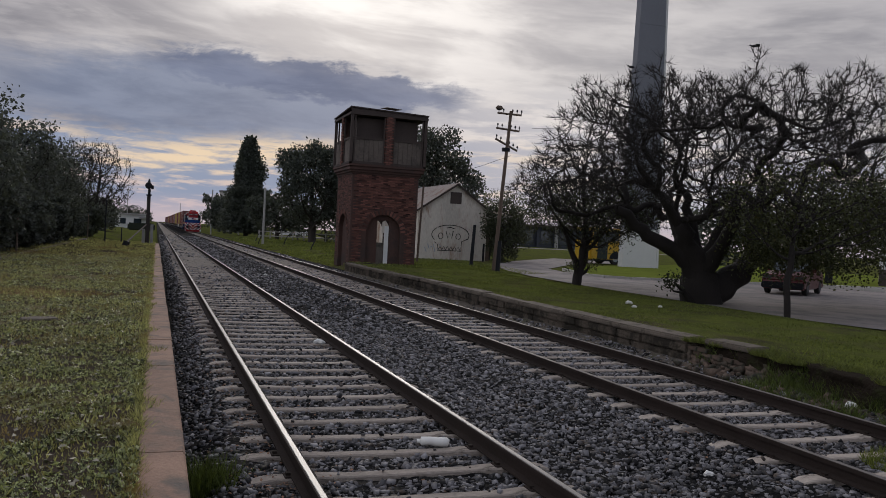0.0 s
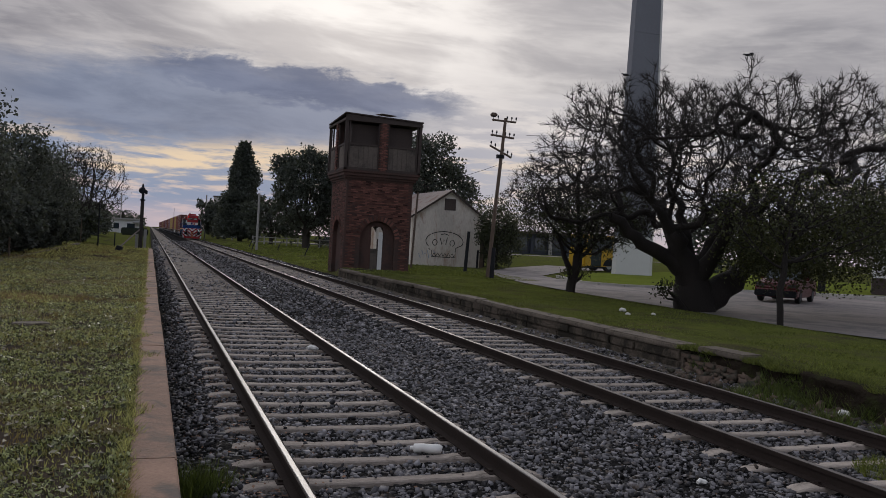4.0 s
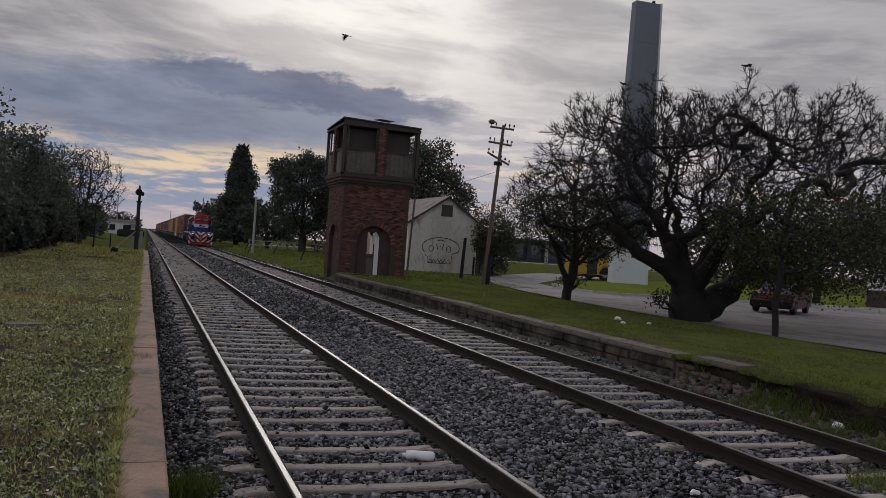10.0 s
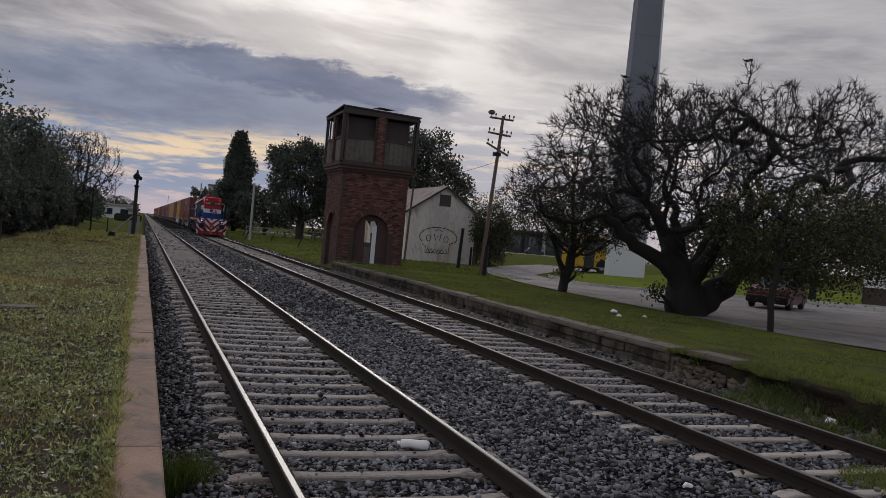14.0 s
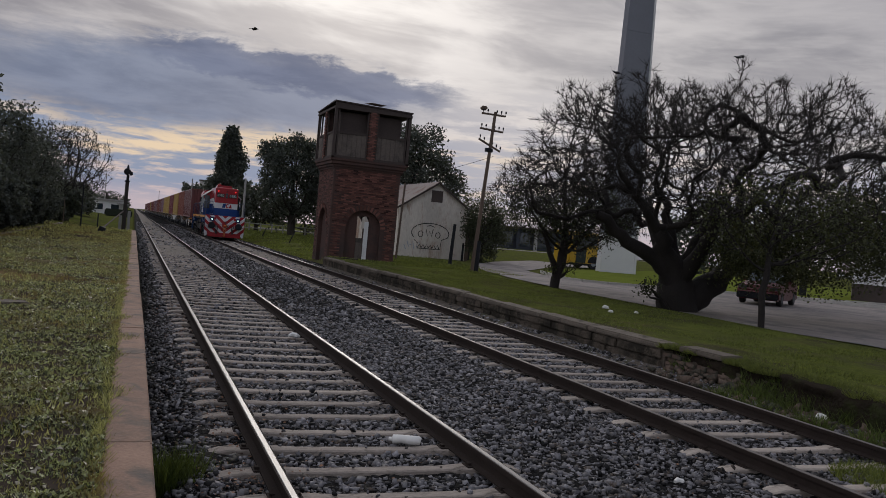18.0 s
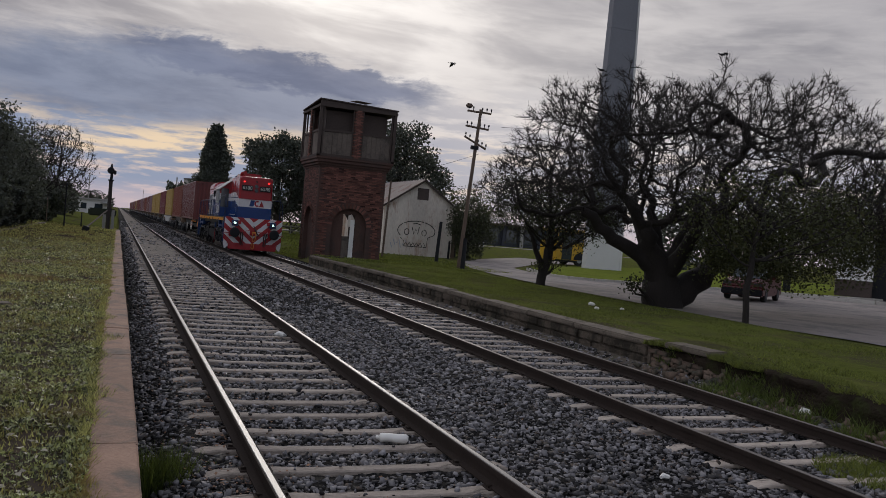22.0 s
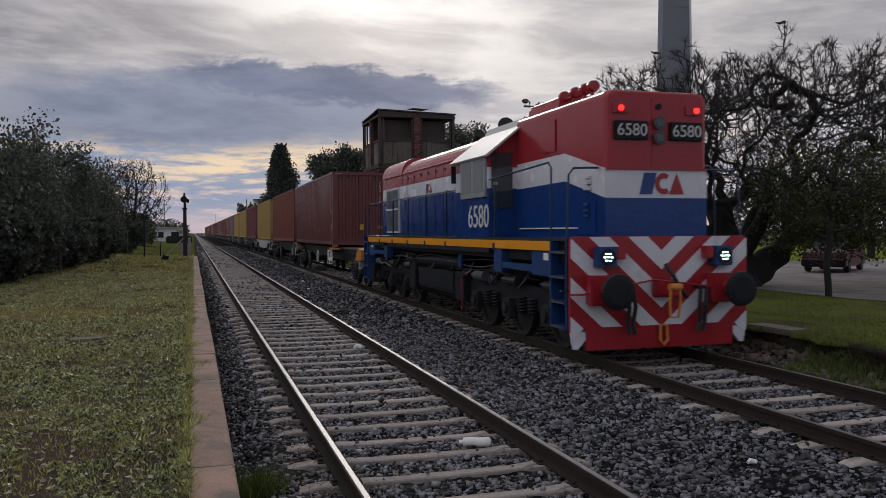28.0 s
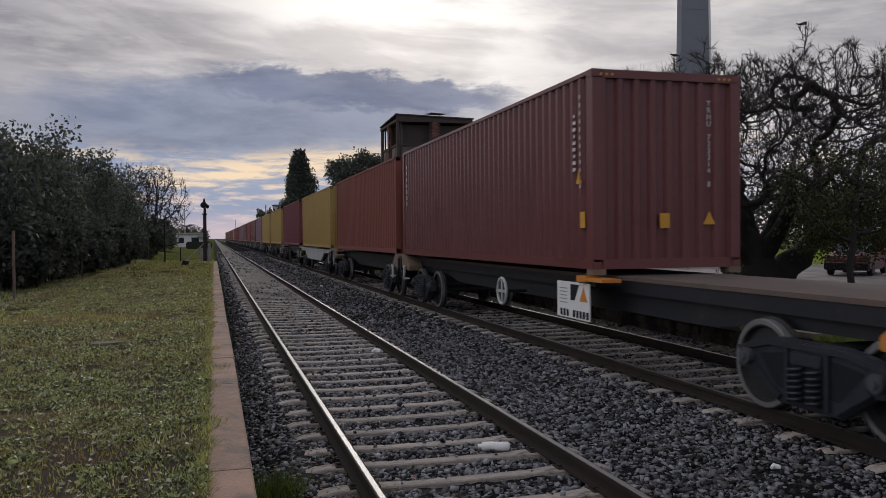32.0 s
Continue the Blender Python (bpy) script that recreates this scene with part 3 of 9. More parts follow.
def build_tracks():
    r = random.Random(3)
    sleeper = sleeper_mesh()
    chair = Geo().box(0, 0, 0.005, 0.24, 0.13, 0.010).box(-0.09, 0, 0.016, 0.035, 0.045, 0.026).box(0.09, 0, 0.016, 0.035, 0.045, 0.026).mesh("rail_plate", M_RAIL)
    for c, off, word, top in ((0.0, 0.05, "bright polished rails", M_RAILTOP), (TRACK2, 0.52, "dull brown rails", M_RAILTOP2)):
        tr = thing("railway_track", (c, 0, 0), f"broad-gauge railway track with {word} on weathered concrete sleepers", "railway track", "railway tracks", "structure")
        for s in (-1, 1):
            rl = part("rail", rail_geo(s * GAUGE_HALF, -12, 1400), M_RAIL, tr, "rust-brown steel rail")
            part("rail_head", head_geo(s * GAUGE_HALF, -12, 1400), top, rl, "worn bright running surface")
        for i in range(150):
            y = -3.6 + off + i * 0.605
            ob = part("sleeper", sleeper, None, tr)
            ob.matrix_basis = pose(r.uniform(-0.03, 0.03), y + r.uniform(-0.02, 0.02), -0.142 + r.uniform(-0.010, 0.004), r.uniform(-1, 1), r.uniform(-0.4, 0.4), r.uniform(-1.2, 1.2))
            if i < 34:
                for s in (-1, 1):
                    p = part("rail_plate", chair, None, ob)
                    p.matrix_basis = pose(s * GAUGE_HALF, 0, 0.0)


build_bed()
build_tracks()
tagged(new("ballast_stones", stones("ballast_stones", 98000, -1.72, 6.2, 2.6, 17, 0.0205, bed_z, M_STONE, 0.35)), "loose dark grey crushed stones between and beside the rails", "ballast", kind="stuff")
tagged(new("ballast_stones_far", stones("ballast_stones_far", 24000, -1.6, 6.1, 17, 48, 0.030, bed_z, M_STONE, 0.3)), "loose dark grey crushed stones farther along the tracks", "ballast", kind="stuff")
tagged(new("ballast_stones_distant", stones("ballast_stones_distant", 9000, -1.6, 6.1, 48, 125, 0.055, bed_z, M_STONE, 0.4)), "dark grey crushed stones far down the line", "ballast", kind="stuff")


# ---- platforms ----
def build_slabs():
    r = random.Random(5)
    edge = thing("platform_edge", (0, 0, 0), "narrow reddish concrete edging slabs of a low grassy platform", "platform edge", kind="structure")
    y, i = -3.0, 0
    while y < SLAB_END:
        ln = r.choice([1.9, 2.3, 2.8, 3.3])
        x1 = SLAB_X1 + r.uniform(-0.008, 0.008)
        g = Geo().span(SLAB_X0, x1, y + 0.003, y + ln - 0.003, SLAB_Z - 0.10, SLAB_Z + r.uniform(-0.006, 0.006))
        part("slab", g, M_SLAB, edge, bevel=0.012)
        y += ln
    part("wall", Geo().span(SLAB_X0 + 0.05, SLAB_X1 - 0.03, -3.0, SLAB_END, -0.5, SLAB_Z - 0.10), M_PLATWALL, edge, "dark stained wall under the slabs")


def build_right_platform():
    r = random.Random(6)
    pf = thing("platform_wall", (0, 0, 0), "cracked mossy concrete platform wall with a broken end", "platform wall", kind="structure")
    y = 11.75
    while y < PLAT_END:
        ln = min(r.uniform(1.4, 2.6), PLAT_END - y)
        dz = r.uniform(-0.025, 0.015)
        g = Geo().box(0, 0, 0, 0.37, ln - 0.02, 0.10)
        part("coping_slab", g, M_COPING, pf, bevel=0.025).matrix_basis = pose(PLAT_X + 0.14 + r.uniform(-0.045, 0.035), y + ln / 2, PLAT_Z - 0.05 + dz, r.uniform(-0.6, 0.6), r.uniform(-3, 3), r.uniform(-1.1, 1.1))
        y += ln
    part("wall", Geo().span(PLAT_X, PLAT_X + 0.3, 11.7, PLAT_END - 0.02, -0.6, PLAT_Z - 0.10), M_PLATWALL, pf, "dark damp stained concrete face")
    part("end_wall", Geo().span(PLAT_X, PLAT_X + 1.6, PLAT_END - 0.02, PLAT_END + 0.2, -0.6, PLAT_Z), M_PLATWALL, pf)
    # uneven blocks of the wall's face
    for z0, z1 in ((-0.10, 0.035), (0.045, 0.20)):
        y = 11.75
        while y < 30:
            ln = r.uniform(0.7, 1.7)
            part("wall_block", Geo().box(PLAT_X - r.uniform(-0.005, 0.022), y + ln / 2, (z0 + z1) / 2 + r.uniform(-0.008, 0.008), 0.06, ln - r.uniform(0.015, 0.06), z1 - z0 - r.uniform(0, 0.02)), M_PLATWALL, pf, bevel=0.012)
            y += ln
    # ruined brick courses past the break
    me = Geo().box(0, 0, 0, 0.115, 0.235, 0.062).mesh("brick", M_OLDBRICK, 0.006)
    for course in range(8):
        n0 = r.uniform(0, 0.12)
        lo = 9.15 + 0.02 * course
        y = 11.65 - n0
        while y > lo + course * 0.05 + 0.9 * max(0, course - 4):
            b = part("brick", me, None, pf)
            b.matrix_basis = pose(PLAT_X + 0.07 + r.uniform(-0.02, 0.02), y, -0.27 + course * 0.07, r.uniform(-2, 2), r.uniform(-2, 2), r.uniform(-3, 3))
            y -= 0.25
    part("rubble_core", Geo().span(PLAT_X + 0.12, PLAT_X + 0.6, 9.2, 11.7, -0.6, 0.14), M_OLDBRICK, pf)
    part("broken_coping", Geo().box(PLAT_X + 0.25, 10.9, PLAT_Z - 0.01, 0.4, 1.0, 0.09, yaw=0.08), M_COPING, pf, "tilted broken concrete slab", bevel=0.02)


M_EARTH = mat("dark_bank_earth", (0.026, 0.020, 0.015), 0.95, spec=0.05, var=0.6, scale=3.5, fine=20, bump=1.0, dist=0.05, stain=(0.032, 0.038, 0.014), stain_at=(0.5, 0.64), stain_scale=1.6)

M_FOOT = mat("crumbled_brown_earth", (0.095, 0.078, 0.062), 0.95, var=0.5, scale=4, fine=26, bump=1.0, dist=0.04, stain=(0.045, 0.05, 0.025), stain_at=(0.52, 0.66), stain_scale=1.5)


def build_bank():
    """Eroded earth edge of the lawn where the platform wall has gone."""
    v, f = [], []
    ys = [-3 + 0.11 * i for i in range(136)]
    rows = 13
    for y in ys:
        foot = 6.12 + 0.16 * noise.noise(Vector((0, y * 0.55, 4))) + 0.20 * smooth01(y, 8.6, 9.6)
        for k in range(rows):
            u = k / (rows - 1)
            z = -0.40 + 0.70 * min(u / 0.8, 1.0) ** 0.8
            x = foot + 0.20 * u ** 1.5 + (0.35 * max(u - 0.8, 0) / 0.2)
            x += 0.13 * noise.noise(Vector((z * 4, y * 1.6, 1))) + 0.09 * noise.noise(Vector((z * 9, y * 5, 6)))
            z += 0.03 * noise.noise(Vector((x * 5, y * 4, 2))) - (0.05 if k == rows - 1 else 0)
            v.append((x, y, z))
    for j in range(len(ys) - 1):
        for k in range(rows - 1):
            a = j * rows + k
            f.append((a, a + 1, a + rows + 1, a + rows))
    tagged(new("earth_bank", raw_mesh("earth_bank", v, f, M_EARTH, True)), "dark eroded earth bank at the edge of the lawn", "bank", kind="structure")
    # brown earth along the foot of the wall
    v, f = [], []
    xs, ys = [5.72 + 0.07 * i for i in range(9)], [3 + 0.16 * i for i in range(216)]
    for y in ys:
        for x in xs:
            v.append((x, y, bed_z(x, y) + 0.012 - 0.03 * (1 - smooth01(x, 5.72, 5.9)) + 0.035 * noise.noise(Vector((x * 4, y * 3, 8)))))
    n = len(xs)
    f = [(j * n + i, j * n + i + 1, (j + 1) * n + i + 1, (j + 1) * n + i) for j in range(len(ys) - 1) for i in range(n - 1)]
    tagged(new("wall_foot_earth", raw_mesh("wall_foot_earth", v, f, M_FOOT, True)), "brown crumbled earth along the foot of the wall", "earth", kind="structure")
    bank = stones("bank_rubble", 900, 5.95, 6.45, 4.0, 11.6, 0.05, lambda x, y: -0.13 + 0.15 * smooth01(x, 6.05, 6.45), M_OLDBRICK)
    tagged(new("bank_rubble", bank), "broken brick rubble at the foot of the bank", "rubble", kind="stuff")


build_slabs()
build_right_platform()
build_bank()


M_ISLAND = mat("fresh_lime_green_lawn", (0.140, 0.168, 0.034), 0.9, var=0.35, scale=0.5, fine=8, bump=0.5, dist=0.03, stain=(0.12, 0.13, 0.035), stain_at=(0.5, 0.7), stain_scale=0.5, spec=0.0)


def build_road():
    """Asphalt forecourt with a lane that bends away past the grass island."""
    v, f = [], []
    near = [(-40, 15.5), (0, 15.2), (10, 14.9), (15, 14.5), (17.4, 13.9), (21, 14.0), (24, 14.1), (29.5, 14.2), (36, 14.9), (42, 16.2), (50.5, 19.2), (60, 25.0), (75, 36.0)]
    far = [(-40, 60), (0, 60), (10, 60), (15, 60), (17.4, 60), (21, 60), (24, 60), (29.5, 60), (35.6, 60), (42, 19.9), (46, 20.9), (60, 30.5), (70, 44.0)]
    for (ya, xa), (yb, xb) in zip(near, far):
        v += [(xa, ya, 0.075), (xb, yb, 0.075)]
    for i in range(len(near) - 1):
        f.append((2 * i, 2 * i + 1, 2 * i + 3, 2 * i + 2))
    tagged(new("road", raw_mesh("road", v, f, M_ASPHALT)), "worn pale grey asphalt road curving past the grass", "road", kind="structure")
    # grass island with kerb
    isl = [(19.3, 38.2), (19.6, 37.0), (20.6, 36.2), (24, 36.0), (30, 35.6), (42, 35.5), (60, 36), (60, 75), (46, 68), (33, 57), (26, 51), (21.4, 45)]
    g = Geo().prism(isl, "z", -0.1, 0.17)
    tagged(new("grass_island", g.mesh("grass_island", M_ISLAND)), "green lawn island inside the bend of the road", "lawn", kind="structure")
    kerb = thing("kerb", (0, 0, 0), "pale concrete kerb round the grass island", "kerb", kind="structure")
    for (xa, ya), (xb, yb) in zip([isl[-1]] + isl[:5], isl[:6]):
        d = math.hypot(xb - xa, yb - ya)
        n = max(1, int(d / 1.0))
        for k in range(n):
            u = (k + 0.5) / n
            g = Geo().box(xa + (xb - xa) * u, ya + (yb - ya) * u, 0.11, d / n - 0.02, 0.14, 0.16, yaw=math.atan2(yb - ya, xb - xa))
            part("kerb_stone", g, M_KERB, kerb)


build_road()


# ---- grass ----
def blades(name, count, sampler, height, width, zfun, material, lean=0.5, grow_y=0.0):
    pts = sampler(count)
    n = len(pts)
    z = np.array([zfun(a, b) for a, b in pts])
    h = height * (0.4 + 0.9 * rng.random(n)) * (1 + grow_y * pts[:, 1])
    a = rng.random(n) * 6.283
    w = width * (0.6 + 0.8 * rng.random(n)) * (1 + 2.0 * grow_y * pts[:, 1])
    dx, dy = np.cos(a) * w / 2, np.sin(a) * w / 2
    b = rng.random(n) * 6.283
    lx, ly = np.cos(b) * h * lean * rng.random(n), np.sin(b) * h * lean * rng.random(n)
    x, y = pts[:, 0], pts[:, 1]
    v = np.stack([np.stack([x - dx, y - dy, z - 0.01], -1), np.stack([x + dx, y + dy, z - 0.01], -1), np.stack([x + lx, y + ly, z + h], -1)], 1).reshape(-1, 3)
    return fast_mesh(name, v, np.arange(3 * n).reshape(-1, 3), material)


def left_lawn(n):
    y = 3.0 + 72 * rng.random(n) ** 1.9
    x = -2.0 - (1.2 + 0.42 * y) * rng.random(n) ** 1.15
    keep = np.array([noise.noise(Vector((a * 0.9, b * 0.9, 5))) + 0.6 * noise.noise(Vector((a * 3.1, b * 3.1, 2))) for a, b in zip(x, y)]) > -0.22 + 0.5 * (rng.random(n) - 0.5)
    keep &= rng.random(n) < 0.35 + 0.65 * np.clip((y - 5) / 14, 0, 1)
    p = np.stack([x, y], -1)[keep]
    return p[p[:, 0] > -9]


def right_lawn(n):
    y = 3.0 + 36 * rng.random(n) ** 1.5
    x = 6.3 + 7.8 * rng.random(n)
    return np.stack([x, y], -1)


def bank_weeds(n):
    y = 2.0 + 7.9 * rng.random(n)
    x = 5.72 + 0.7 * rng.random(n)
    k = np.array([noise.noise(Vector((a * 2.0, b * 1.6, 5))) + 0.5 * noise.noise(Vector((a * 5.0, b * 4.0, 3))) for a, b in zip(x, y)]) > -0.06
    x, y = x[k], y[k]
    return np.stack([x, y], -1)


def slab_fringe(n):
    y = 3.2 + 40 * rng.random(n) ** 1.8
    k = np.array([noise.noise(Vector((0, b * 1.7, 7))) for b in y])
    x = SLAB_X0 + 0.01 + 0.36 * np.maximum(k, -0.06) * rng.random(n) ** 1.5 - 0.05 * rng.random(n)
    return np.stack([x, y], -1)


def tuft_at(cx, cy, r):
    def f(n):
        a, d = rng.random(n) * 6.28, r * rng.random(n) ** 0.6
        return np.stack([cx + d * np.cos(a), cy + d * np.sin(a)], -1)
    return f


G = lambda x, y: ground_z(x, y)
tagged(new("grass", blades("grass", 200000, left_lawn, 0.040, 0.012, G, M_BLADE, 1.2, 0.02)), "short patchy green and straw-coloured grass on the platform", "grass", kind="stuff")


def lawn_leaves(n):
    """Small broad leaves lying in the grass near the platform edge."""
    y = 2.8 + 32 * rng.random(n) ** 2.0
    x = -2.03 - (0.9 + 0.44 * y) * rng.random(n)
    k = np.array([noise.noise(Vector((a * 2.2, b * 2.2, 4))) + 0.5 * noise.noise(Vector((a * 6.0, b * 6.0, 8))) for a, b in zip(x, y)])
    worn = np.exp(-((x + 5.3) / 2.6) ** 2 - ((y - 17.8) / 1.5) ** 2)
    patch = np.array([noise.noise(Vector((a * 0.75, b * 0.55, 21))) for a, b in zip(x, y)])
    keep = k > -0.30 + 0.4 * (rng.random(n) - 0.5) + 0.7 * worn + 0.9 * np.maximum(patch - 0.12, 0)
    x, y, k = x[keep], y[keep], k[keep]
    n = len(x)
    z = np.array([ground_z(a, b) for a, b in zip(x, y)]) + 0.006 + 0.105 * np.maximum(k, 0) * rng.random(n)
    s = (0.005 + 0.017 * rng.random(n) ** 2.0) * (1 + 0.045 * y)
    a = rng.random(n) * 6.283
    c, d = np.cos(a) * s, np.sin(a) * s
    t = (rng.random((n, 4)) - 0.4) * 0.035
    v = np.stack([np.stack([x - c, y - d, z + t[:, 0] * 0.3], -1), np.stack([x + d * 0.45, y - c * 0.45, z + t[:, 1]], -1), np.stack([x + c, y + d, z + t[:, 2] + 0.01], -1), np.stack([x - d * 0.45, y + c * 0.45, z + t[:, 3]], -1)], 1).reshape(-1, 3)
    return v, np.arange(4 * n).reshape(-1, 4)


tagged(new("clover", fast_mesh("clover", *lawn_leaves(275000), M_CLOVER)), "low broad-leaved clover and weeds on the platform", "weeds", kind="stuff")
tagged(new("verge_grass", blades("verge_grass", 95000, right_lawn, 0.022, 0.018, G, M_BLADE2, 1.1, 0.01)), "bright green mown grass behind the platform wall", "grass", kind="stuff")
tagged(new("bank_weeds", blades("bank_weeds", 15000, bank_weeds, 0.17, 0.017, lambda x, y: -0.17 + 0.16 * smooth01(x, 5.9, 6.42), M_WEED, 1.2)), "tall rough weeds on the broken bank", "weeds", kind="stuff")
tagged(new("edge_grass", blades("edge_grass", 16000, slab_fringe, 0.055, 0.010, lambda x, y: 0.285, M_BLADE, 1.6)), "grass creeping over the edging slabs", "grass", kind="stuff")
tagged(new("weed_tuft", blades("weed_tuft", 1100, tuft_at(-1.55, 7.0, 0.24), 0.30, 0.016, lambda x, y: -0.40, M_WEED, 0.9)), "dark green weed tuft at the foot of the slabs", "weeds", kind="stuff")
tagged(new("track_weeds", blades("track_weeds", 4200, tuft_at(4.95, 6.1, 0.62), 0.07, 0.014, lambda x, y: -0.18, M_ISLANDBLADE, 1.3)), "small green weeds among the sleepers", "weeds", kind="stuff")


def hang(n):
    y = 3.0 + 8.8 * rng.random(n)
    x = 6.34 + 0.50 * rng.random(n) + 0.10 * np.sin(y * 3.1) + 0.06 * np.sin(y * 8.3 + 1)
    return np.stack([x, y], -1)


tagged(new("bank_fringe", blades("bank_fringe", 22000, hang, 0.075, 0.013, lambda x, y: 0.26, M_BLADE2, 1.6)), "grass hanging over the edge of the earth bank", "grass", kind="stuff")


def build_lawn_slab():
    S = thing("loose_slab", (-3.5, 13.2, 0.275), "flat pale broken slab lying in the grass", "slab", rz=12)
    part("body", Geo().prism([(-0.22, -0.13), (0.04, -0.18), (0.26, -0.08), (0.22, 0.12), (-0.04, 0.17), (-0.24, 0.08)], "z", 0.0, 0.04), M_COPING, S, bevel=0.012)


build_lawn_slab()


def far_verge(n):
    y = 38 + 75 * rng.random(n) ** 1.5
    x = 6.6 + (5.0 + 0.14 * y) * rng.random(n)
    k = np.array([noise.noise(Vector((a * 0.5, b * 0.3, 3))) for a, b in zip(x, y)]) > -0.35
    k &= ~((np.abs(x - 8.83) < 2.0) & (np.abs(y - 42.3) < 2.0))
    return np.stack([x, y], -1)[k]


tagged(new("far_grass", blades("far_grass", 30000, far_verge, 0.05, 0.035, G, M_ISLANDBLADE, 1.0, 0.012)), "rough yellow-green grass beyond the water tower", "grass", kind="stuff")


def bank_face(n):
    y = 2.5 + 9.0 * rng.random(n)
    x = 6.16 + 0.34 * rng.random(n)
    k = np.array([noise.noise(Vector((a * 2.5, b * 1.7, 9))) for a, b in zip(x, y)]) > -0.05
    return np.stack([x, y], -1)[k]


tagged(new("bank_growth", blades("bank_growth", 7000, bank_face, 0.11, 0.015, lambda x, y: -0.12 + 0.34 * smooth01(x, 6.16, 6.5), M_WEED, 1.6)), "low weeds growing on the earth bank", "weeds", kind="stuff")


def lawn_behind(n):
    return np.stack([-2.06 - 6.0 * rng.random(n), -6.0 + 9.5 * rng.random(n)], -1)


tagged(new("grass_behind", blades("grass_behind", 42000, lawn_behind, 0.042, 0.016, G, M_BLADE, 1.3)), "short patchy grass on the near end of the platform", "grass", kind="stuff")
tagged(new("ballast_stones_near", stones("ballast_stones_near", 20000, -1.72, 6.2, -4.0, 2.65, 0.032, bed_z, M_STONE)), "loose dark grey crushed stones at the near end of the tracks", "ballast", kind="stuff")


# ---- locomotive and wagons ----
M_RED = mat("loco_red_paint", (0.31, 0.022, 0.030), 0.20, var=0.14, scale=1.6, fine=9, bump=0.30, dist=0.012, stain=(0.17, 0.03, 0.035), stain_at=(0.56, 0.8), stain_scale=1.2)
M_LWHITE = mat("loco_white_paint", (0.62, 0.61, 0.645), 0.26, var=0.10, scale=1.6, fine=9, bump=0.25, dist=0.012, stain=(0.47, 0.46, 0.48), stain_at=(0.52, 0.75), stain_scale=1.5)
M_BLUE = mat("loco_blue_paint", (0.008, 0.040, 0.175), 0.18, var=0.2, scale=1.6, fine=9, bump=0.30, dist=0.012, stain=(0.025, 0.05, 0.15), stain_at=(0.55, 0.8), stain_scale=1.4)
M_BLUEDARK = mat("loco_blue_metalwork", (0.013, 0.045, 0.15), 0.45, var=0.2, scale=2, fine=20, bump=0.1)
M_YELLOW = mat("loco_yellow_stripe", (0.74, 0.29, 0.008), 0.40, var=0.15, scale=1.5, fine=14, bump=0.05, stain=(0.5, 0.24, 0.03), stain_at=(0.62, 0.85))
M_CABROOF = mat("pale_cab_roof", (0.46, 0.445, 0.44), 0.50, var=0.12, scale=1.5, fine=20, bump=0.05)
M_ORANGE = mat("orange_paint", (0.55, 0.20, 0.035), 0.55, var=0.2, scale=3, fine=25, bump=0.15, stain=(0.25, 0.10, 0.04), stain_at=(0.55, 0.8), stain_scale=3)
M_GRILLE = mat("pale_grille_slats", (0.30, 0.32, 0.34), 0.5, 0.3, var=0.2, scale=4, fine=30, bump=0.1)
M_RAILING = mat("dark_blue_railing", (0.010, 0.024, 0.075), 0.35, var=0.2, scale=3, fine=20, bump=0.05)
M_GLASSD = glass("dark_cab_glass")
M_MESHWIN = mat("grey_window_mesh", (0.20, 0.21, 0.22), 0.6, var=0.2, scale=8, fine=80, bump=0.4)
M_LAMP_RED = mat("lit_red_marker", (0.5, 0.01, 0.01), 0.3, var=0.0, bump=0, emit=((1.0, 0.02, 0.02), 2.5))
M_LAMP_LED = mat("lit_led_lamp", (0.6, 0.8, 0.75), 0.3, var=0.0, bump=0, emit=((0.75, 1.0, 1.0), 4.0))
M_SLAT = mat("hazy_grille_slat", (0.16, 0.18, 0.20), 0.35, 0.2, var=0.35, scale=2.5, fine=14, bump=0.1, per_obj=0.2)
M_HOSE = mat("black_rubber_hose", (0.015, 0.015, 0.016), 0.5, var=0.2, bump=0.1)
M_RUSTBRN = mat("container_oxide_red", (0.145, 0.046, 0.045), 0.33, var=0.26, scale=0.7, fine=9, bump=0.1, stain=(0.14, 0.055, 0.045), stain_at=(0.55, 0.8), stain_scale=0.8)
M_RUSTORG = mat("container_orange_red", (0.195, 0.058, 0.042), 0.62, var=0.16, scale=0.7, fine=9, bump=0.1, stain=(0.20, 0.07, 0.045), stain_at=(0.55, 0.8), stain_scale=0.8)
M_CYEL = mat("container_ochre_yellow", (0.36, 0.24, 0.075), 0.62, var=0.18, scale=0.7, fine=9, bump=0.1, stain=(0.22, 0.15, 0.06), stain_at=(0.55, 0.8), stain_scale=0.8)
M_CDRED = mat("container_dark_red", (0.16, 0.04, 0.05), 0.62, var=0.16, scale=0.7, fine=9, bump=0.1)
M_CPURP = mat("container_purple_grey", (0.20, 0.12, 0.15), 0.62, var=0.16, scale=0.7, fine=9, bump=0.1)
M_MARKW = mat("faded_white_marking", (0.55, 0.53, 0.52), 0.7, var=0.25, scale=6, fine=30, bump=0)
M_MARKY = mat("yellow_warning_sticker", (0.58, 0.29, 0.035), 0.6, var=0.15, scale=6, fine=30, bump=0)
M_WDECK = mat("dusty_wagon_deck", (0.115, 0.082, 0.066), 0.85, var=0.3, scale=1.2, fine=16, bump=0.3, stain=(0.08, 0.065, 0.06), stain_at=(0.5, 0.7))
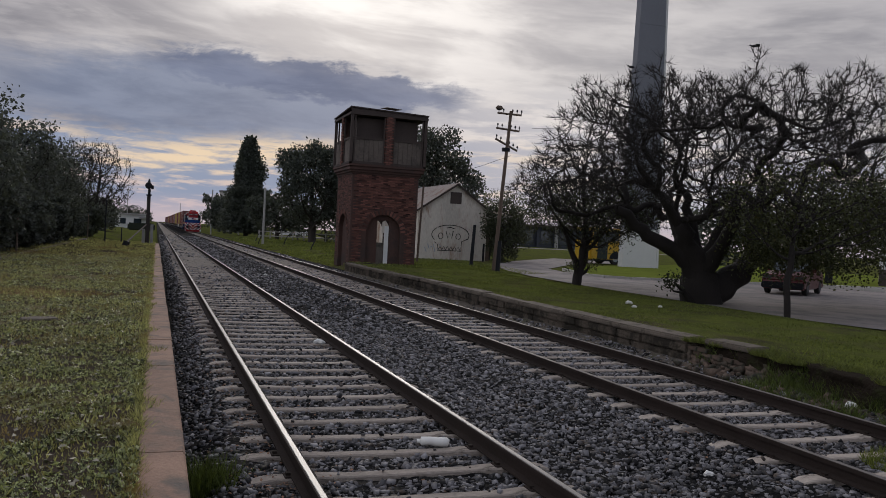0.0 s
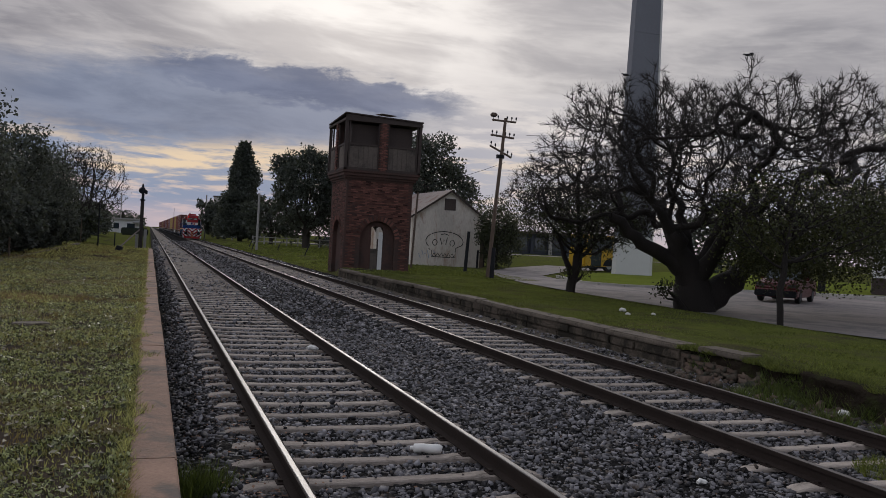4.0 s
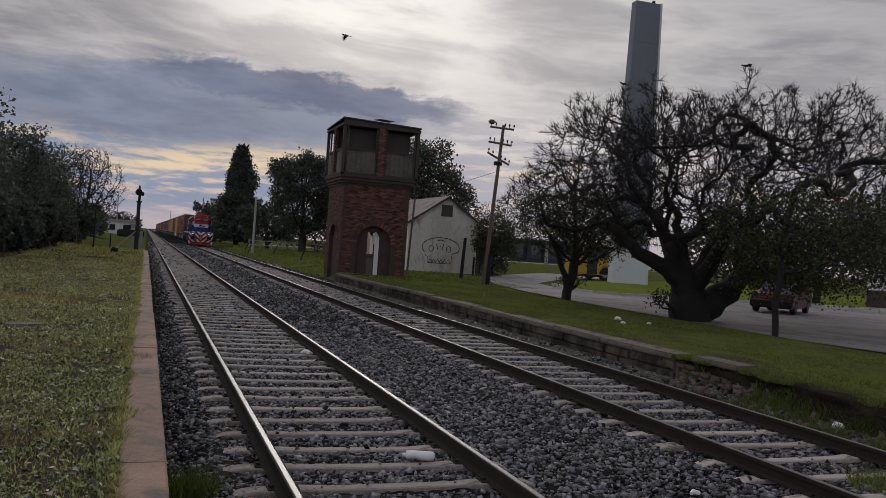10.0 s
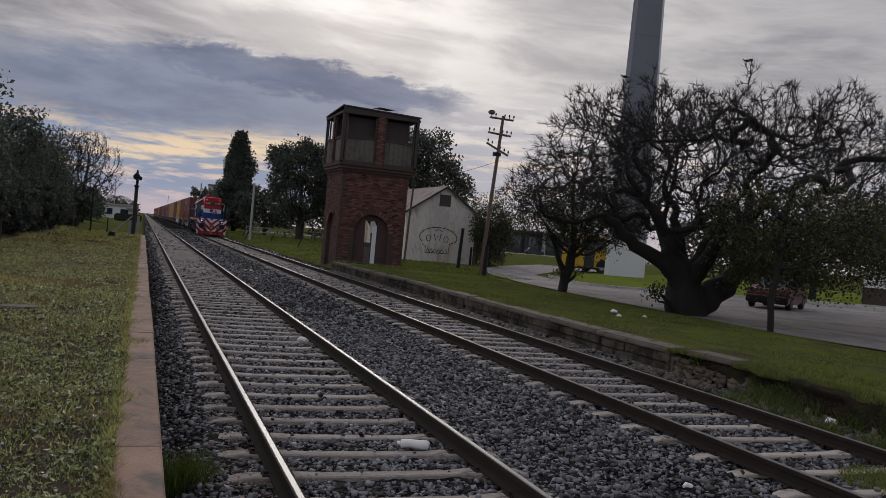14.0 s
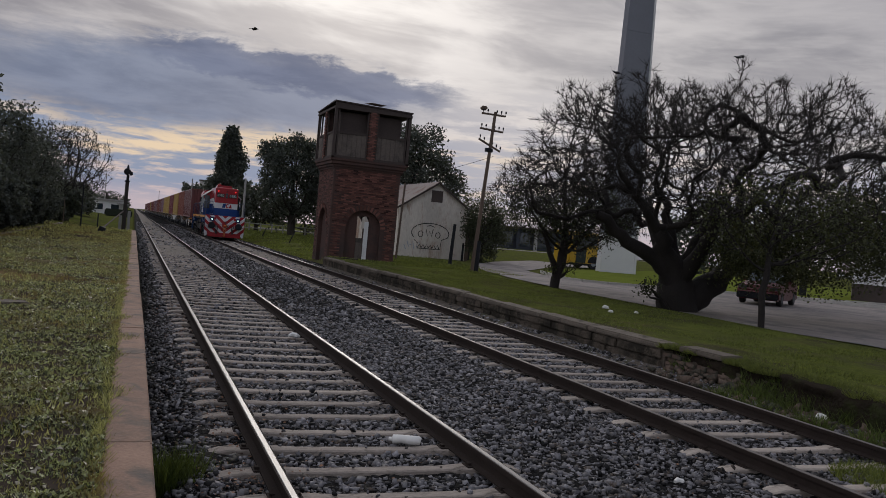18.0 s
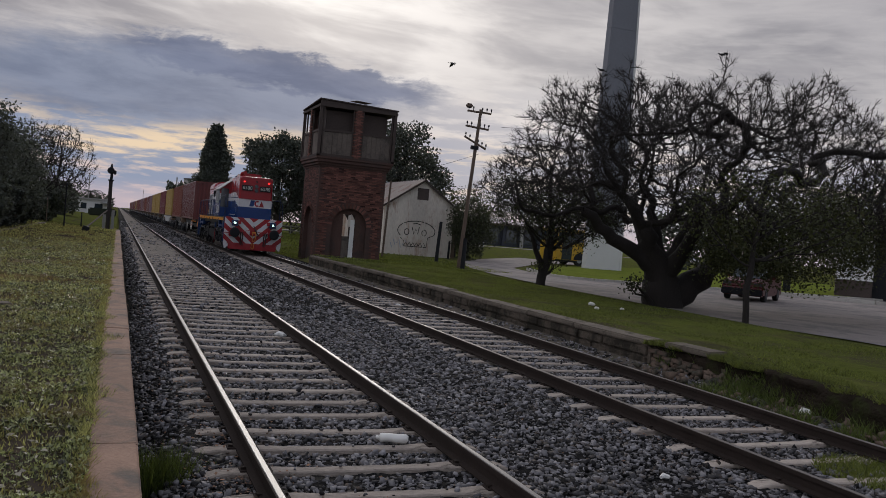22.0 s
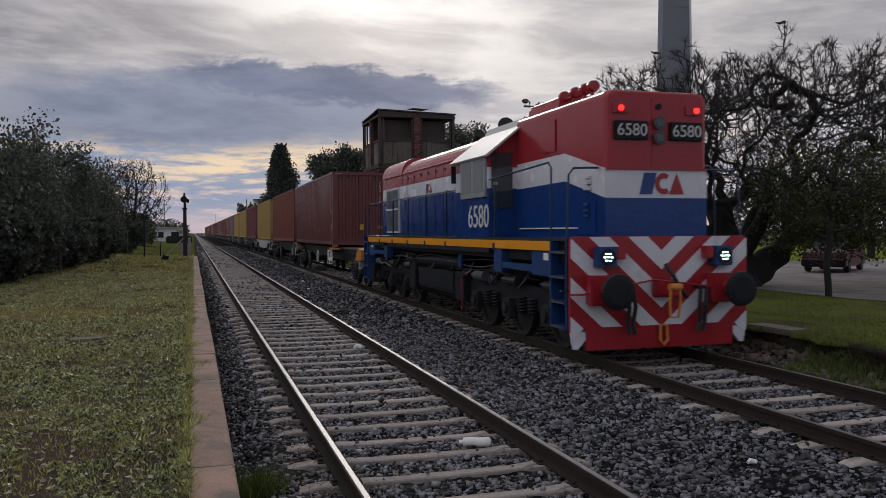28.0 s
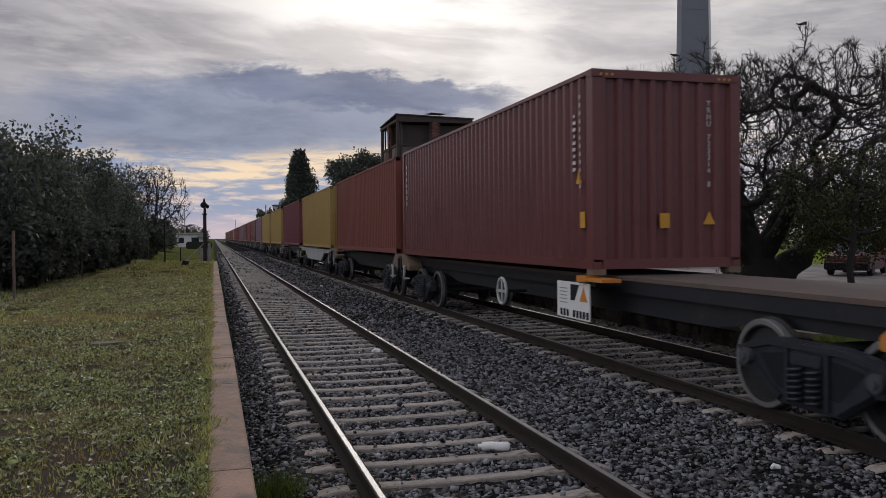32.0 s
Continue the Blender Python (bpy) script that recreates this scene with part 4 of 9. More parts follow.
M_WBLACK = mat("wagon_black_paint", (0.015, 0.016, 0.021), 0.5, var=0.35, scale=2, fine=20, bump=0.2, stain=(0.05, 0.045, 0.04), stain_at=(0.55, 0.8))
M_WGREY = mat("wagon_pale_grey_paint", (0.40, 0.40, 0.40), 0.6, var=0.3, scale=2, fine=20, bump=0.15, stain=(0.2, 0.17, 0.14), stain_at=(0.52, 0.75))

M_WHEEL = mat("worn_wheel_steel", (0.035, 0.033, 0.033), 0.5, 0.4, var=0.3, scale=4, fine=30, bump=0.2, stain=(0.06, 0.055, 0.05), stain_at=(0.5, 0.7), stain_scale=3)
M_RIM = mat("worn_wheel_rim", (0.20, 0.197, 0.197), 0.5, 0.5, var=0.3, scale=4, fine=30, bump=0.15)
# cast steel with the bluish tint of shade mixed into its colour
M_BOGIE = mat("oily_shade_blued_bogie_steel", (0.040, 0.042, 0.052), 0.42, 0.5, var=0.4, scale=3, fine=30, bump=0.4, stain=(0.09, 0.07, 0.055), stain_at=(0.58, 0.75))
M_CASTBROWN = mat("dusty_brown_casting", (0.17, 0.12, 0.085), 0.8, var=0.3, scale=3, fine=25, bump=0.2)
M_CAPGREY = mat("dull_grey_cap_and_glint", (0.062, 0.063, 0.07), 0.6, var=0.25, scale=4, fine=30, bump=0.2)
C1, PITCH, EXH = 21.75, 14.3, 8.0


def clip_poly(poly, a, b, c):
    """Keep the side a*x + b*z <= c of a convex outline."""
    out = []
    for i, p in enumerate(poly):
        q = poly[(i + 1) % len(poly)]
        dp, dq = a * p[0] + b * p[1] - c, a * q[0] + b * q[1] - c
        if dp <= 0:
            out.append(p)
        if dp * dq < 0:
            t = dp / (dp - dq)
            out.append((p[0] + (q[0] - p[0]) * t, p[1] + (q[1] - p[1]) * t))
    return out


def arc_outline(w, z0, zs, top, n=6, round_in=0.42):
    """Hood section: straight sides to zs, rounded over to the top."""
    pts = [(-w, z0), (-w, zs)]
    for i in range(1, n + 1):
        a = math.pi / 2 * i / n
        pts.append((-w + (1 - math.cos(a)) * round_in, zs + math.sin(a) * (top - zs)))
    return pts + [(-x, z) for x, z in reversed(pts)]


def wheel_geo(r, x, side, seg=28):
    """A railway wheel about the x axis: tread, flange, dished web and hub."""
    g = Geo()
    s = side
    prof = [(0.0, 0.05), (0.0, 0.13), (0.05, 0.14), (0.055, r - 0.09), (0.0, r - 0.07), (0.0, r), (0.10, r + 0.004), (0.105, r + 0.028), (0.132, r + 0.028), (0.135, r - 0.07), (0.085, r - 0.09), (0.085, 0.14), (0.14, 0.13), (0.14, 0.05)]
    n = len(g.v)
    m = len(prof)
    for k in range(seg):
        a = 2 * math.pi * k / seg
        for d, rad in prof:
            g.v.append((x + s * (0.075 - d), rad * math.cos(a), rad * math.sin(a)))
    for k in range(seg):
        for i in range(m):
            a, b = n + k * m + i, n + k * m + (i + 1) % m
            c, d = n + ((k + 1) % seg) * m + (i + 1) % m, n + ((k + 1) % seg) * m + i
            g.f.append((a, b, c, d))
    return g


WHEEL_ROLLERS = []


def wheelset(parent, y, r, rolled):
    """Axle as the part, its two wheels under it; it turns as the vehicle rolls."""
    ax = part("axle", Geo().cyl((-0.95, 0, 0), (0.95, 0, 0), 0.075, 10), M_DARKSTEEL, parent)
    ax.matrix_basis = pose(0, y, r)
    for s in (-1, 1):
        key = ("wheel", round(r, 3), s)
        if key not in MESHES:
            MESHES[key] = wheel_geo(r, s * GAUGE_HALF, s).mesh("wheel", M_WHEEL)
        part("wheel", MESHES[key], None, ax, "dark steel wheel with a worn rim")
        k2 = ("tread", round(r, 3), s)
        if k2 not in MESHES:
            # the locomotive's larger treads are coloured dark for the shade they stand in
            MESHES[k2] = rim_geo(r, s).mesh("wheel_rim", M_RIM if r < 0.48 else M_DARKSTEEL)
        part("wheel_rim", MESHES[k2], None, ax, "worn wheel tread, darkened for shade on the locomotive")
    if rolled:
        WHEEL_ROLLERS.append((ax, y, r))
    return ax


def rim_geo(r, s, seg=28):
    g = Geo()
    for k in range(seg):
        a = 2 * math.pi * k / seg
        for x, q in ((0.079, r - 0.055), (0.079, r - 0.006), (0.074, r + 0.003), (-0.02, r + 0.003)):
            g.v.append((s * (GAUGE_HALF + x), q * math.cos(a), q * math.sin(a)))
    for k in range(seg):
        a, b = 4 * k, 4 * ((k + 1) % seg)
        g.f += [(a + i, b + i, b + i + 1, a + i + 1) for i in range(3)]
    return g


MESHES = {}


def spring_mesh(r, h, turns, material):
    key = ("spring", r, h)
    if key not in MESHES:
        pts = [(r * math.cos(k * math.pi / 5), r * math.sin(k * math.pi / 5), h * k / (10 * turns)) for k in range(10 * turns + 1)]
        MESHES[key] = Geo().tube(pts, 0.018, 5).mesh("coil_spring", material, smooth=True)
    return MESHES[key]


def loco_bogie(loco, yc):
    """Three-axle truck: outer frame, axleboxes, springs, cylinders."""
    g = Geo()
    for s in (-1, 1):
        x = s * 1.10
        g.prism([(yc - 2.35, 0.62), (yc - 2.25, 0.86), (yc - 1.3, 0.92), (yc + 1.3, 0.92), (yc + 2.25, 0.86), (yc + 2.35, 0.62), (yc + 1.9, 0.52), (yc - 1.9, 0.52)], "x", x - 0.06, x + 0.06)
    for y in (-2.2, -0.85, 0.85, 2.2):
        g.box(0, yc + y, 0.75, 2.1, 0.18, 0.2)
    fr = part("bogie_frame", g, M_BLACK, loco, "grimy black bogie frame", bevel=0.02)
    for y in (-1.68, 0.0, 1.68):
        wheelset(loco, yc + y, 0.50, True)
        part("traction_motor", Geo().box(0, yc + y + 0.3, 0.55, 1.3, 0.62, 0.62), M_BLACK, fr, bevel=0.04)
        for s in (-1, 1):
            part("axlebox", Geo().box(s * 1.2, yc + y, 0.50, 0.14, 0.34, 0.34).cyl((s * 1.26, yc + y, 0.50), (s * 1.31, yc + y, 0.50), 0.12, 12), M_DARKSTEEL, fr, bevel=0.02)
    for y in (-1.05, -0.62, 0.62, 1.05):
        for s in (-1, 1):
            part("coil_spring", spring_mesh(0.075, 0.27, 5, M_BLACK), None, fr).matrix_basis = pose(s * 1.2, yc + y, 0.46)
    for y in (-2.0, -0.3, 1.35):
        for s in (-1, 1):
            part("brake_cylinder", Geo().cyl((s * 1.24, yc + y - 0.26, 0.98), (s * 1.24, yc + y + 0.26, 0.98), 0.095, 14).cyl((s * 1.24, yc + y + 0.26, 0.98), (s * 1.24, yc + y + 0.46, 0.98), 0.05, 8), M_CAPGREY if y > 1 else M_DARKSTEEL, fr)
    for s in (-1, 1):
        part("sand_pipe", Geo().tube([(s * 1.22, yc - 2.3, 1.2), (s * 1.24, yc - 2.35, 0.7), (s * 1.0, yc - 2.4, 0.15)], 0.025, 6), M_DARKSTEEL, fr)


def logo_shapes(parent, at, w, face):
    """Three plain shapes in blue, white-grey and red standing for the maker's mark."""
    cx, cy, cz = at
    h = w * 0.42

    def pl(a, b):
        return (cx + a * w, cy, cz + b * h) if face == "y" else (cx, cy - a * w * (1 if face == "x-" else -1), cz + b * h)

    def slab(name, outl, material, lift):
        g = Geo()
        d = (0, -lift, 0) if face == "y" else ((-lift if face == "x-" else lift), 0, 0)
        front = [tuple(np.add(pl(a, b), d)) for a, b in outl]
        back = [pl(a, b) for a, b in outl]
        n = len(outl)
        g.v += front + back
        g.f += [tuple(range(n)), tuple(range(2 * n - 1, n - 1, -1))] + [(i, (i + 1) % n, n + (i + 1) % n, n + i) for i in range(n)]
        part(name, g, material, parent)

    slab("mark_blue", [(-0.5, -0.5), (-0.40, 0.5), (-0.12, 0.5), (-0.22, -0.5)], M_BLUE, 0.005)
    slab("mark_red", [(0.16, -0.5), (0.33, 0.5), (0.5, -0.5)], M_RED, 0.005)
    ring = []
    for k in range(11):
        a = math.pi * (0.3 + 1.4 * k / 10)
        ring.append((0.04 + 0.20 * math.cos(a), 0.5 * math.sin(a)))
    ring += [(0.04 + (a - 0.04) * 0.5, b * 0.5) for a, b in reversed(ring)]
    slab("mark_arc", ring, M_RED, 0.006)


def build_loco():
    L = thing("locomotive", (TRACK2, 12, 0), "red, white and blue diesel locomotive with a striped front plate", "locomotive")
    # front plate with chevrons
    plate_out = [(-1.45, 0.40), (-1.22, 0.40), (-1.22, 0.45), (1.22, 0.45), (1.22, 0.40), (1.45, 0.40), (1.45, 1.70), (1.40, 1.745), (-1.40, 1.745), (-1.45, 1.70)]
    plate = part("front_plate", Geo().prism(plate_out, "y", 0.0, 0.06), M_RED, L, "red steel front plate")
    for sgn in (-1, 1):
        for k in range(-1, 5):
            lo, hi = 1.26 - 0.55 * k, 1.54 - 0.55 * k
            base = [(0, 0.46), (1.235, 0.46), (1.445, 0.25), (1.445, 1.70), (1.395, 1.74), (0, 1.74)] if k > 2 else [(0, 0.46), (1.445, 0.46), (1.445, 1.70), (1.395, 1.74), (0, 1.74)]
            p = clip_poly(clip_poly(base, -0.89, 1.0, hi), 0.89, -1.0, -lo)
            if len(p) > 2:
                part("chevron_stripe", Geo().prism([(sgn * a, b) for a, b in p], "y", -0.004, 0.0), M_LWHITE, plate, "white painted stripe")
    for sgn in (-1, 1):
        part("plate_ear", Geo().prism([(sgn * 1.20, 0.45), (sgn * 1.45, 0.45), (sgn * 1.40, 0.16), (sgn * 1.33, 0.16), (sgn * 1.20, 0.30)], "y", 0.0, 0.05), M_LWHITE, plate, "white corner of the plate")
    part("pilot_skirt", Geo().prism([(-1.22, 0.46), (1.22, 0.46), (1.20, 0.13), (-1.20, 0.13)], "y", -0.012, 0.05), M_RED, L, "plain red lower skirt", bevel=0.01)
    for s in (-1, 1):
        bx = part("lamp_box", Geo().span(s * 0.95 - 0.15, s * 0.95 + 0.15, -0.16, 0.0, 1.31, 1.60), M_BLUEDARK, L, "blue box of the ditch lamp", bevel=0.015)
        part("lamp_ring", Geo().cyl((s * 0.95, -0.16, 1.455), (s * 0.95, -0.175, 1.455), 0.115, 18), M_BLACK, bx)
        for k in range(7):
            a = 2 * math.pi * k / 6
            d = 0.0 if k == 6 else 0.055
            led = Geo().cyl((s * 0.95 + d * math.cos(a), -0.172, 1.455 + d * math.sin(a)), (s * 0.95 + d * math.cos(a), -0.186, 1.455 + d * math.sin(a)), 0.014, 10)
            part("lamp_lens", led, M_LAMP_LED, bx, "lit pale green lamp")
        part("bracket", Geo().span(s * 0.95 + 0.16 - (0 if s < 0 else 0.46), s * 0.95 + 0.30 - (0 if s < 0 else 0.46), -0.14, 0.0, 1.42, 1.60), M_RED, L, bevel=0.01)
        bf = part("buffer_housing", Geo().span(s * 0.98 - 0.24, s * 0.98 + 0.24, -0.20, 0.0, 0.78, 1.20).cyl((s * 0.98, -0.2, 0.99), (s * 0.98, -0.46, 0.99), 0.12, 14), M_RED, L, "red buffer housing", bevel=0.02)
        part("buffer_head", Geo().tube([(s * 0.98, -0.44, 0.99), (s * 0.98, -0.50, 0.99), (s * 0.98, -0.545, 0.99), (s * 0.98, -0.56, 0.99)], [0.22, 0.25, 0.24, 0.17], 24), M_BLACK, bf, "greasy black buffer disc")
        for k, dx in enumerate((0.55, 0.65)):
            part("brake_hose", Geo().tube([(s * dx, 0, 1.02), (s * dx, -0.16, 0.98), (s * (dx - 0.03), -0.18, 0.75), (s * (dx - 0.02 * k), -0.14, 0.5), (s * (dx - 0.05), -0.15, 0.36)], 0.03, 8), M_HOSE, L, "hanging black brake hose")
    hk = part("coupling_hook", Geo().box(0, -0.06, 1.0, 0.34, 0.12, 0.26).box(0, -0.22, 0.98, 0.13, 0.34, 0.17), M_RED, L, "red drawbar block", bevel=0.02)
    part("screw_link", Geo().tube([(-0.07, -0.36, 1.02), (-0.085, -0.36, 0.8), (-0.06, -0.34, 0.6), (0.06, -0.34, 0.6), (0.085, -0.36, 0.8), (0.07, -0.36, 1.02)], 0.02, 8).cyl((-0.09, -0.36, 1.03), (0.09, -0.36, 1.03), 0.05, 10), M_ORANGE, hk, "orange coupling link")
    part("lower_link", Geo().tube([(-0.05, -0.06, 0.46), (-0.06, -0.07, 0.25), (0.0, -0.07, 0.18), (0.06, -0.07, 0.25), (0.05, -0.06, 0.46), (-0.05, -0.06, 0.46)], 0.022, 8), M_ORANGE, hk)
    part("release_cable", Geo().tube([(0.0, -0.1, 1.34), (0.06, -0.2, 1.2), (0.16, -0.22, 1.0), (0.3, -0.2, 0.86)], 0.03, 8), M_HOSE, L)
    part("uncoupling_rod", Geo().tube([(-1.5, -0.1, 0.94), (-1.3, -0.12, 0.94), (-0.2, -0.12, 1.12), (1.3, -0.12, 0.94), (1.5, -0.1, 0.94)], 0.016, 6), M_RED, L)
    # short hood (nose): stacked painted bands
    W = 0.84
    y0, yc = 0.12, 3.42
    blue = [(y0, 1.70), (y0, 2.30), (1.45, 2.61), (yc + 0.05, 2.58), (yc + 0.05, 1.70)]
    white = [(y0, 2.30), (y0, 2.72), (1.45, 3.05), (yc + 0.05, 3.03), (yc + 0.05, 2.58), (1.45, 2.61)]
    part("nose_blue", Geo().prism(blue, "x", -W, W), M_BLUE, L, "blue lower band of the nose")
    part("nose_white", Geo().prism(white, "x", -W, W), M_LWHITE, L, "white middle band of the nose")
    g = Geo()
    n = 5
    outline = arc_outline(W, 2.72, 3.74, 3.86, 6, 0.17)
    # red cap: rounded section carried back, its lower edge follows the white band
    secs = []
    for y, zb, kx, dz in ((y0 - 0.02, 2.72, 0.90, 0.05), (y0, 2.725, 0.955, 0.02), (y0 + 0.05, 2.73, 0.99, 0.005), (y0 + 0.11, 2.745, 1.0, 0.0), (1.45, 3.05, 1.0, 0.0), (yc + 0.03, 3.03, 1.0, 0.0)):
        secs.append([(x * kx, y, zb if abs(z - 2.72) < 1e-6 else z - dz) for x, z in outline])
    m = len(secs[0])
    for sec in secs:
        g.v += sec
    for j in range(len(secs) - 1):
        for i in range(m):
            g.f.append((j * m + i, j * m + (i + 1) % m, (j + 1) * m + (i + 1) % m, (j + 1) * m + i))
    k = len(secs)
    g.f += [tuple(range(m)), tuple(range(k * m - 1, (k - 1) * m - 1, -1))]
    part("nose_red", g, M_RED, L, "glossy red upper nose")
    part("nose_ledge", Geo().span(-W * 0.99, W * 0.99, y0 - 0.025, y0 + 0.1, 2.705, 2.74), M_RED, L)
    for s in (-1, 1):
        nb = part("number_board", Geo().box(s * 0.45, y0 - 0.045, 3.27, 0.54, 0.07, 0.27), M_BLACK, L, "black number board", bevel=0.015)
        part("number_lettering", text_mesh("6580", 0.245, M_MARKW), None, nb, "white road number").matrix_basis = pose(s * 0.45, y0 - 0.084, 3.265)
        ml = part("marker_lamp", Geo().cyl((s * 0.62, y0 - 0.06, 3.58), (s * 0.62, y0, 3.58), 0.07, 16).box(s * 0.60, y0 - 0.02, 3.58, 0.30, 0.06, 0.13), M_RED, L)
        part("marker_lens", Geo().cyl((s * 0.62, y0 - 0.075, 3.58), (s * 0.62, y0 - 0.06, 3.58), 0.042, 14), M_LAMP_RED, ml, "lit red marker lamp")
    part("headlamp_panel", Geo().box(0, y0 - 0.015, 3.25, 0.22, 0.03, 0.98), M_RED, L, bevel=0.008)
    for z in (3.38, 3.17):
        hl = part("headlamp", Geo().tube([(0, y0 - 0.03, z), (0, y0 - 0.085, z)], [0.09, 0.098], 18), M_CAPGREY, L, "round headlamp in a dull rim")
        part("headlamp_lens", Geo().tube([(0, y0 - 0.075, z), (0, y0 - 0.090, z)], [0.075, 0.06], 16), M_GLASSD, hl, "dark unlit lens")
    part("nose_lamp_upper", Geo().cyl((0, y0 - 0.02, 3.62), (0, y0 - 0.06, 3.62), 0.045, 12), M_BLACK, L)
    logo_shapes(L, (0.08, y0 - 0.003, 2.51), 0.74, "y")
    for s in (-1, 1):
        x = s * W
        part("hood_door", Geo().box(x + s * 0.012, 2.05, 3.38, 0.024, 0.56, 0.52), M_RED, L, bevel=0.008)
        part("hood_door", Geo().box(x + s * 0.010, 0.75, 2.02, 0.02, 0.75, 0.52), M_BLUE, L, bevel=0.008)
        part("grab_line", Geo().box(x + s * 0.03, 2.1, 1.87, 0.02, 2.3, 0.022), M_LWHITE, L, "thin white rail on the nose side")
        for k in range(3):
            part("louvre", Geo().box(x + s * 0.03, 0.62, 2.62 - 0.085 * k, 0.05, 0.16, 0.035), M_LWHITE, L)
            part("louvre", Geo().box(x + s * 0.03, 0.62, 2.22 - 0.085 * k, 0.05, 0.16, 0.035), M_BLUEDARK, L)
    # cab
    CW, ca, cb = 1.40, 3.45, 5.35
    part("cab_lower", Geo().prism([(-CW, 1.70), (-CW, 2.60), (CW, 2.60), (CW, 1.70)], "y", ca, cb), M_BLUE, L, "blue lower cab side")
    part("cab_band", Geo().prism([(-CW, 2.60), (-CW, 2.98), (CW, 2.98), (CW, 2.60)], "y", ca, cb), M_LWHITE, L)
    part("cab_upper", Geo().prism([(-CW, 2.98), (-CW, 3.18), (-0.86, 3.66), (0.86, 3.66), (CW, 3.18), (CW, 2.98)], "y", ca, cb), M_RED, L, "red upper cab")
    for s in (-1, 1):
        part("cab_roof_slope", Geo().prism([(s * 1.47, 3.155), (s * 0.80, 3.70), (s * 0.80, 3.74), (s * 1.50, 3.185)], "y", ca - 0.12, cb + 0.12), M_CABROOF, L, "pale sloping cab roof edge")
        wf = part("cab_window_frame", Geo().box(s * (CW + 0.02), 4.22, 2.84, 0.05, 1.42, 0.78), M_GRILLE, L, "grey sliding window frame", bevel=0.01)
        for k in (-1, 1):
            part("window_pane", Geo().box(s * (CW + 0.045), 4.22 + k * 0.34, 2.85, 0.012, 0.56, 0.62), M_MESHWIN, wf)
        part("rear_view_mirror", Geo().box(s * (CW + 0.10), 5.18, 2.95, 0.10, 0.03, 0.34), M_BLACK, L)
        part("cab_front_door", Geo().box(s * 1.14, ca - 0.012, 2.75, 0.40, 0.024, 1.0), M_GLASSD, L, "dark cab front door glass")
        nm = text_mesh("6580", 0.60, M_MARKW)
        nm.transform(Matrix.Diagonal((0.98, 1, 1, 1)))
        part("number_lettering", nm, None, L, "white road number on the cab side").matrix_basis = pose(s * (CW + 0.006), 3.98, 2.08, 0, 0, 90 * s)
        part("cab_rain_strip", Geo().box(s * 1.43, (ca + cb) / 2, 3.19, 0.05, cb - ca + 0.1, 0.035), M_CABROOF, L)
    part("cab_roof", Geo().prism([(-0.80, 3.66), (-0.66, 3.90), (-0.4, 3.96), (0.4, 3.96), (0.66, 3.90), (0.80, 3.66)], "y", ca + 0.02, cb + 0.10), M_CABROOF, L)
    # long hood
    h0, h1 = cb, 14.44
    part("long_hood_blue", Geo().prism([(-W, 1.70), (-W, 2.72), (W, 2.72), (W, 1.70)], "y", h0, h1), M_BLUE, L, "blue lower engine hood")
    part("long_hood_white", Geo().prism([(-W, 2.72), (-W, 3.10), (W, 3.10), (W, 2.72)], "y", h0, h1), M_LWHITE, L, "white band of the engine hood")
    part("long_hood_red", Geo().prism([(x, z) for x, z in arc_outline(W, 3.10, 3.42, 3.80)], "y", h0, h1), M_RED, L, "rounded red engine hood top")
    part("roof_fairing", Geo().prism([(-0.60, 3.80), (-0.56, 4.06), (-0.48, 4.11), (0.48, 4.11), (0.56, 4.06), (0.60, 3.80)], "y", 2.2, ca + 0.1), M_RED, L, "red roof duct", bevel=0.03)
    part("rear_radiator_hood", Geo().prism([(x * 1.01, z) for x, z in arc_outline(W, 3.12, 3.46, 3.90)], "y", 12.0, h1 + 0.02), M_RED, L, "raised red radiator hood")
    part("horn_rail", Geo().tube([(-0.46, 1.15, 4.02), (-0.46, 2.3, 4.03)], 0.035, 8), M_RED, L, "red pipe under the horns")
    for y in (1.25, 1.52, 1.88, 2.3):
        part("air_horn", Geo().tube([(-0.46, y + 0.10, 4.09), (-0.46, y + 0.06, 4.09), (-0.46, y - 0.02, 4.09), (-0.46, y - 0.09, 4.09)], [0.03, 0.075, 0.095, 0.085], 14).cyl((-0.46, y, 3.86), (-0.46, y, 4.06), 0.035, 8), M_RED, L, "short red horn")
    part("exhaust_pipe", Geo().tube([(0, EXH, 3.78), (0, EXH, 4.0), (0.0, EXH - 0.2, 4.12)], [0.12, 0.12, 0.12], 14), M_BLACK, L)
    part("roof_antenna", Geo().tube([(-0.12, 5.85, 4.08), (-0.14, 5.80, 4.11)], [0.17, 0.15], 16).cyl((-0.1, 5.9, 3.78), (-0.12, 5.86, 4.09), 0.03, 8).box(-0.1, 6.25, 3.84, 0.3, 0.3, 0.12), M_BLACK, L, "small black dish aerial")
    for s in (-1, 1):
        x = s * W
        edges = [5.55, 6.05, 6.65, 7.25, 7.95, 8.65, 9.35, 10.05, 10.75, 11.35, 11.95]
        for a, b in zip(edges, edges[1:]):
            part("engine_door", Geo().box(x + s * 0.012, (a + b) / 2, 2.21, 0.024, b - a - 0.035, 0.92), M_BLUE, L, bevel=0.007)
            part("engine_door_upper", Geo().box(x + s * 0.010, (a + b) / 2, 2.91, 0.02, b - a - 0.035, 0.34), M_LWHITE, L, bevel=0.006)
            part("engine_door_top", Geo().box(x + s * 0.008, (a + b) / 2, 3.25, 0.016, b - a - 0.035, 0.24), M_RED, L)
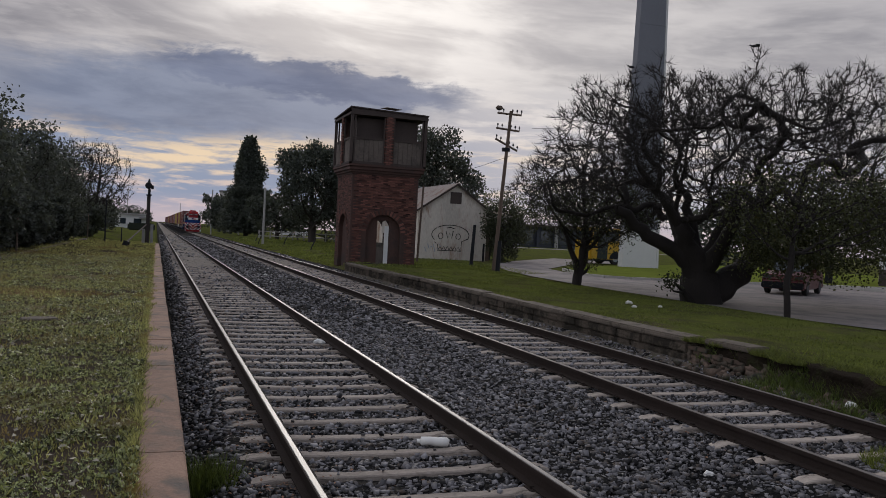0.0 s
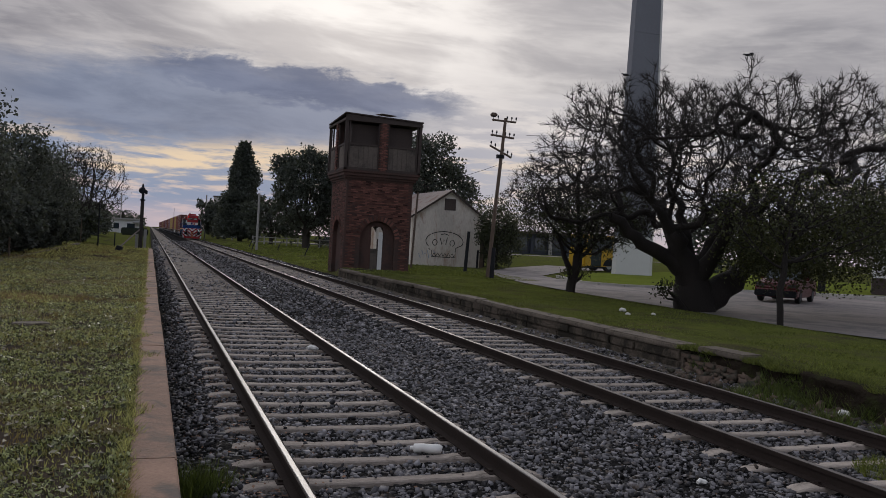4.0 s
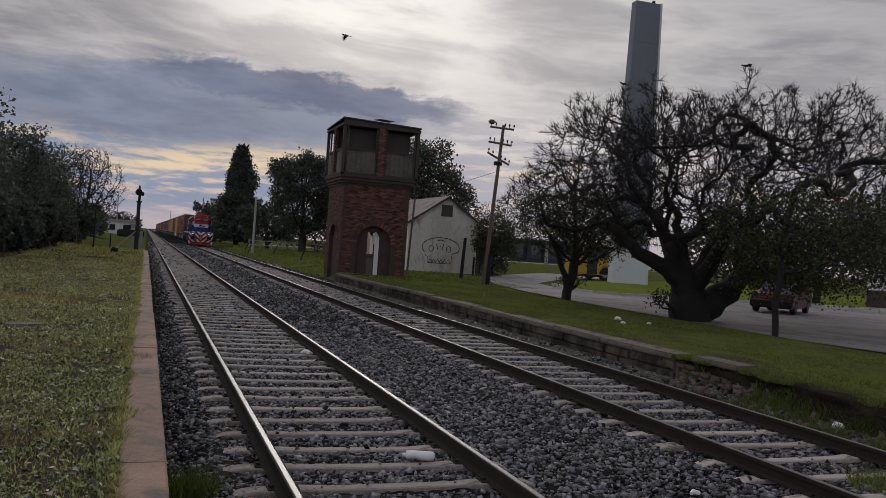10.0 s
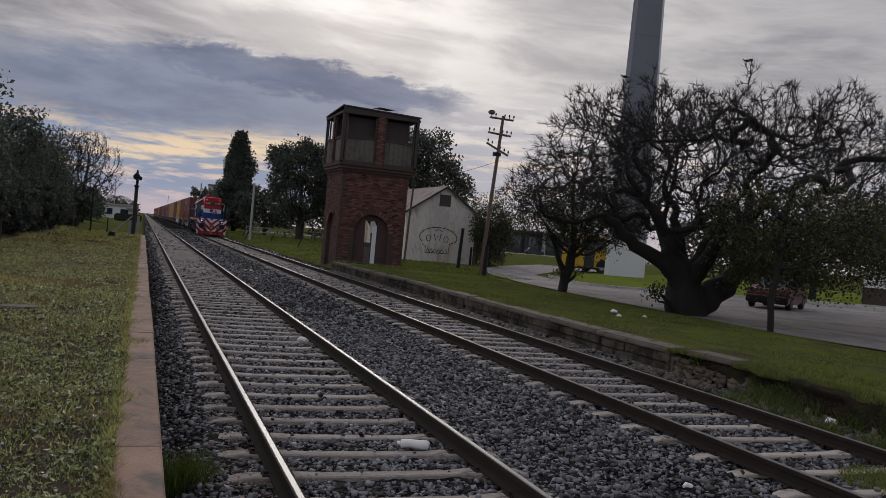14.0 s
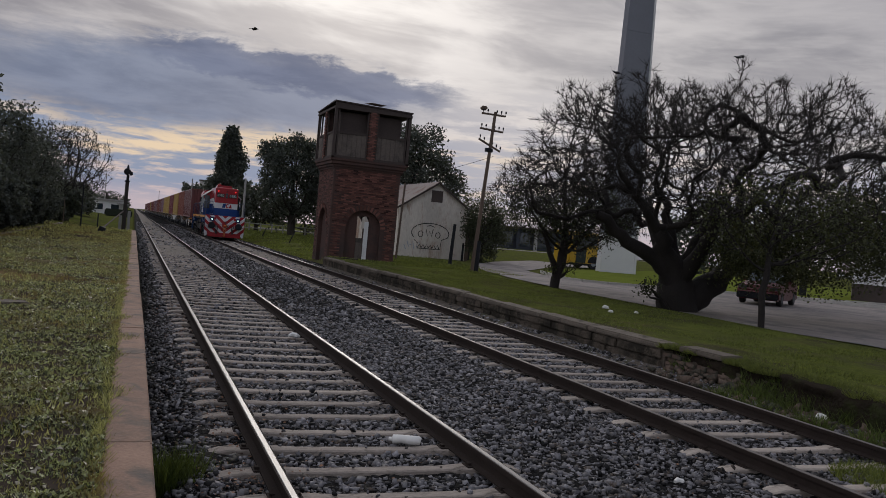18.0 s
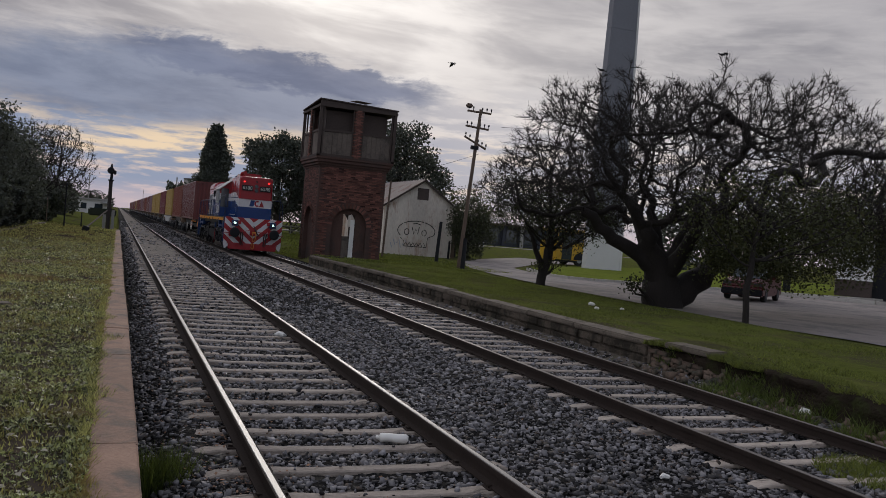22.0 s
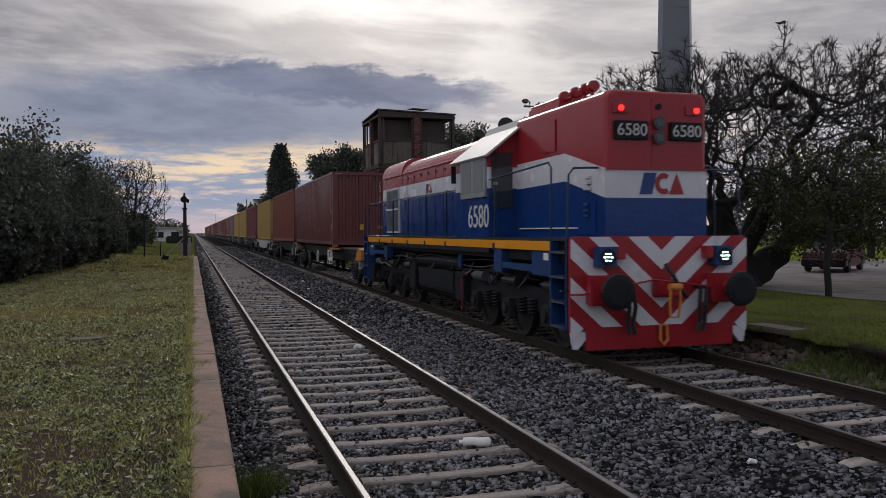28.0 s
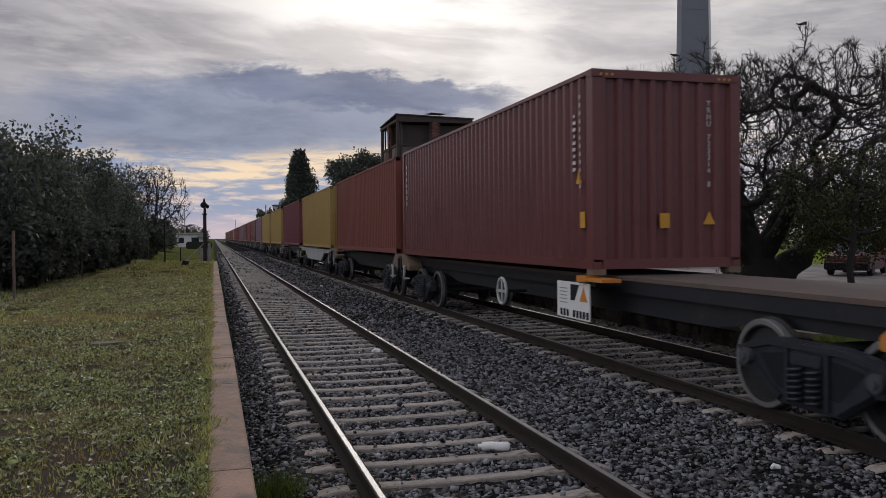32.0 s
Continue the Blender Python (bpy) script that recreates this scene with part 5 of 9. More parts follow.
            part("door_latch", Geo().box(x + s * 0.03, b - 0.1, 2.02, 0.02, 0.05, 0.09), M_BLACK, L)
            part("door_catch", Geo().box(x + s * 0.022, b - 0.12, 3.27, 0.016, 0.06, 0.07), M_BLACK, L)
            part("door_hinge", Geo().cyl((x + s * 0.025, a + 0.02, 2.4), (x + s * 0.025, a + 0.02, 2.55), 0.012, 6), M_BLUEDARK, L)
        for a, b, z0, z1, n in ((5.55, 5.95, 2.30, 3.05, 17), (6.1, 6.55, 2.05, 3.05, 22), (6.8, 7.1, 2.45, 2.98, 12), (11.45, 11.75, 2.45, 2.95, 12)):
            for k in range(n):
                z = z0 + (z1 - z0) * (k + 0.5) / n
                hh = (z1 - z0) / n * 0.62
                wv = Geo()
                wv.v = [(x + s * dx, yy, z + dz) for yy in (a, b) for dx, dz in ((0.01, hh / 2), (0.055, -hh / 2), (0.01, -hh / 2))]
                wv.f = [(0, 1, 2), (5, 4, 3), (0, 3, 4, 1), (1, 4, 5, 2), (2, 5, 3, 0)]
                part("louvre", wv, M_LWHITE if z > 2.72 else M_BLUE, L)
        gr = part("radiator_grille", Geo().box(x + s * 0.02, 13.03, 2.44, 0.04, 1.54, 1.30), M_LWHITE, L, "white-framed radiator grille")
        part("grille_core", Geo().box(x + s * 0.035, 13.03, 2.44, 0.016, 1.42, 1.18), M_BLACK, gr)
        for k in range(20):
            part("slat", Geo().prism([(12.345 + 0.0705 * k, 1.86), (12.385 + 0.0705 * k, 1.86), (12.385 + 0.0705 * k, 3.02), (12.345 + 0.0705 * k, 3.02)], "x", x + s * 0.043, x + s * (0.052 + 0.006 * (k % 3))), M_SLAT, gr)
        part("grille_bar", Geo().box(x + s * 0.062, 13.03, 2.47, 0.016, 1.44, 0.05), M_LWHITE, gr)
        for z in (1.83, 3.05):
            for k in range(9):
                part("bolt", Geo().cyl((x + s * 0.04, 12.38 + 0.162 * k, z), (x + s * 0.048, 12.38 + 0.162 * k, z), 0.011, 6), M_GRILLE, gr)
        logo_shapes(L, (x + s * 0.022, 9.2, 2.90), 0.55, "x-" if s < 0 else "x+")
        part("hood_grab_rail", Geo().tube([(x + s * 0.05, 5.5, 3.42), (x + s * 0.06, 14.3, 3.42)], 0.016, 6), M_RED, L)
    # underframe
    part("centre_girder", Geo().span(-0.7, 0.7, 0.3, 14.3, 0.9, 1.36), M_BLACK, L)
    part("underframe", Geo().span(-1.30, 1.30, 0.08, 14.58, 1.36, 1.68), M_BLACK, L, "black underframe")
    part("walkway", Geo().span(-1.42, 1.42, 0.06, 14.58, 1.68, 1.72), M_DARKSTEEL, L)
    for s in (-1, 1):
        part("yellow_sill", Geo().span(s * 1.40, s * 1.425, 0.71, 13.93, 1.53, 1.675), M_YELLOW, L, "yellow sill stripe", bevel=0.004)
        part("sill_lower", Geo().span(s * 1.30, s * 1.41, 3.4, 13.9, 1.44, 1.53), M_BLACK, L)
        for ya, yb in ((0.16, 0.69), (13.97, 14.50)):
            # solid black plate imitates the shade seen through the open ladder
            st = part("step_shade_plate", Geo().span(s * 1.12, s * 1.16, ya, yb, 0.42, 1.68), M_BLACK, L, "black plate standing in for the open shade behind the steps")
            for e in (ya, yb):
                part("step_side", Geo().span(s * 1.14, s * 1.44, e - 0.02, e + 0.02, 0.40, 1.68), M_BLUEDARK, st)
            for k in range(4):
                part("step_tread", Geo().span(s * 1.16, s * 1.45, ya + 0.02, yb - 0.02, 0.42 + 0.36 * k, 0.455 + 0.36 * k), M_BLUEDARK, st)
                part("tread_edge", Geo().span(s * 1.45, s * 1.458, ya + 0.03, yb - 0.03, 0.42 + 0.36 * k, 0.452 + 0.36 * k), M_CAPGREY, st, "worn grey tread edge")
        part("equipment_box", Geo().span(s * 1.15, s * 1.40, 0.73, 1.49, 1.14, 1.52), M_BLUEDARK, L, "blue panel beside the front steps", bevel=0.015)
        part("blue_beam", Geo().span(s * 1.34, s * 1.40, 1.47, 2.80, 1.20, 1.30), M_BLUEDARK, L)
        part("equipment_box", Geo().span(s * 1.22, s * 1.41, 2.76, 3.16, 1.12, 1.56), M_BLUEDARK, L, bevel=0.015)
        part("rear_box", Geo().span(s * 1.15, s * 1.40, 13.16, 13.93, 1.14, 1.52), M_BLUEDARK, L, "blue panel beside the rear steps", bevel=0.015)
        part("blue_beam", Geo().span(s * 1.34, s * 1.40, 11.85, 13.18, 1.20, 1.30), M_BLUEDARK, L)
        part("equipment_box", Geo().span(s * 1.22, s * 1.41, 11.49, 11.89, 1.12, 1.56), M_BLUEDARK, L, bevel=0.015)
        part("sand_box", Geo().span(s * 1.02, s * 1.36, 13.37, 13.92, 0.34, 0.88), M_BLACK, L, "black sand box", bevel=0.02)
        part("data_plate", Geo().box(s * 1.404, 0.92, 1.44, 0.012, 0.17, 0.11), M_WHITE, L, "small white data plate")
        pl = part("data_plate", Geo().box(s * 1.404, 13.45, 1.44, 0.012, 0.24, 0.14), M_WHITE, L, "small white data plate")
        for k in range(3):
            part("plate_line", Geo().box(s * 1.412, 13.45, 1.405 + 0.032 * k, 0.004, 0.18, 0.012), M_GRILLE, pl)
        part("cable", Geo().tube([(s * 1.3, 13.0, 1.02), (s * 1.34, 12.5, 0.93), (s * 1.34, 12.0, 0.97), (s * 1.3, 11.5, 0.88)], 0.012, 5), M_GRILLE, L)
        # handrails
        for y in (3.1, 6.0, 7.6, 9.2, 10.8, 12.35):
            part("rail_post", Geo().box(s * 1.40, y, 2.10, 0.03, 0.05, 1.12).box(s * 1.432, y, 1.56, 0.02, 0.07, 0.12), M_RAILING, L)
            part("post_cap", Geo().box(s * 1.39, y, 2.665, 0.05, 0.07, 0.05), M_GRILLE, L)
        part("handrail", Geo().tube([(s * 1.39, 5.4, 2.66), (s * 1.39, 13.75, 2.65), (s * 1.39, 13.90, 2.55), (s * 1.41, 13.95, 1.9), (s * 1.42, 13.95, 0.9)], 0.017, 6), M_RAILING, L)
        part("handrail", Geo().tube([(s * 1.39, 3.4, 2.75), (s * 1.39, 0.86, 2.85), (s * 1.40, 0.74, 2.76), (s * 1.42, 0.72, 1.0), (s * 1.42, 0.64, 0.75)], 0.016, 8), M_RAILING, L)
        part("handrail", Geo().tube([(s * 0.86, 0.30, 2.74), (s * 1.30, 0.20, 2.72), (s * 1.40, 0.15, 2.62), (s * 1.44, 0.13, 1.75), (s * 1.44, 0.13, 0.95), (s * 1.55, 0.1, 0.98)], 0.016, 8), M_RAILING, L)
        part("handrail", Geo().tube([(s * 0.86, 14.46, 2.66), (s * 1.30, 14.50, 2.64), (s * 1.39, 14.50, 2.55), (s * 1.42, 14.52, 1.75), (s * 1.43, 14.52, 0.9)], 0.016, 8), M_RAILING, L)
        part("air_filter", Geo().cyl((s * 1.3, 5.35, 1.10), (s * 1.3, 5.35, 1.36), 0.05, 14), M_BLUEDARK, L, "small blue filter cylinder")
        part("hose", Geo().tube([(s * 1.3, 4.7, 1.06), (s * 1.33, 5.0, 0.98), (s * 1.33, 5.2, 0.9), (s * 1.33, 5.22, 0.25)], 0.012, 5), M_RED, L, "thin red hose")
        part("air_reservoir", Geo().cyl((s * 1.05, 5.6, 1.15), (s * 1.05, 9.2, 1.15), 0.16, 14), M_BLACK, L)
    part("fuel_tank", Geo().prism([(-1.28, 0.98), (-1.28, 0.55), (-1.0, 0.34), (1.0, 0.34), (1.28, 0.55), (1.28, 0.98)], "y", 5.9, 8.7), M_BLACK, L, "dark grimy fuel tank", bevel=0.03)
    part("battery_box", Geo().span(-1.30, 1.30, 5.15, 5.75, 0.42, 1.0), M_BLACK, L, bevel=0.02)
    part("battery_box", Geo().span(-1.30, 1.30, 8.9, 9.5, 0.42, 1.05), M_BLACK, L, bevel=0.02)
    # pipes, valves and boxes along the underframe, some grey to imitate glints
    r = random.Random(31)
    for s in (-1, 1):
        for k in range(3):
            z = 1.08 + 0.09 * k
            pts = [(s * (1.16 + 0.03 * k), 1.7 + 0.9 * i, z + r.uniform(-0.04, 0.04)) for i in range(13)]
            part("brake_pipe", Geo().tube(pts, 0.014, 5), M_CAPGREY if k == 1 else M_BLACK, L)
        for k in range(22):
            y = r.uniform(1.6, 13.2)
            part("valve_box", Geo().box(s * r.uniform(1.05, 1.2), y, r.uniform(0.8, 1.22), r.uniform(0.08, 0.16), r.uniform(0.1, 0.34), r.uniform(0.08, 0.2)), M_BLACK if k % 3 else M_CAPGREY, L, bevel=0.012)
        for k in range(8):
            y = 2.0 + 1.45 * k + r.uniform(-0.3, 0.3)
            part("air_hose", Geo().tube([(s * 1.18, y, 1.22), (s * 1.25, y + 0.15, 1.0), (s * 1.26, y + 0.4, 0.86), (s * 1.2, y + 0.6, 1.02)], 0.016, 5), M_HOSE if k % 2 else M_CAPGREY, L)
    loco_bogie(L, 2.95)
    loco_bogie(L, 11.7)
    part("rear_headstock", Geo().span(-1.42, 1.42, 14.58, 14.65, 0.95, 1.70), M_BLUEDARK, L, "blue rear headstock")
    for s in (-1, 1):
        part("rear_buffer", Geo().cyl((s * 0.98, 14.65, 1.05), (s * 0.98, 14.94, 1.05), 0.11, 12).cyl((s * 0.98, 14.92, 1.05), (s * 0.98, 14.97, 1.05), 0.22, 20), M_BLACK, L)
    return L


def wagon_bogie(wg, yc, rolled):
    """Cast two-axle truck with coil springs; black plates imitate shade in its triangular windows."""
    g = Geo()
    for s in (-1, 1):
        x = s * 1.06
        g.prism([(yc - 1.06, 0.42), (yc - 1.05, 0.64), (yc - 0.80, 0.73), (yc - 0.45, 0.79), (yc + 0.45, 0.79), (yc + 0.80, 0.73), (yc + 1.05, 0.64), (yc + 1.06, 0.42), (yc + 0.80, 0.40), (yc + 0.42, 0.15), (yc - 0.42, 0.15), (yc - 0.80, 0.40)], "x", x - 0.06, x + 0.06)
    g.box(0, yc, 0.62, 2.0, 0.34, 0.26)
    fr = part("bogie", g, M_BOGIE, wg, "dark cast-steel bogie frame", bevel=0.015)
    for s in (-1, 1):
        part("frame_rib", Geo().prism([(yc - 1.02, 0.645), (yc - 0.5, 0.765), (yc + 0.5, 0.765), (yc + 1.02, 0.645), (yc + 1.0, 0.60), (yc + 0.5, 0.71), (yc - 0.5, 0.71), (yc - 1.0, 0.60)], "x", s * 1.12, s * 1.15), M_BOGIE, fr)
        for d in (-1, 1):
            part("frame_rib", Geo().prism([(yc + d * 0.80, 0.43), (yc + d * 0.40, 0.18), (yc + d * 0.36, 0.24), (yc + d * 0.74, 0.48)], "x", s * 1.12, s * 1.15), M_BOGIE, fr)
            part("frame_window_shade", Geo().prism([(yc + d * 0.70, 0.60), (yc + d * 0.30, 0.66), (yc + d * 0.30, 0.30), (yc + d * 0.42, 0.30)], "x", s * 1.118, s * 1.124), M_BLACK, fr)
            part("spring_post", Geo().box(s * 1.13, yc + d * 0.27, 0.45, 0.04, 0.05, 0.52), M_BOGIE, fr)
        part("bolster_end", Geo().box(s * 1.13, yc, 0.62, 0.06, 0.44, 0.12), M_BOGIE, fr, bevel=0.015)
        # black plate painted as the shade behind the springs
        part("spring_recess_shade", Geo().box(s * 1.115, yc, 0.38, 0.02, 0.50, 0.36), M_BLACK, fr)
        for y in (-0.12, 0.12):
            part("coil_spring", spring_mesh(0.07, 0.34, 6, M_BOGIE), None, fr).matrix_basis = pose(s * 1.15, yc + y, 0.21)
        for y in (-0.87, 0.87):
            part("end_cap", Geo().cyl((s * 1.10, yc + y, 0.55), (s * 1.19, yc + y, 0.55), 0.085, 14).cyl((s * 1.19, yc + y, 0.55), (s * 1.215, yc + y, 0.55), 0.045, 10), M_CAPGREY, fr, "grey end cap")
    for y in (-0.87, 0.87):
        wheelset(wg, yc + y, 0.46, rolled)


def build_wagon(y0, y1, rolled, pale=False, group="container flat wagons"):
    """Container flat wagon; local y is metres behind the locomotive's front plate."""
    wg = thing("flat_wagon", (TRACK2, 12, 0), "pale grey container flat wagon" if pale else ("black container flat wagon with orange corner fittings" if y1 - y0 > 16 else "dusty black container flat wagon"), "wagon", group)
    body = M_WGREY if pale else M_WBLACK
    ln = y1 - y0
    for s in (-1, 1):
        prof = [(y0 + 0.1, 1.18), (y1 - 0.1, 1.18), (y1 - 0.1, 1.05), (y1 - 2.6, 1.05), (y1 - 4.0, 0.62), (y0 + 4.0, 0.62), (y0 + 2.6, 1.05), (y0 + 0.1, 1.05)]
        if not pale:
            prof = [(y0 + 0.1, 1.18), (y1 - 0.1, 1.18), (y1 - 0.1, 0.98), (y0 + 0.1, 0.98)]
        part("side_sill", Geo().prism(prof, "x", s * (1.14 if pale else 0.76), s * (1.22 if pale else 0.82)), body, wg)
    part("deck", Geo().span(-1.24 if pale else -0.84, 1.24 if pale else 0.84, y0 + 0.05, y1 - 0.05, 1.16, 1.215), M_WDECK if y1 - y0 > 16 else body, wg, "dusty worn wagon deck")
    part("centre_sill", Geo().prism([(y0, 1.18), (y1, 1.18), (y1, 0.84), (y1 - 3.3, 0.82), (y1 - 4.2, 0.70), (y0 + 4.2, 0.70), (y0 + 3.3, 0.82), (y0, 0.84)], "x", -0.72, 0.72), M_WBLACK, wg, "deep black centre sill")
    for y in (y0, y1 - 0.1):
        part("headstock", Geo().span(-1.25, 1.25, y, y + 0.1, 0.86, 1.18), M_WBLACK, wg)
    for y, d in ((y0 + 0.05, 1), (y1 - 0.05, -1)):
        for s in (-1, 1):
            part("corner_fitting", Geo().prism([(y, 0.90), (y, 1.24), (y + d * 0.42, 1.30), (y + d * 0.62, 1.24), (y + d * 0.95, 0.98), (y + d * 0.95, 0.86)], "x", s * 0.83, s * (1.36 if ln > 16 and d > 0 else 1.22)), M_ORANGE if ln > 16 and d > 0 else M_CASTBROWN, wg, "orange corner casting" if ln > 16 and d > 0 else "dusty brown corner casting", bevel=0.015)
            part("buffer", Geo().cyl((s * 0.98, y, 1.04), (s * 0.98, y - d * 0.16, 1.04), 0.13, 12).cyl((s * 0.98, y - d * 0.14, 1.04), (s * 0.98, y - d * 0.18, 1.04), 0.22, 16), M_DARKSTEEL, wg)
            part("brake_bracket", Geo().prism([(y + d * 0.55, 1.0), (y + d * 0.70, 1.0), (y + d * 0.62, 0.66), (y + d * 0.56, 0.58)], "x", s * 1.26, s * 1.30).box(s * 1.24, y + d * 0.72, 0.64, 0.10, 0.34, 0.035), M_WGREY, wg, "pale brake bracket")
    for y in ((C1 + 0.1, C1 + 12.09) if ln > 16 else (y0 + 0.5, y1 - 1.2)):
        part("cross_bolster", Geo().box(0, y, 1.13, 2.42, 0.3, 0.12), M_WBLACK, wg)
    wagon_bogie(wg, y0 + 2.10, rolled)
    wagon_bogie(wg, y1 - 2.10, rolled)
    return wg


def corrugated(x, y0, y1, z0, z1, s, pitch, depth, top=False):
    """Trapezoid-ribbed sheet across y, at x, facing side s."""
    n = max(2, round((y1 - y0) / pitch))
    p = (y1 - y0) / n
    v, f = [], []
    ys = []
    for i in range(n):
        a = y0 + i * p
        ys += [(a, 0), (a + 0.28 * p, 0), (a + 0.42 * p, depth), (a + 0.86 * p, depth)]
    ys.append((y1, 0))
    for y, d in ys:
        v += [(x - s * d, y, z0), (x - s * d, y, z1)]
    for i in range(len(ys) - 1):
        f.append((2 * i, 2 * i + 2, 2 * i + 3, 2 * i + 1))
    return v, f


CONT = {}


def container(y0, ln, material, label, near, z=1.315, high=2.88):
    c = thing("shipping_container", (TRACK2, 12, 0), label, "container", "containers on the train")
    key = (ln, material.name, near)
    z0, z1, w = z, z + high, 1.219
    ya, yb = 0.0, ln
    if key not in CONT:
        fr = Geo()
        for x in (-1, 1):
            for y in (ya + 0.08, yb - 0.08):
                fr.box(x * (w - 0.08), y, (z0 + z1) / 2, 0.16, 0.16, high)
        for y in (ya + 0.05, yb - 0.05):
            fr.box(0, y, z1 - 0.06, 2 * w - 0.02, 0.10, 0.12).box(0, y, z0 + 0.07, 2 * w - 0.02, 0.10, 0.14)
        for x in (-1, 1):
            fr.box(x * (w - 0.04), (ya + yb) / 2, z1 - 0.03, 0.08, ln - 0.02, 0.06).box(x * (w - 0.05), (ya + yb) / 2, z0 + 0.07, 0.08, ln - 0.02, 0.14)
        fr.span(-w + 0.03, w - 0.03, ya + 0.03, yb - 0.03, z0 + 0.05, z0 + 0.12)
        parts = [("corner_frame", fr.mesh("corner_frame", material), "")]
        for s in (-1, 1):
            v, f = corrugated(s * (w - 0.012), ya + 0.15, yb - 0.15, z0 + 0.13, z1 - 0.05, s, 0.278, 0.058)
            parts.append(("side_wall", raw_mesh("side_wall", v, f, material), "ribbed steel side wall"))
        v, f = corrugated(0, -w + 0.15, w - 0.15, z0 + 0.13, z1 - 0.1, -1, 0.278, 0.058)
        v = [(a[1], ya + 0.02 + abs(a[0]), a[2]) for a in v]
        parts.append(("front_wall", raw_mesh("front_wall", v, f, material), "ribbed front wall"))
        parts.append(("rear_wall", Geo().span(-w + 0.1, w - 0.1, yb - 0.06, yb - 0.03, z0 + 0.1, z1 - 0.08).mesh("rear_wall", material), ""))
        parts.append(("roof", Geo().span(-w + 0.05, w - 0.05, ya + 0.05, yb - 0.05, z1 - 0.05, z1 - 0.02).mesh("roof", material), ""))
        CONT[key] = parts
    for name, me, lab in CONT[key]:
        part(name, me, None, c, lab)
    for x in (-1, 1):
        for y in (ya + 0.1, yb - 0.1):
            key2 = ("foot", x, y)
            if key2 not in CONT:
                CONT[key2] = Geo().box(x * (w - 0.1), y, z0 - 0.04, 0.2, 0.22, 0.085).mesh("twistlock_foot", M_CASTBROWN)
            part("twistlock_foot", CONT[key2], None, c, "small twistlock foot")
    if near:
        for x in (-1, 1):
            for y in (ya + 0.09, yb - 0.09):
                for zz in (z0 + 0.06, z1 - 0.055):
                    part("corner_casting", Geo().box(x * (w - 0.075), y, zz, 0.162, 0.182, 0.122), material, c, bevel=0.012)
        # code down the end wall, unreadable ones as plain bars
        for k, ch in enumerate("TRHU 723314 8"):
            if ch != " ":
                part("code_letter", text_mesh(ch, 0.115, M_MARKW, 0.002), None, c, "white code letter").matrix_basis = pose(0.68, ya - 0.003, z1 - 0.44 - 0.100 * k)
        for k in range(12):
            part("code_bar", Geo().box(-w - 0.001, ya + 0.42, z1 - 0.34 - 0.12 * k, 0.006, 0.035, 0.06), M_MARKW, c)
            if k < 9:
                part("code_bar", Geo().box(-w - 0.001, ya + 0.62, z1 - 0.60 - 0.10 * k, 0.006, 0.10 if k % 3 else 0.05, 0.05), M_MARKW, c)
        for k in range(7):
            part("code_bar", Geo().box(-w - 0.001, yb - 0.5, z1 - 0.45 - 0.17 * k, 0.006, 0.07, 0.10), M_MARKW, c)
        part("height_sticker", Geo().box(-0.06, ya - 0.001, z0 + 0.70, 0.16, 0.006, 0.22), M_MARKY, c, "yellow sticker")
        part("height_sticker", Geo().box(-w - 0.001, ya + 0.34, z0 + 0.72, 0.006, 0.16, 0.24), M_MARKY, c, "yellow sticker")
        part("warning_triangle", Geo().prism([(0.58, z0 + 0.64), (0.79, z0 + 0.64), (0.685, z0 + 0.84)], "y", ya - 0.004, ya + 0.002), M_MARKY, c, "yellow warning triangle")
        part("warning_triangle", Geo().prism([(ya + 0.36, z1 - 1.62), (ya + 0.56, z1 - 1.62), (ya + 0.46, z1 - 1.42)], "x", -w - 0.004, -w + 0.002), M_MARKY, c, "yellow warning triangle")
        for k in range(3):
            for x0 in (-1.08, 0.86):
                part("hazard_bar", Geo().box(x0 + 0.09 * k, ya - 0.002, z1 - 0.07, 0.035, 0.006, 0.035), M_MARKY, c)
    return c


TRAIN = []
LOCO = build_loco()
TRAIN.append((LOCO, 0.0))
w1 = build_wagon(15.36, C1 + 12.5, True)
TRAIN.append((w1, 0.0))
part("data_panel", Geo().box(-1.235, C1 + 0.65, 0.83, 0.02, 1.15, 0.55), M_WHITE, w1, "white data panel")
part("panel_bracket", Geo().box(-1.03, C1 + 0.65, 1.06, 0.4, 0.9, 0.06), M_WBLACK, w1)
part("handbrake_spindle", Geo().cyl((-1.29, C1 + 3.7, 0.78), (-0.8, C1 + 3.7, 0.78), 0.03, 8), M_WBLACK, w1)
for k in range(9):
    if k != 5:
        part("code_bar", Geo().box(-1.247, C1 + 0.14 + 0.115 * k, 0.63, 0.006, 0.075, 0.105), M_BLACK, w1)
for k in range(5):
    part("code_bar", Geo().box(-1.247, C1 + 0.98, 0.78 + 0.055 * k, 0.006, 0.26, 0.014), M_GREYCONC, w1)
part("logo_patch", Geo().prism([(C1 + 0.72, 0.83), (C1 + 0.58, 0.83), (C1 + 0.42, 1.07), (C1 + 0.72, 1.07)], "x", -1.250, -1.244), M_BLACK, w1, "dark blue-black logo block")
part("logo_patch", Geo().prism([(C1 + 0.40, 0.83), (C1 + 0.14, 0.83), (C1 + 0.27, 1.05)], "x", -1.250, -1.244), M_ORANGE, w1, "orange-red logo wedge")
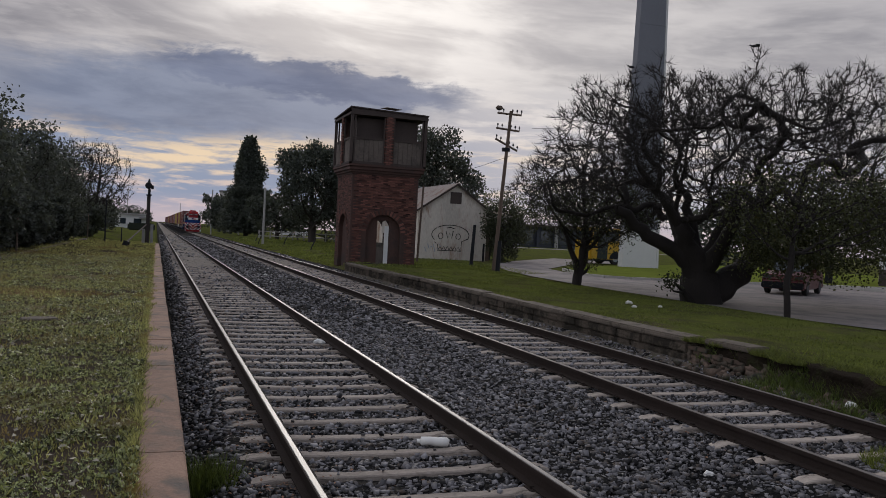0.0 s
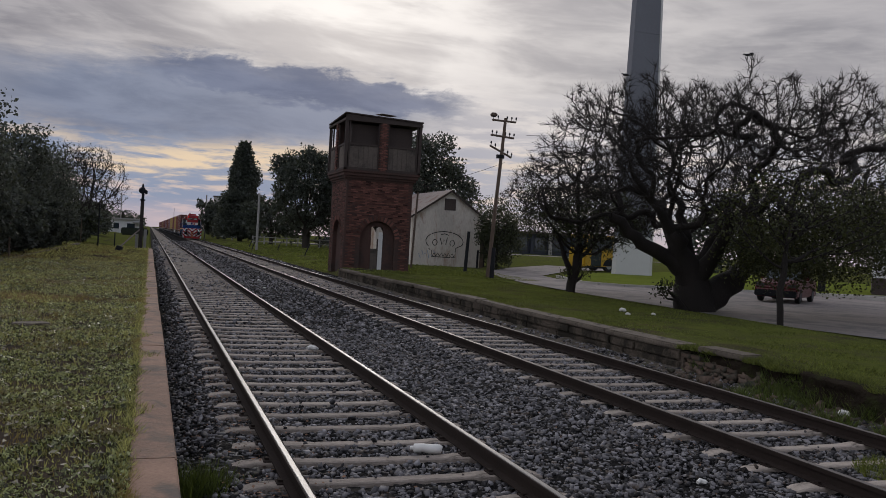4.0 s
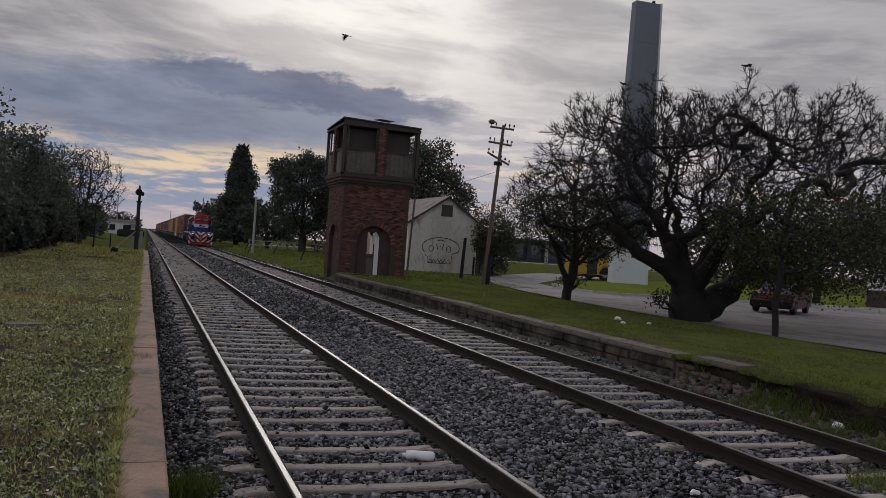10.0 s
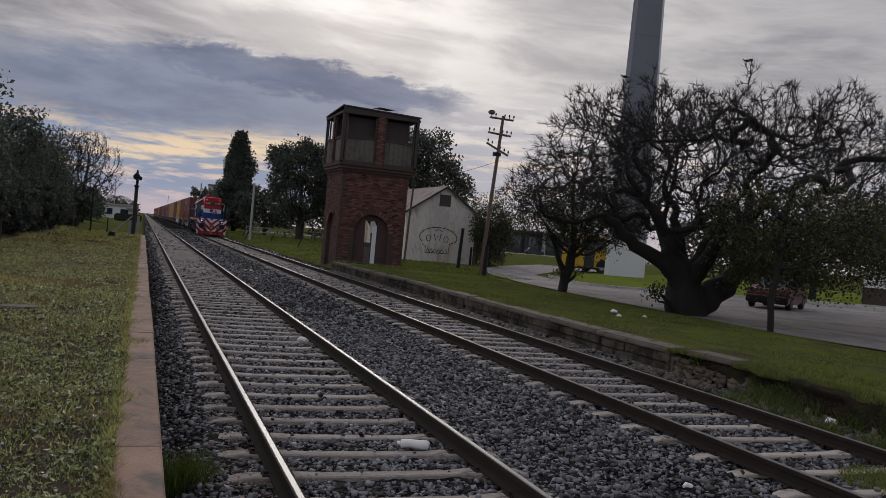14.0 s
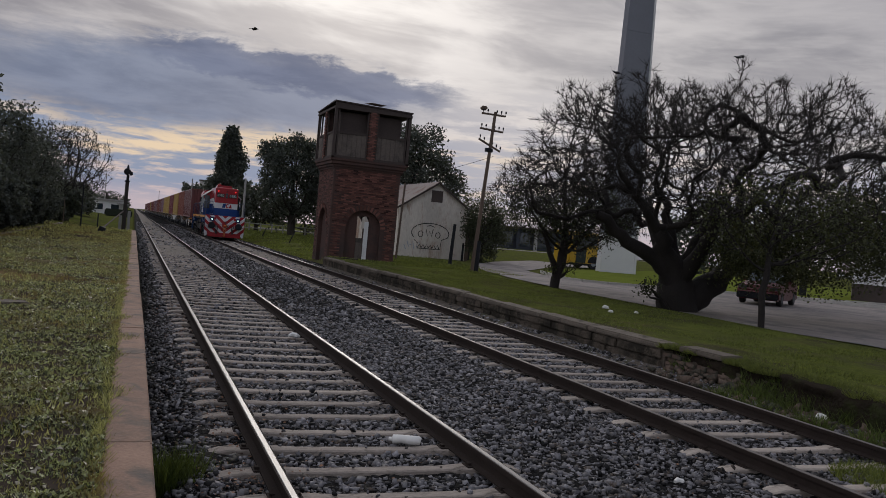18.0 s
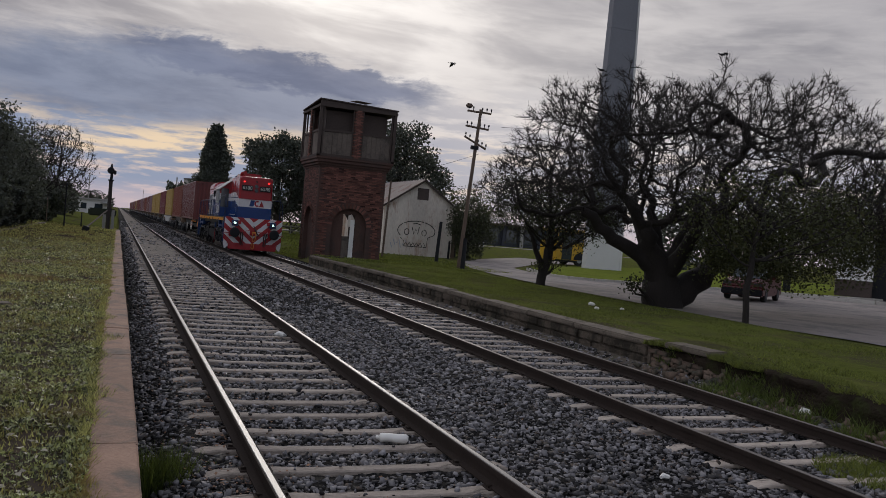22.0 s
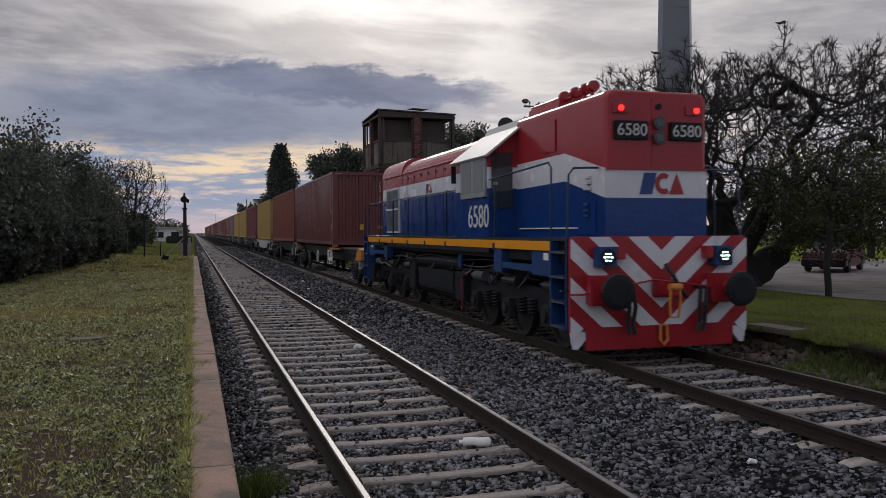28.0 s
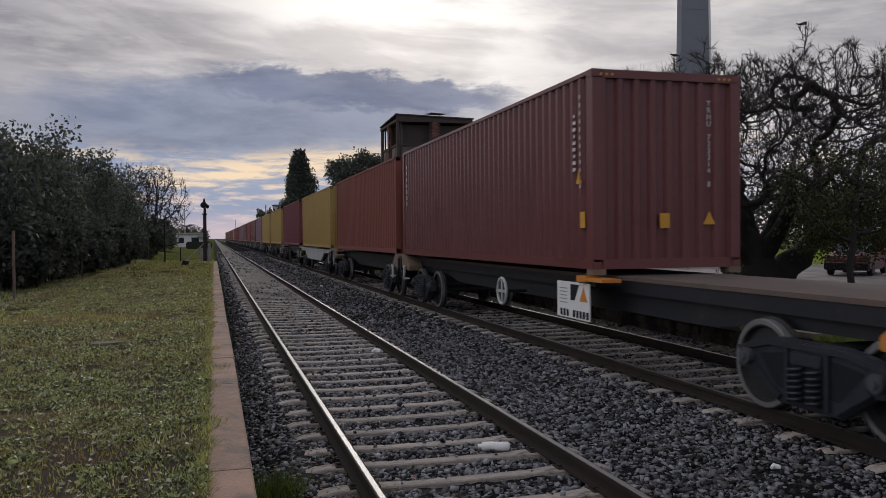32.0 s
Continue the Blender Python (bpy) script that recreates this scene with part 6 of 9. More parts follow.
part("handbrake_wheel", Geo().tube([(-1.28, C1 + 3.7 + 0.24 * math.cos(a * math.pi / 8), 0.78 + 0.24 * math.sin(a * math.pi / 8)) for a in range(17)], 0.03, 8).box(-1.28, C1 + 3.7, 0.78, 0.03, 0.46, 0.05).box(-1.28, C1 + 3.7, 0.78, 0.03, 0.05, 0.46), M_WGREY, w1, "pale handbrake wheel")
part("twistlock_bar", Geo().box(-1.16, C1 - 0.1, 1.17, 0.3, 0.7, 0.05).box(-1.20, C1 + 0.25, 1.17, 0.2, 0.3, 0.09), M_ORANGE, w1, "orange and pale twistlock bar")
c1 = container(C1, 12.192, M_RUSTBRN, "oxide-red ribbed forty-foot shipping container on a flat wagon", True)
TRAIN.append((c1, C1))
y = C1 + 12.8
plan = [("o", 0), ("y", 1), ("d", 0), ("y", 0), ("y", 0), ("p", 0), ("r", 0), ("o", 0), ("r", 0), ("p", 0), ("r", 0), ("d", 0), ("o", 0), ("r", 0), ("y", 0), ("d", 0), ("r", 0), ("o", 0), ("p", 0), ("r", 0), ("r", 0), ("d", 0), ("r", 0), ("o", 0), ("r", 0)]
kinds = {"o": (M_RUSTORG, "orange-red ribbed shipping container on a flat wagon"), "y": (M_CYEL, "ochre-yellow shipping container on a flat wagon"), "d": (M_CDRED, "dark red shipping container on a flat wagon"), "p": (M_CPURP, "purple-grey shipping container on a flat wagon"), "r": (M_RUSTBRN, "oxide-red shipping container on a flat wagon")}
for i, (k, pale) in enumerate(plan):
    m, lab = kinds[k]
    TRAIN.append((build_wagon(y - 0.05, y + PITCH - 0.45, i < 2, bool(pale)), 0.0))
    TRAIN.append((container(y + 0.35, 12.192, m, lab, False), y + 0.35))
    y += PITCH


def train_y(t):
    """Where the front plate stands at t seconds."""
    return 160.6 - 5.35 * t


def motions():
    """Everything that moves: the train at a steady pace, its nearer wheels turning."""
    ts = [0, 0.1, 4, 8, 12, 16, 20, 24, 28, 31.9, 32]
    for ob, off in TRAIN:
        walk(ob, [(t, pose(TRACK2, train_y(t) + off, 0)) for t in ts])
    for ax, y, r in WHEEL_ROLLERS:
        rows = []
        n = 300
        for i in range(n + 1):
            t = 32.0 * i / n
            rows.append((t, pose(0, y, r, math.degrees((train_y(0) - train_y(t)) / r), 0, 0)))
        walk(ax, rows)
    for ob, a, b, rz in FLIGHTS:
        walk(ob, [(t, pose(*(Vector(a) + (Vector(b) - Vector(a)) * (t / 32.0)), 0, 0, rz)) for t in (0, 8, 16, 24, 32)])
    for bird, s, w in WINGS:
        walk(w, [(32.0 * i / 214, pose(0, 0, 0, 0, s * (28 if i % 2 else -22), 0)) for i in range(215)])


# ---- buildings and street things ----
M_TBRICK = mat("soot_darkened_red_brick", (0.138, 0.060, 0.048), 0.9, var=0.3, scale=0.9, fine=20, bump=0.4, per_obj=0.55, island=0.45, stain=(0.075, 0.05, 0.045), stain_at=(0.5, 0.7), stain_scale=0.6)
M_TMORTAR = mat("dark_brick_wall_core", (0.088, 0.050, 0.043), 0.95, var=0.35, scale=0.8, fine=14, bump=0.6, dist=0.02, stain=(0.055, 0.042, 0.04), stain_at=(0.45, 0.68), stain_scale=0.6)
M_TPLASTER = mat("stained_boards", (0.13, 0.108, 0.095), 0.92, var=0.4, scale=1.0, fine=10, bump=0.4, stain=(0.05, 0.045, 0.042), stain_at=(0.45, 0.7), stain_scale=1.3)
M_TSTEEL = mat("rusted_steel_and_shade", (0.062, 0.047, 0.043), 0.85, var=0.35, scale=1.0, fine=12, bump=0.3)
M_SHEET = mat("weathered_whitewashed_sheet", (0.56, 0.515, 0.465), 0.85, var=0.34, scale=0.8, fine=12, bump=0.2, stain=(0.27, 0.155, 0.10), stain_at=(0.48, 0.68), stain_scale=1.1, stretch=(1, 1, 0.3))
M_ROOFZINC = mat("rusty_corrugated_roof", (0.24, 0.20, 0.185), 0.7, 0.2, var=0.3, scale=0.8, fine=12, bump=0.2, stain=(0.16, 0.085, 0.06), stain_at=(0.48, 0.66), stain_scale=0.8)
M_PAINTBLACK = mat("black_spray_paint", (0.02, 0.02, 0.02), 0.8, var=0.2, bump=0)
M_PAINTBLUE = mat("faded_blue_spray_paint", (0.30, 0.34, 0.40), 0.85, var=0.3, scale=4, bump=0)
M_PYLON = mat("grey_pylon_panel", (0.175, 0.183, 0.215), 0.55, var=0.12, scale=0.4, fine=6, bump=0.05)
M_PYLONW = mat("white_pylon_edge", (0.62, 0.62, 0.63), 0.5, var=0.06, bump=0.03)
M_BUSY = mat("bus_yellow_paint", (0.50, 0.31, 0.025), 0.4, var=0.1, scale=1, bump=0.03)
# red paint darkened to stand in for the tree's shade
M_CARRED = mat("shade_darkened_red_car_paint", (0.085, 0.006, 0.008), 0.35, var=0.1, scale=1, bump=0.0)
M_CARWHITE = mat("white_car_paint", (0.65, 0.65, 0.66), 0.3, var=0.05, bump=0.0)
M_CARGLASS = glass("car_window_glass", (0.03, 0.04, 0.05), 0.05)
M_TYRE = mat("tyre_rubber", (0.02, 0.02, 0.02), 0.8, var=0.2, bump=0.1)
M_TAIL = mat("red_tail_lamp", (0.4, 0.02, 0.015), 0.3, var=0.1, bump=0)
M_HOUSE = mat("pale_house_render", (0.68, 0.68, 0.68), 0.85, var=0.12, scale=0.6, fine=8, bump=0.1)
M_DARKGREENH = mat("dark_hedge", (0.02, 0.026, 0.016), 0.9, var=0.4, scale=1.0, fine=10, bump=0.5)
M_BLUEGLAZ = mat("blue_grey_cladding", (0.035, 0.04, 0.055), 0.5, var=0.2, scale=0.8, fine=10, bump=0.05)


def build_tower():
    """Brick water tower: square shaft, corbelled neck, open tank frame with a patched roof."""
    T = thing("water_tower", (8.83, 42.3, 0), "derelict red-brick water tower with a rusted boarded tank frame on top", "water tower")
    h = 1.72
    z0, z1 = -0.1, 4.62
    # shaft as four corner piers, wall over the arches
    def wall_with_arch(axis, sign, door):
        w = h
        t = 0.38
        aw, spring = 0.90, 1.75
        pts_out = [(-w, z0), (-aw, z0), (-aw, spring)]
        pts_out += [(-aw * math.cos(math.pi * k / 12), spring + aw * math.sin(math.pi * k / 12)) for k in range(1, 12)]
        pts_out += [(aw, spring), (aw, z0), (w, z0), (w, z1), (-w, z1)]
        g = Geo()
        lo, hi = (sign * w, sign * (w - t))
        if axis == "x":
            e = w - t - 0.003
            pts_out = [(min(max(a, -e), e), b) for a, b in pts_out]
        g.prism(pts_out, axis, lo, hi)
        return g

    for axis, sign in (("y", -1), ("y", 1), ("x", -1), ("x", 1)):
        part("shaft_wall", wall_with_arch(axis, sign, False), M_TMORTAR, T, "dark red brick wall with a round arch")
    # arch rings of single bricks and recessed panels
    br = Geo().box(0, 0, 0, 0.105, 0.05, 0.25).mesh("arch_brick", M_TBRICK)
    for axis, sign in (("y", -1), ("x", -1)):
        for k in range(17):
            a = math.pi * (k + 0.5) / 17
            u, z = -1.03 * math.cos(a), 1.75 + 1.03 * math.sin(a)
            b = part("arch_brick", br, None, T)
            if axis == "y":
                b.matrix_basis = pose(u, -h - 0.012, z, 0, math.degrees(a) - 90, 0)
            else:
                b.matrix_basis = pose(-h - 0.012, -u, z, 0, 0, 90) @ pose(0, 0, 0, 0, -(math.degrees(a) - 90), 0)
    part("recess_panel", Geo().span(-1.0, -0.28, -h + 0.2, -h + 0.3, z0, 2.75), M_TMORTAR, T)
    part("recess_panel", Geo().span(0.32, 1.0, -h + 0.2, -h + 0.3, z0, 2.75), M_TMORTAR, T)
    part("recess_head", Geo().span(-0.28, 0.32, -h + 0.2, -h + 0.3, 2.35, 2.75), M_TMORTAR, T)
    part("side_panel", Geo().span(-h + 0.2, -h + 0.3, -1.0, 1.0, z0, 2.75), M_TMORTAR, T)
    part("door_leaf", Geo().span(0.10, 0.32, -h + 0.16, -h + 0.2, z0, 2.1), M_HOUSE, T, "peeling white strip of the doorway")
    part("door_board", Geo().span(-0.26, 0.08, -h + 0.24, -h + 0.28, 0.1, 1.25), M_TPLASTER, T, "boarded lower doorway")
    part("arch_light", Geo().prism([(-0.05, 1.75), (0.30, 1.75), (0.30, 2.15), (0.15, 2.38), (-0.02, 2.30)], "y", -h + 0.17, -h + 0.19), M_SHEET, T, "pale patch over the door")
    # brick courses on the two visible faces
    me = Geo().box(0, 0, 0, 0.235, 0.03, 0.060).mesh("brick", M_TBRICK)
    r = random.Random(4)
    n = 0
    spots = []
    for row in range(62):
        z = z0 + 0.2 + row * 0.0735
        for col in range(-7, 8):
            u = col * 0.25 + (0.125 if row % 2 else 0)
            if abs(u) > 1.62:
                continue
            if math.hypot(u, max(z - 1.75, 0)) < 1.20 and z < 2.95:
                continue
            spots.append((u, z))
    r.shuffle(spots)
    for u, z in spots[:290]:
        b = part("brick", me, None, T)
        b.matrix_basis = pose(u, -h - r.uniform(0.0, 0.008), z)
    g = Geo()
    for u, z in spots[290:]:
        g.box(u, -h - 0.001, z, 0.235, 0.022, 0.060)
    for row in range(62):
        z = z0 + 0.2 + row * 0.0735
        for col in range(-7, 8):
            u = col * 0.25 + (0.125 if row % 2 else 0)
            if abs(u) < 1.62 and not (math.hypot(u, max(z - 1.75, 0)) < 1.20 and z < 2.95):
                g.box(-h - 0.001, u, z, 0.022, 0.235, 0.060)
    tagged(part("brickwork", g, M_TBRICK, T, "weathered brick courses"), kind="stuff")
    # corbels
    for k, (o, a, b) in enumerate(((0.05, 4.62, 4.72), (0.12, 4.72, 4.84), (0.20, 4.84, 5.0), (0.26, 5.0, 5.12))):
        part("corbel_course", Geo().box(0, 0, (a + b) / 2, 2 * (h + o), 2 * (h + o), b - a), M_TMORTAR, T, bevel=0.015)
    # tank frame
    q, t0, t1 = h + 0.26, 5.12, 7.55
    part("tank_floor", Geo().box(0, 0, 5.16, 2 * q, 2 * q, 0.08), M_TSTEEL, T)
    rr = random.Random(14)
    pier_brick = Geo().box(0, 0, 0, 0.21, 0.10, 0.062).mesh("pier_brick", M_TBRICK)
    for x, y in ((-1, -1), (1, -1), (1, 1), (-1, 1)):
        part("tank_post", Geo().box(x * (q - 0.07), y * (q - 0.07), (t0 + t1) / 2, 0.14, 0.14, t1 - t0), M_TSTEEL, T)
    for x, y in ((0, -1), (-1, 0), (1, 0), (0, 1)):
        part("tank_pier", Geo().box(x * (q - 0.16), y * (q - 0.16), (t0 + t1) / 2, 0.34, 0.34, t1 - t0), M_TMORTAR, T, "brick pier between the tank boards")
        if y < 0 or x < 0:
            for k in range(31):
                for h2 in ((-0.115, 0.115) if k % 2 else (0.0,)):
                    pb = part("pier_brick", pier_brick, None, T)
                    o = q - 0.028 + rr.uniform(-0.006, 0.006)
                    pb.matrix_basis = pose(h2, -o, t0 + 0.08 + 0.077 * k) if y < 0 else pose(-o, h2, t0 + 0.08 + 0.077 * k, 0, 0, 90)
    # boarded lower panels in frames, dark and open above
    for s in (-1, 1):
        for lo, hi in ((-q + 0.16, -0.19), (0.19, q - 0.16)):
            for along_y in (False, True):
                def bar(a0, a1, d0, d1, za, zb):
                    return Geo().span(s * d0, s * d1, a0, a1, za, zb) if along_y else Geo().span(a0, a1, s * d0, s * d1, za, zb)
                n = 6
                wd = (hi - lo - 0.16) / n
                for k in range(n):
                    a0 = lo + 0.08 + k * wd
                    part("tank_board", bar(a0 + 0.006, a0 + wd - 0.006, q - 0.10 + rr.uniform(-0.012, 0.012), q - 0.14, t0 + 0.10 + rr.uniform(0, 0.03), t0 + 1.24 + rr.uniform(-0.06, 0.04)), M_TPLASTER, T, "stained upright board")
                part("panel_rail", bar(lo, hi, q - 0.06, q - 0.12, t0 + 1.24, t0 + 1.34), M_TSTEEL, T)
                part("panel_rail", bar(lo, hi, q - 0.06, q - 0.12, t0 + 0.04, t0 + 0.13), M_TSTEEL, T)
                for a0 in (lo + 0.03, hi - 0.09):
                    part("panel_stile", bar(a0, a0 + 0.07, q - 0.05, q - 0.12, t0 + 0.04, t1), M_TSTEEL, T)
    for k in range(5):
        part("roof_tatter", Geo().box(-1.0 + 0.62 * k + rr.uniform(-0.2, 0.2), -q + 0.15, t1 + 0.33 - 0.03 * k, 0.3, 0.2, 0.03, yaw=rr.uniform(-0.6, 0.6)), M_ROOFZINC, T, "bent roof sheet end")
    part("inner_tank", Geo().box(0, 0, 6.3, 2 * q - 0.8, 2 * q - 0.8, 2.3), M_TSTEEL, T, "dark rusted inner tank")
    part("top_beam", Geo().box(0, 0, t1 + 0.05, 2 * q + 0.06, 2 * q + 0.06, 0.12), M_TSTEEL, T)
    e = q + 0.05
    cs = [(-e, -e, t1 + 0.32), (e, -e, t1 + 0.20), (e, e, t1 + 0.10), (-e, e, t1 + 0.16)]
    rg = Geo()
    rg.v = [(x, y, z) for x, y, z in cs] + [(x, y, z + 0.06) for x, y, z in cs]
    rg.f = [(0, 3, 2, 1), (4, 5, 6, 7)] + [(i, (i + 1) % 4, 4 + (i + 1) % 4, 4 + i) for i in range(4)]
    part("tank_roof", rg, M_TSTEEL, T, "sagging dark roof sheets")
    part("gable_fill", Geo().prism([(-q, t1 + 0.1), (q, t1 + 0.1), (q, t1 + 0.20), (-q, t1 + 0.30)], "y", -q, -q + 0.05), M_TSTEEL, T)
    part("loose_sheet", Geo().box(0.1, -e + 0.3, t1 + 0.45, 0.9, 0.6, 0.02, yaw=0.3), M_ROOFZINC, T)


def build_shed():
    S = thing("goods_shed", (0, 0, 0), "whitewashed sheet-metal goods shed with a rusty gable roof", "shed")
    y0, y1, xa, xb = 57.0, 72.0, 15.85, 21.45
    ze, zr = 3.65, 5.55
    xm = 18.65
    gable = [(xa, 0.0), (xb, 0.0), (xb, ze), (xm, zr), (xa, ze)]
    part("gable_wall", Geo().prism(gable, "y", y0, y0 + 0.18), M_SHEET, S, "stained whitewashed gable wall")
    part("rear_wall", Geo().prism(gable, "y", y1 - 0.18, y1), M_SHEET, S)
    part("side_wall", Geo().span(xa, xa + 0.16, y0 + 0.18, y1 - 0.18, 0, ze), M_SHEET, S)
    part("side_wall", Geo().span(xb - 0.16, xb, y0 + 0.18, y1 - 0.18, 0, ze), M_SHEET, S)
    for s, xe in ((-1, xa - 0.25), (1, xb + 0.25)):
        n = 26
        v, f = [], []
        for i in range(n + 1):
            yy = y0 - 0.25 + (y1 - y0 + 0.5) * i / n
            for k in range(2):
                y = yy + (y1 - y0 + 0.5) / n * 0.5 * k
                d = 0.05 * k
                sl = (zr - ze) / (xm - xa)
                v += [(xe, y, ze - 0.25 * sl + 0.08 + d), (xm, y, zr + 0.09 + d)]
        m = len(v) // 2
        f = [(2 * i, 2 * i + 1, 2 * i + 3, 2 * i + 2) for i in range(m - 1)]
        part("roof_slope", raw_mesh("roof_slope", v, f, M_ROOFZINC), None, S, "rusty corrugated roof slope")
        part("barge_board", Geo().prism([(xe, ze - 0.25 * sl - 0.08), (xe, ze - 0.25 * sl + 0.08), (xm, zr + 0.10), (xm, zr - 0.08)], "y", y0 - 0.22, y0 - 0.16), M_TSTEEL, S, "dark barge board")
    # no hole in the wall: a dark box imitates the opening's shade
    part("gable_vent_shade", Geo().span(xm - 0.45, xm + 0.42, y0 - 0.03, y0 + 0.02, 4.15, 5.0), M_TSTEEL, S, "dark patch standing in for the shaded gable opening")
    for x in (17.3, 18.9, 20.3):
        part("sheet_seam", Geo().box(x, y0 - 0.01, 1.9, 0.05, 0.03, 3.7), M_SHEET, S)
    part("brick_corner", Geo().span(xb - 0.28, xb + 0.01, y0 - 0.02, y0 + 0.1, 0, 3.2), M_OLDBRICK, S, "exposed brick corner")
    # sprayed drawing: outline ring, two rings, strokes and a toothed bar
    def stroke(pts, r=0.03, m=M_PAINTBLACK):
        g = Geo()
        for i, (xc, zc) in enumerate(pts):
            (xa_, za), (xb_, zb) = pts[max(i - 1, 0)], pts[min(i + 1, len(pts) - 1)]
            d = math.hypot(xb_ - xa_, zb - za) or 1e-3
            nx, nz = -(zb - za) / d * r, (xb_ - xa_) / d * r
            g.v += [(xc + nx, y0 - 0.006, zc + nz), (xc - nx, y0 - 0.006, zc - nz)]
        g.f += [(2 * i, 2 * i + 2, 2 * i + 3, 2 * i + 1) for i in range(len(pts) - 1)]
        part("sprayed_line", g, m, S)

    cx, cz = 18.35, 1.85
    stroke([(cx + 1.45 * math.cos(a), cz + 0.72 * math.sin(a)) for a in [math.pi * (-0.12 + 1.3 * k / 20) for k in range(21)]])
    stroke([(cx - 1.2, cz - 0.55), (cx - 0.95, cz - 0.75), (cx - 0.95, cz - 1.15), (cx + 0.85, cz - 1.15), (cx + 0.9, cz - 0.45), (cx + 1.35, cz - 0.25)])
    for ox in (-0.75, 0.6):
        stroke([(cx + ox + 0.18 * math.cos(k * 0.63), cz - 0.1 + 0.22 * math.sin(k * 0.63)) for k in range(11)], 0.028)
    stroke([(cx - 0.35, cz + 0.25), (cx - 0.2, cz - 0.25), (cx - 0.05, cz + 0.15), (cx + 0.1, cz - 0.25), (cx + 0.2, cz + 0.3)], 0.035)
    stroke([(cx - 0.3, cz + 0.5), (cx, cz + 0.56), (cx + 0.3, cz + 0.46)], 0.03)
    for k in range(6):
        stroke([(cx - 0.9 + 0.28 * k, cz - 1.1), (cx - 0.76 + 0.28 * k, cz - 0.85), (cx - 0.62 + 0.28 * k, cz - 1.1)], 0.028)
    for k in range(6):
        stroke([(16.4 + 0.22 * k, 0.9 + 0.25 * (k % 2)), (16.55 + 0.22 * k, 0.55 + 0.2 * (k % 3))], 0.03, M_PAINTBLUE)


def post(name, at, h, r, material, label, cat, lean=(0, 0), r1=None):
    t = thing(name, at, label, cat)
    part("shaft", Geo().tube([(0, 0, -0.2), (lean[0] * 0.5, lean[1] * 0.5, h / 2), (lean[0], lean[1], h)], [r, r * 0.9, r1 or r * 0.8], 10), material, t)
    return t


def build_poles():
    # leaning telegraph pole with three crossarms
    P = thing("telegraph_pole", (15.35, 41.5, 0.1), "leaning wooden telegraph pole with three crossarms and insulators", "pole")
    top = Vector((0.54, 0, 8.6))
    part("shaft", Geo().tube([(0, 0, -0.3), top * 0.5, top], [0.115, 0.10, 0.08], 10), M_WOODPOLE, P)
    for z, tilt, w in ((7.95, 0.02, 1.5), (7.15, -0.03, 1.45), (6.35, -0.36, 1.5)):
        c = top * (z / 8.1)
        d = Vector((math.cos(tilt), 0.15, math.sin(tilt))).normalized()
        arm = part("crossarm", Geo().tube([c - d * w / 2 * 1.1, c + d * w / 2 * 0.9], 0.055, 6), M_WOODPOLE, P, "wooden crossarm")
        for k in range(6):
            if k in (2,):
                continue
            p = c + d * (-0.5 * w + w * k / 5.2)
            part("insulator", Geo().tube([p, p + Vector((0, 0, 0.14)), p + Vector((0, 0, 0.17)), p + Vector((0, 0, 0.27))], [0.015, 0.02, 0.05, 0.035], 8), M_BLACK, arm)
    n = top + Vector((-0.7, 0, 0.12))
    part("bird_nest", Geo().box(n.x, n.y, n.z, 0.34, 0.3, 0.22), M_WOODPOLE, P, "clump of twigs on the crossarm", bevel=0.06)
    part("brace_box", Geo().box(top.x * 0.80 - 0.08, 0, 6.5, 0.4, 0.2, 0.2), M_BLACK, P)
    # wires
    W = thing("overhead_wires", (0, 0, 0), "thin sagging telegraph wires", "wire")
    for a, b, sag in (((16.0, 41.5, 6.3), (9.5, 60, 4.2), 0.5), ((17.2, 41.5, 7.1), (45, 30, 9.5), 0.9), ((17.2, 41.5, 7.9), (60, 40, 14), 0.8), ((17.2, 41.5, 6.0), (48, 33, 7.6), 1.0)):
        a, b = Vector(a), Vector(b)
        pts = [a.lerp(b, k / 12) - Vector((0, 0, sag * 4 * (k / 12) * (1 - k / 12))) for k in range(13)]
        part("wire", Geo().tube(pts, 0.011, 4), M_BLACK, W)
    post("fence_post", (12.65, 46.8, 0.05), 4.6, 0.07, M_WOODPOLE, "tall thin dark timber post beside the tower", "post", (0.18, 0))
    post("fence_post", (16.8, 48.6, 0.05), 2.5, 0.12, M_BLACK, "short black timber post on the grass", "post", (0.12, 0))
    post("fence_post", (20.6, 57 - 1.0, 0.05), 1.3, 0.09, M_BLACK, "short black stump post beside the shed", "post", (0.02, 0))
    post("pole_foot", (15.2, 40.6, 0.05), 1.6, 0.13, M_BLACK, "dark timber pole stub at the foot of the telegraph pole", "post", (0.05, 0))
    nb = thing("notice_board", (13.3, 52.0, 0.0), "small white notice panel on the shed yard fence", "notice")
    part("panel", Geo().box(0, 0, 1.9, 0.55, 0.05, 0.9), M_WHITE, nb)
    part("leg", Geo().box(0, 0.05, 0.8, 0.08, 0.06, 1.9), M_TSTEEL, nb)
    for at, h, lab in (((7.9, 82, -0.05), 5.6, "tall grey concrete pole beyond the tower"), ((10.9, 140, 0), 9.0, "tall street lamp pole by the line"), ((7.1, 150, 0), 7.7, "thin lattice mast in the distance"), ((-8.0, 190, 0), 8.6, "thin pole behind the cottage"), ((8.7, 420, 0), 11.0, "thin mast far down the line")):
        post("utility_pole", at, h, 0.13, M_GREYCONC, lab, "pole")
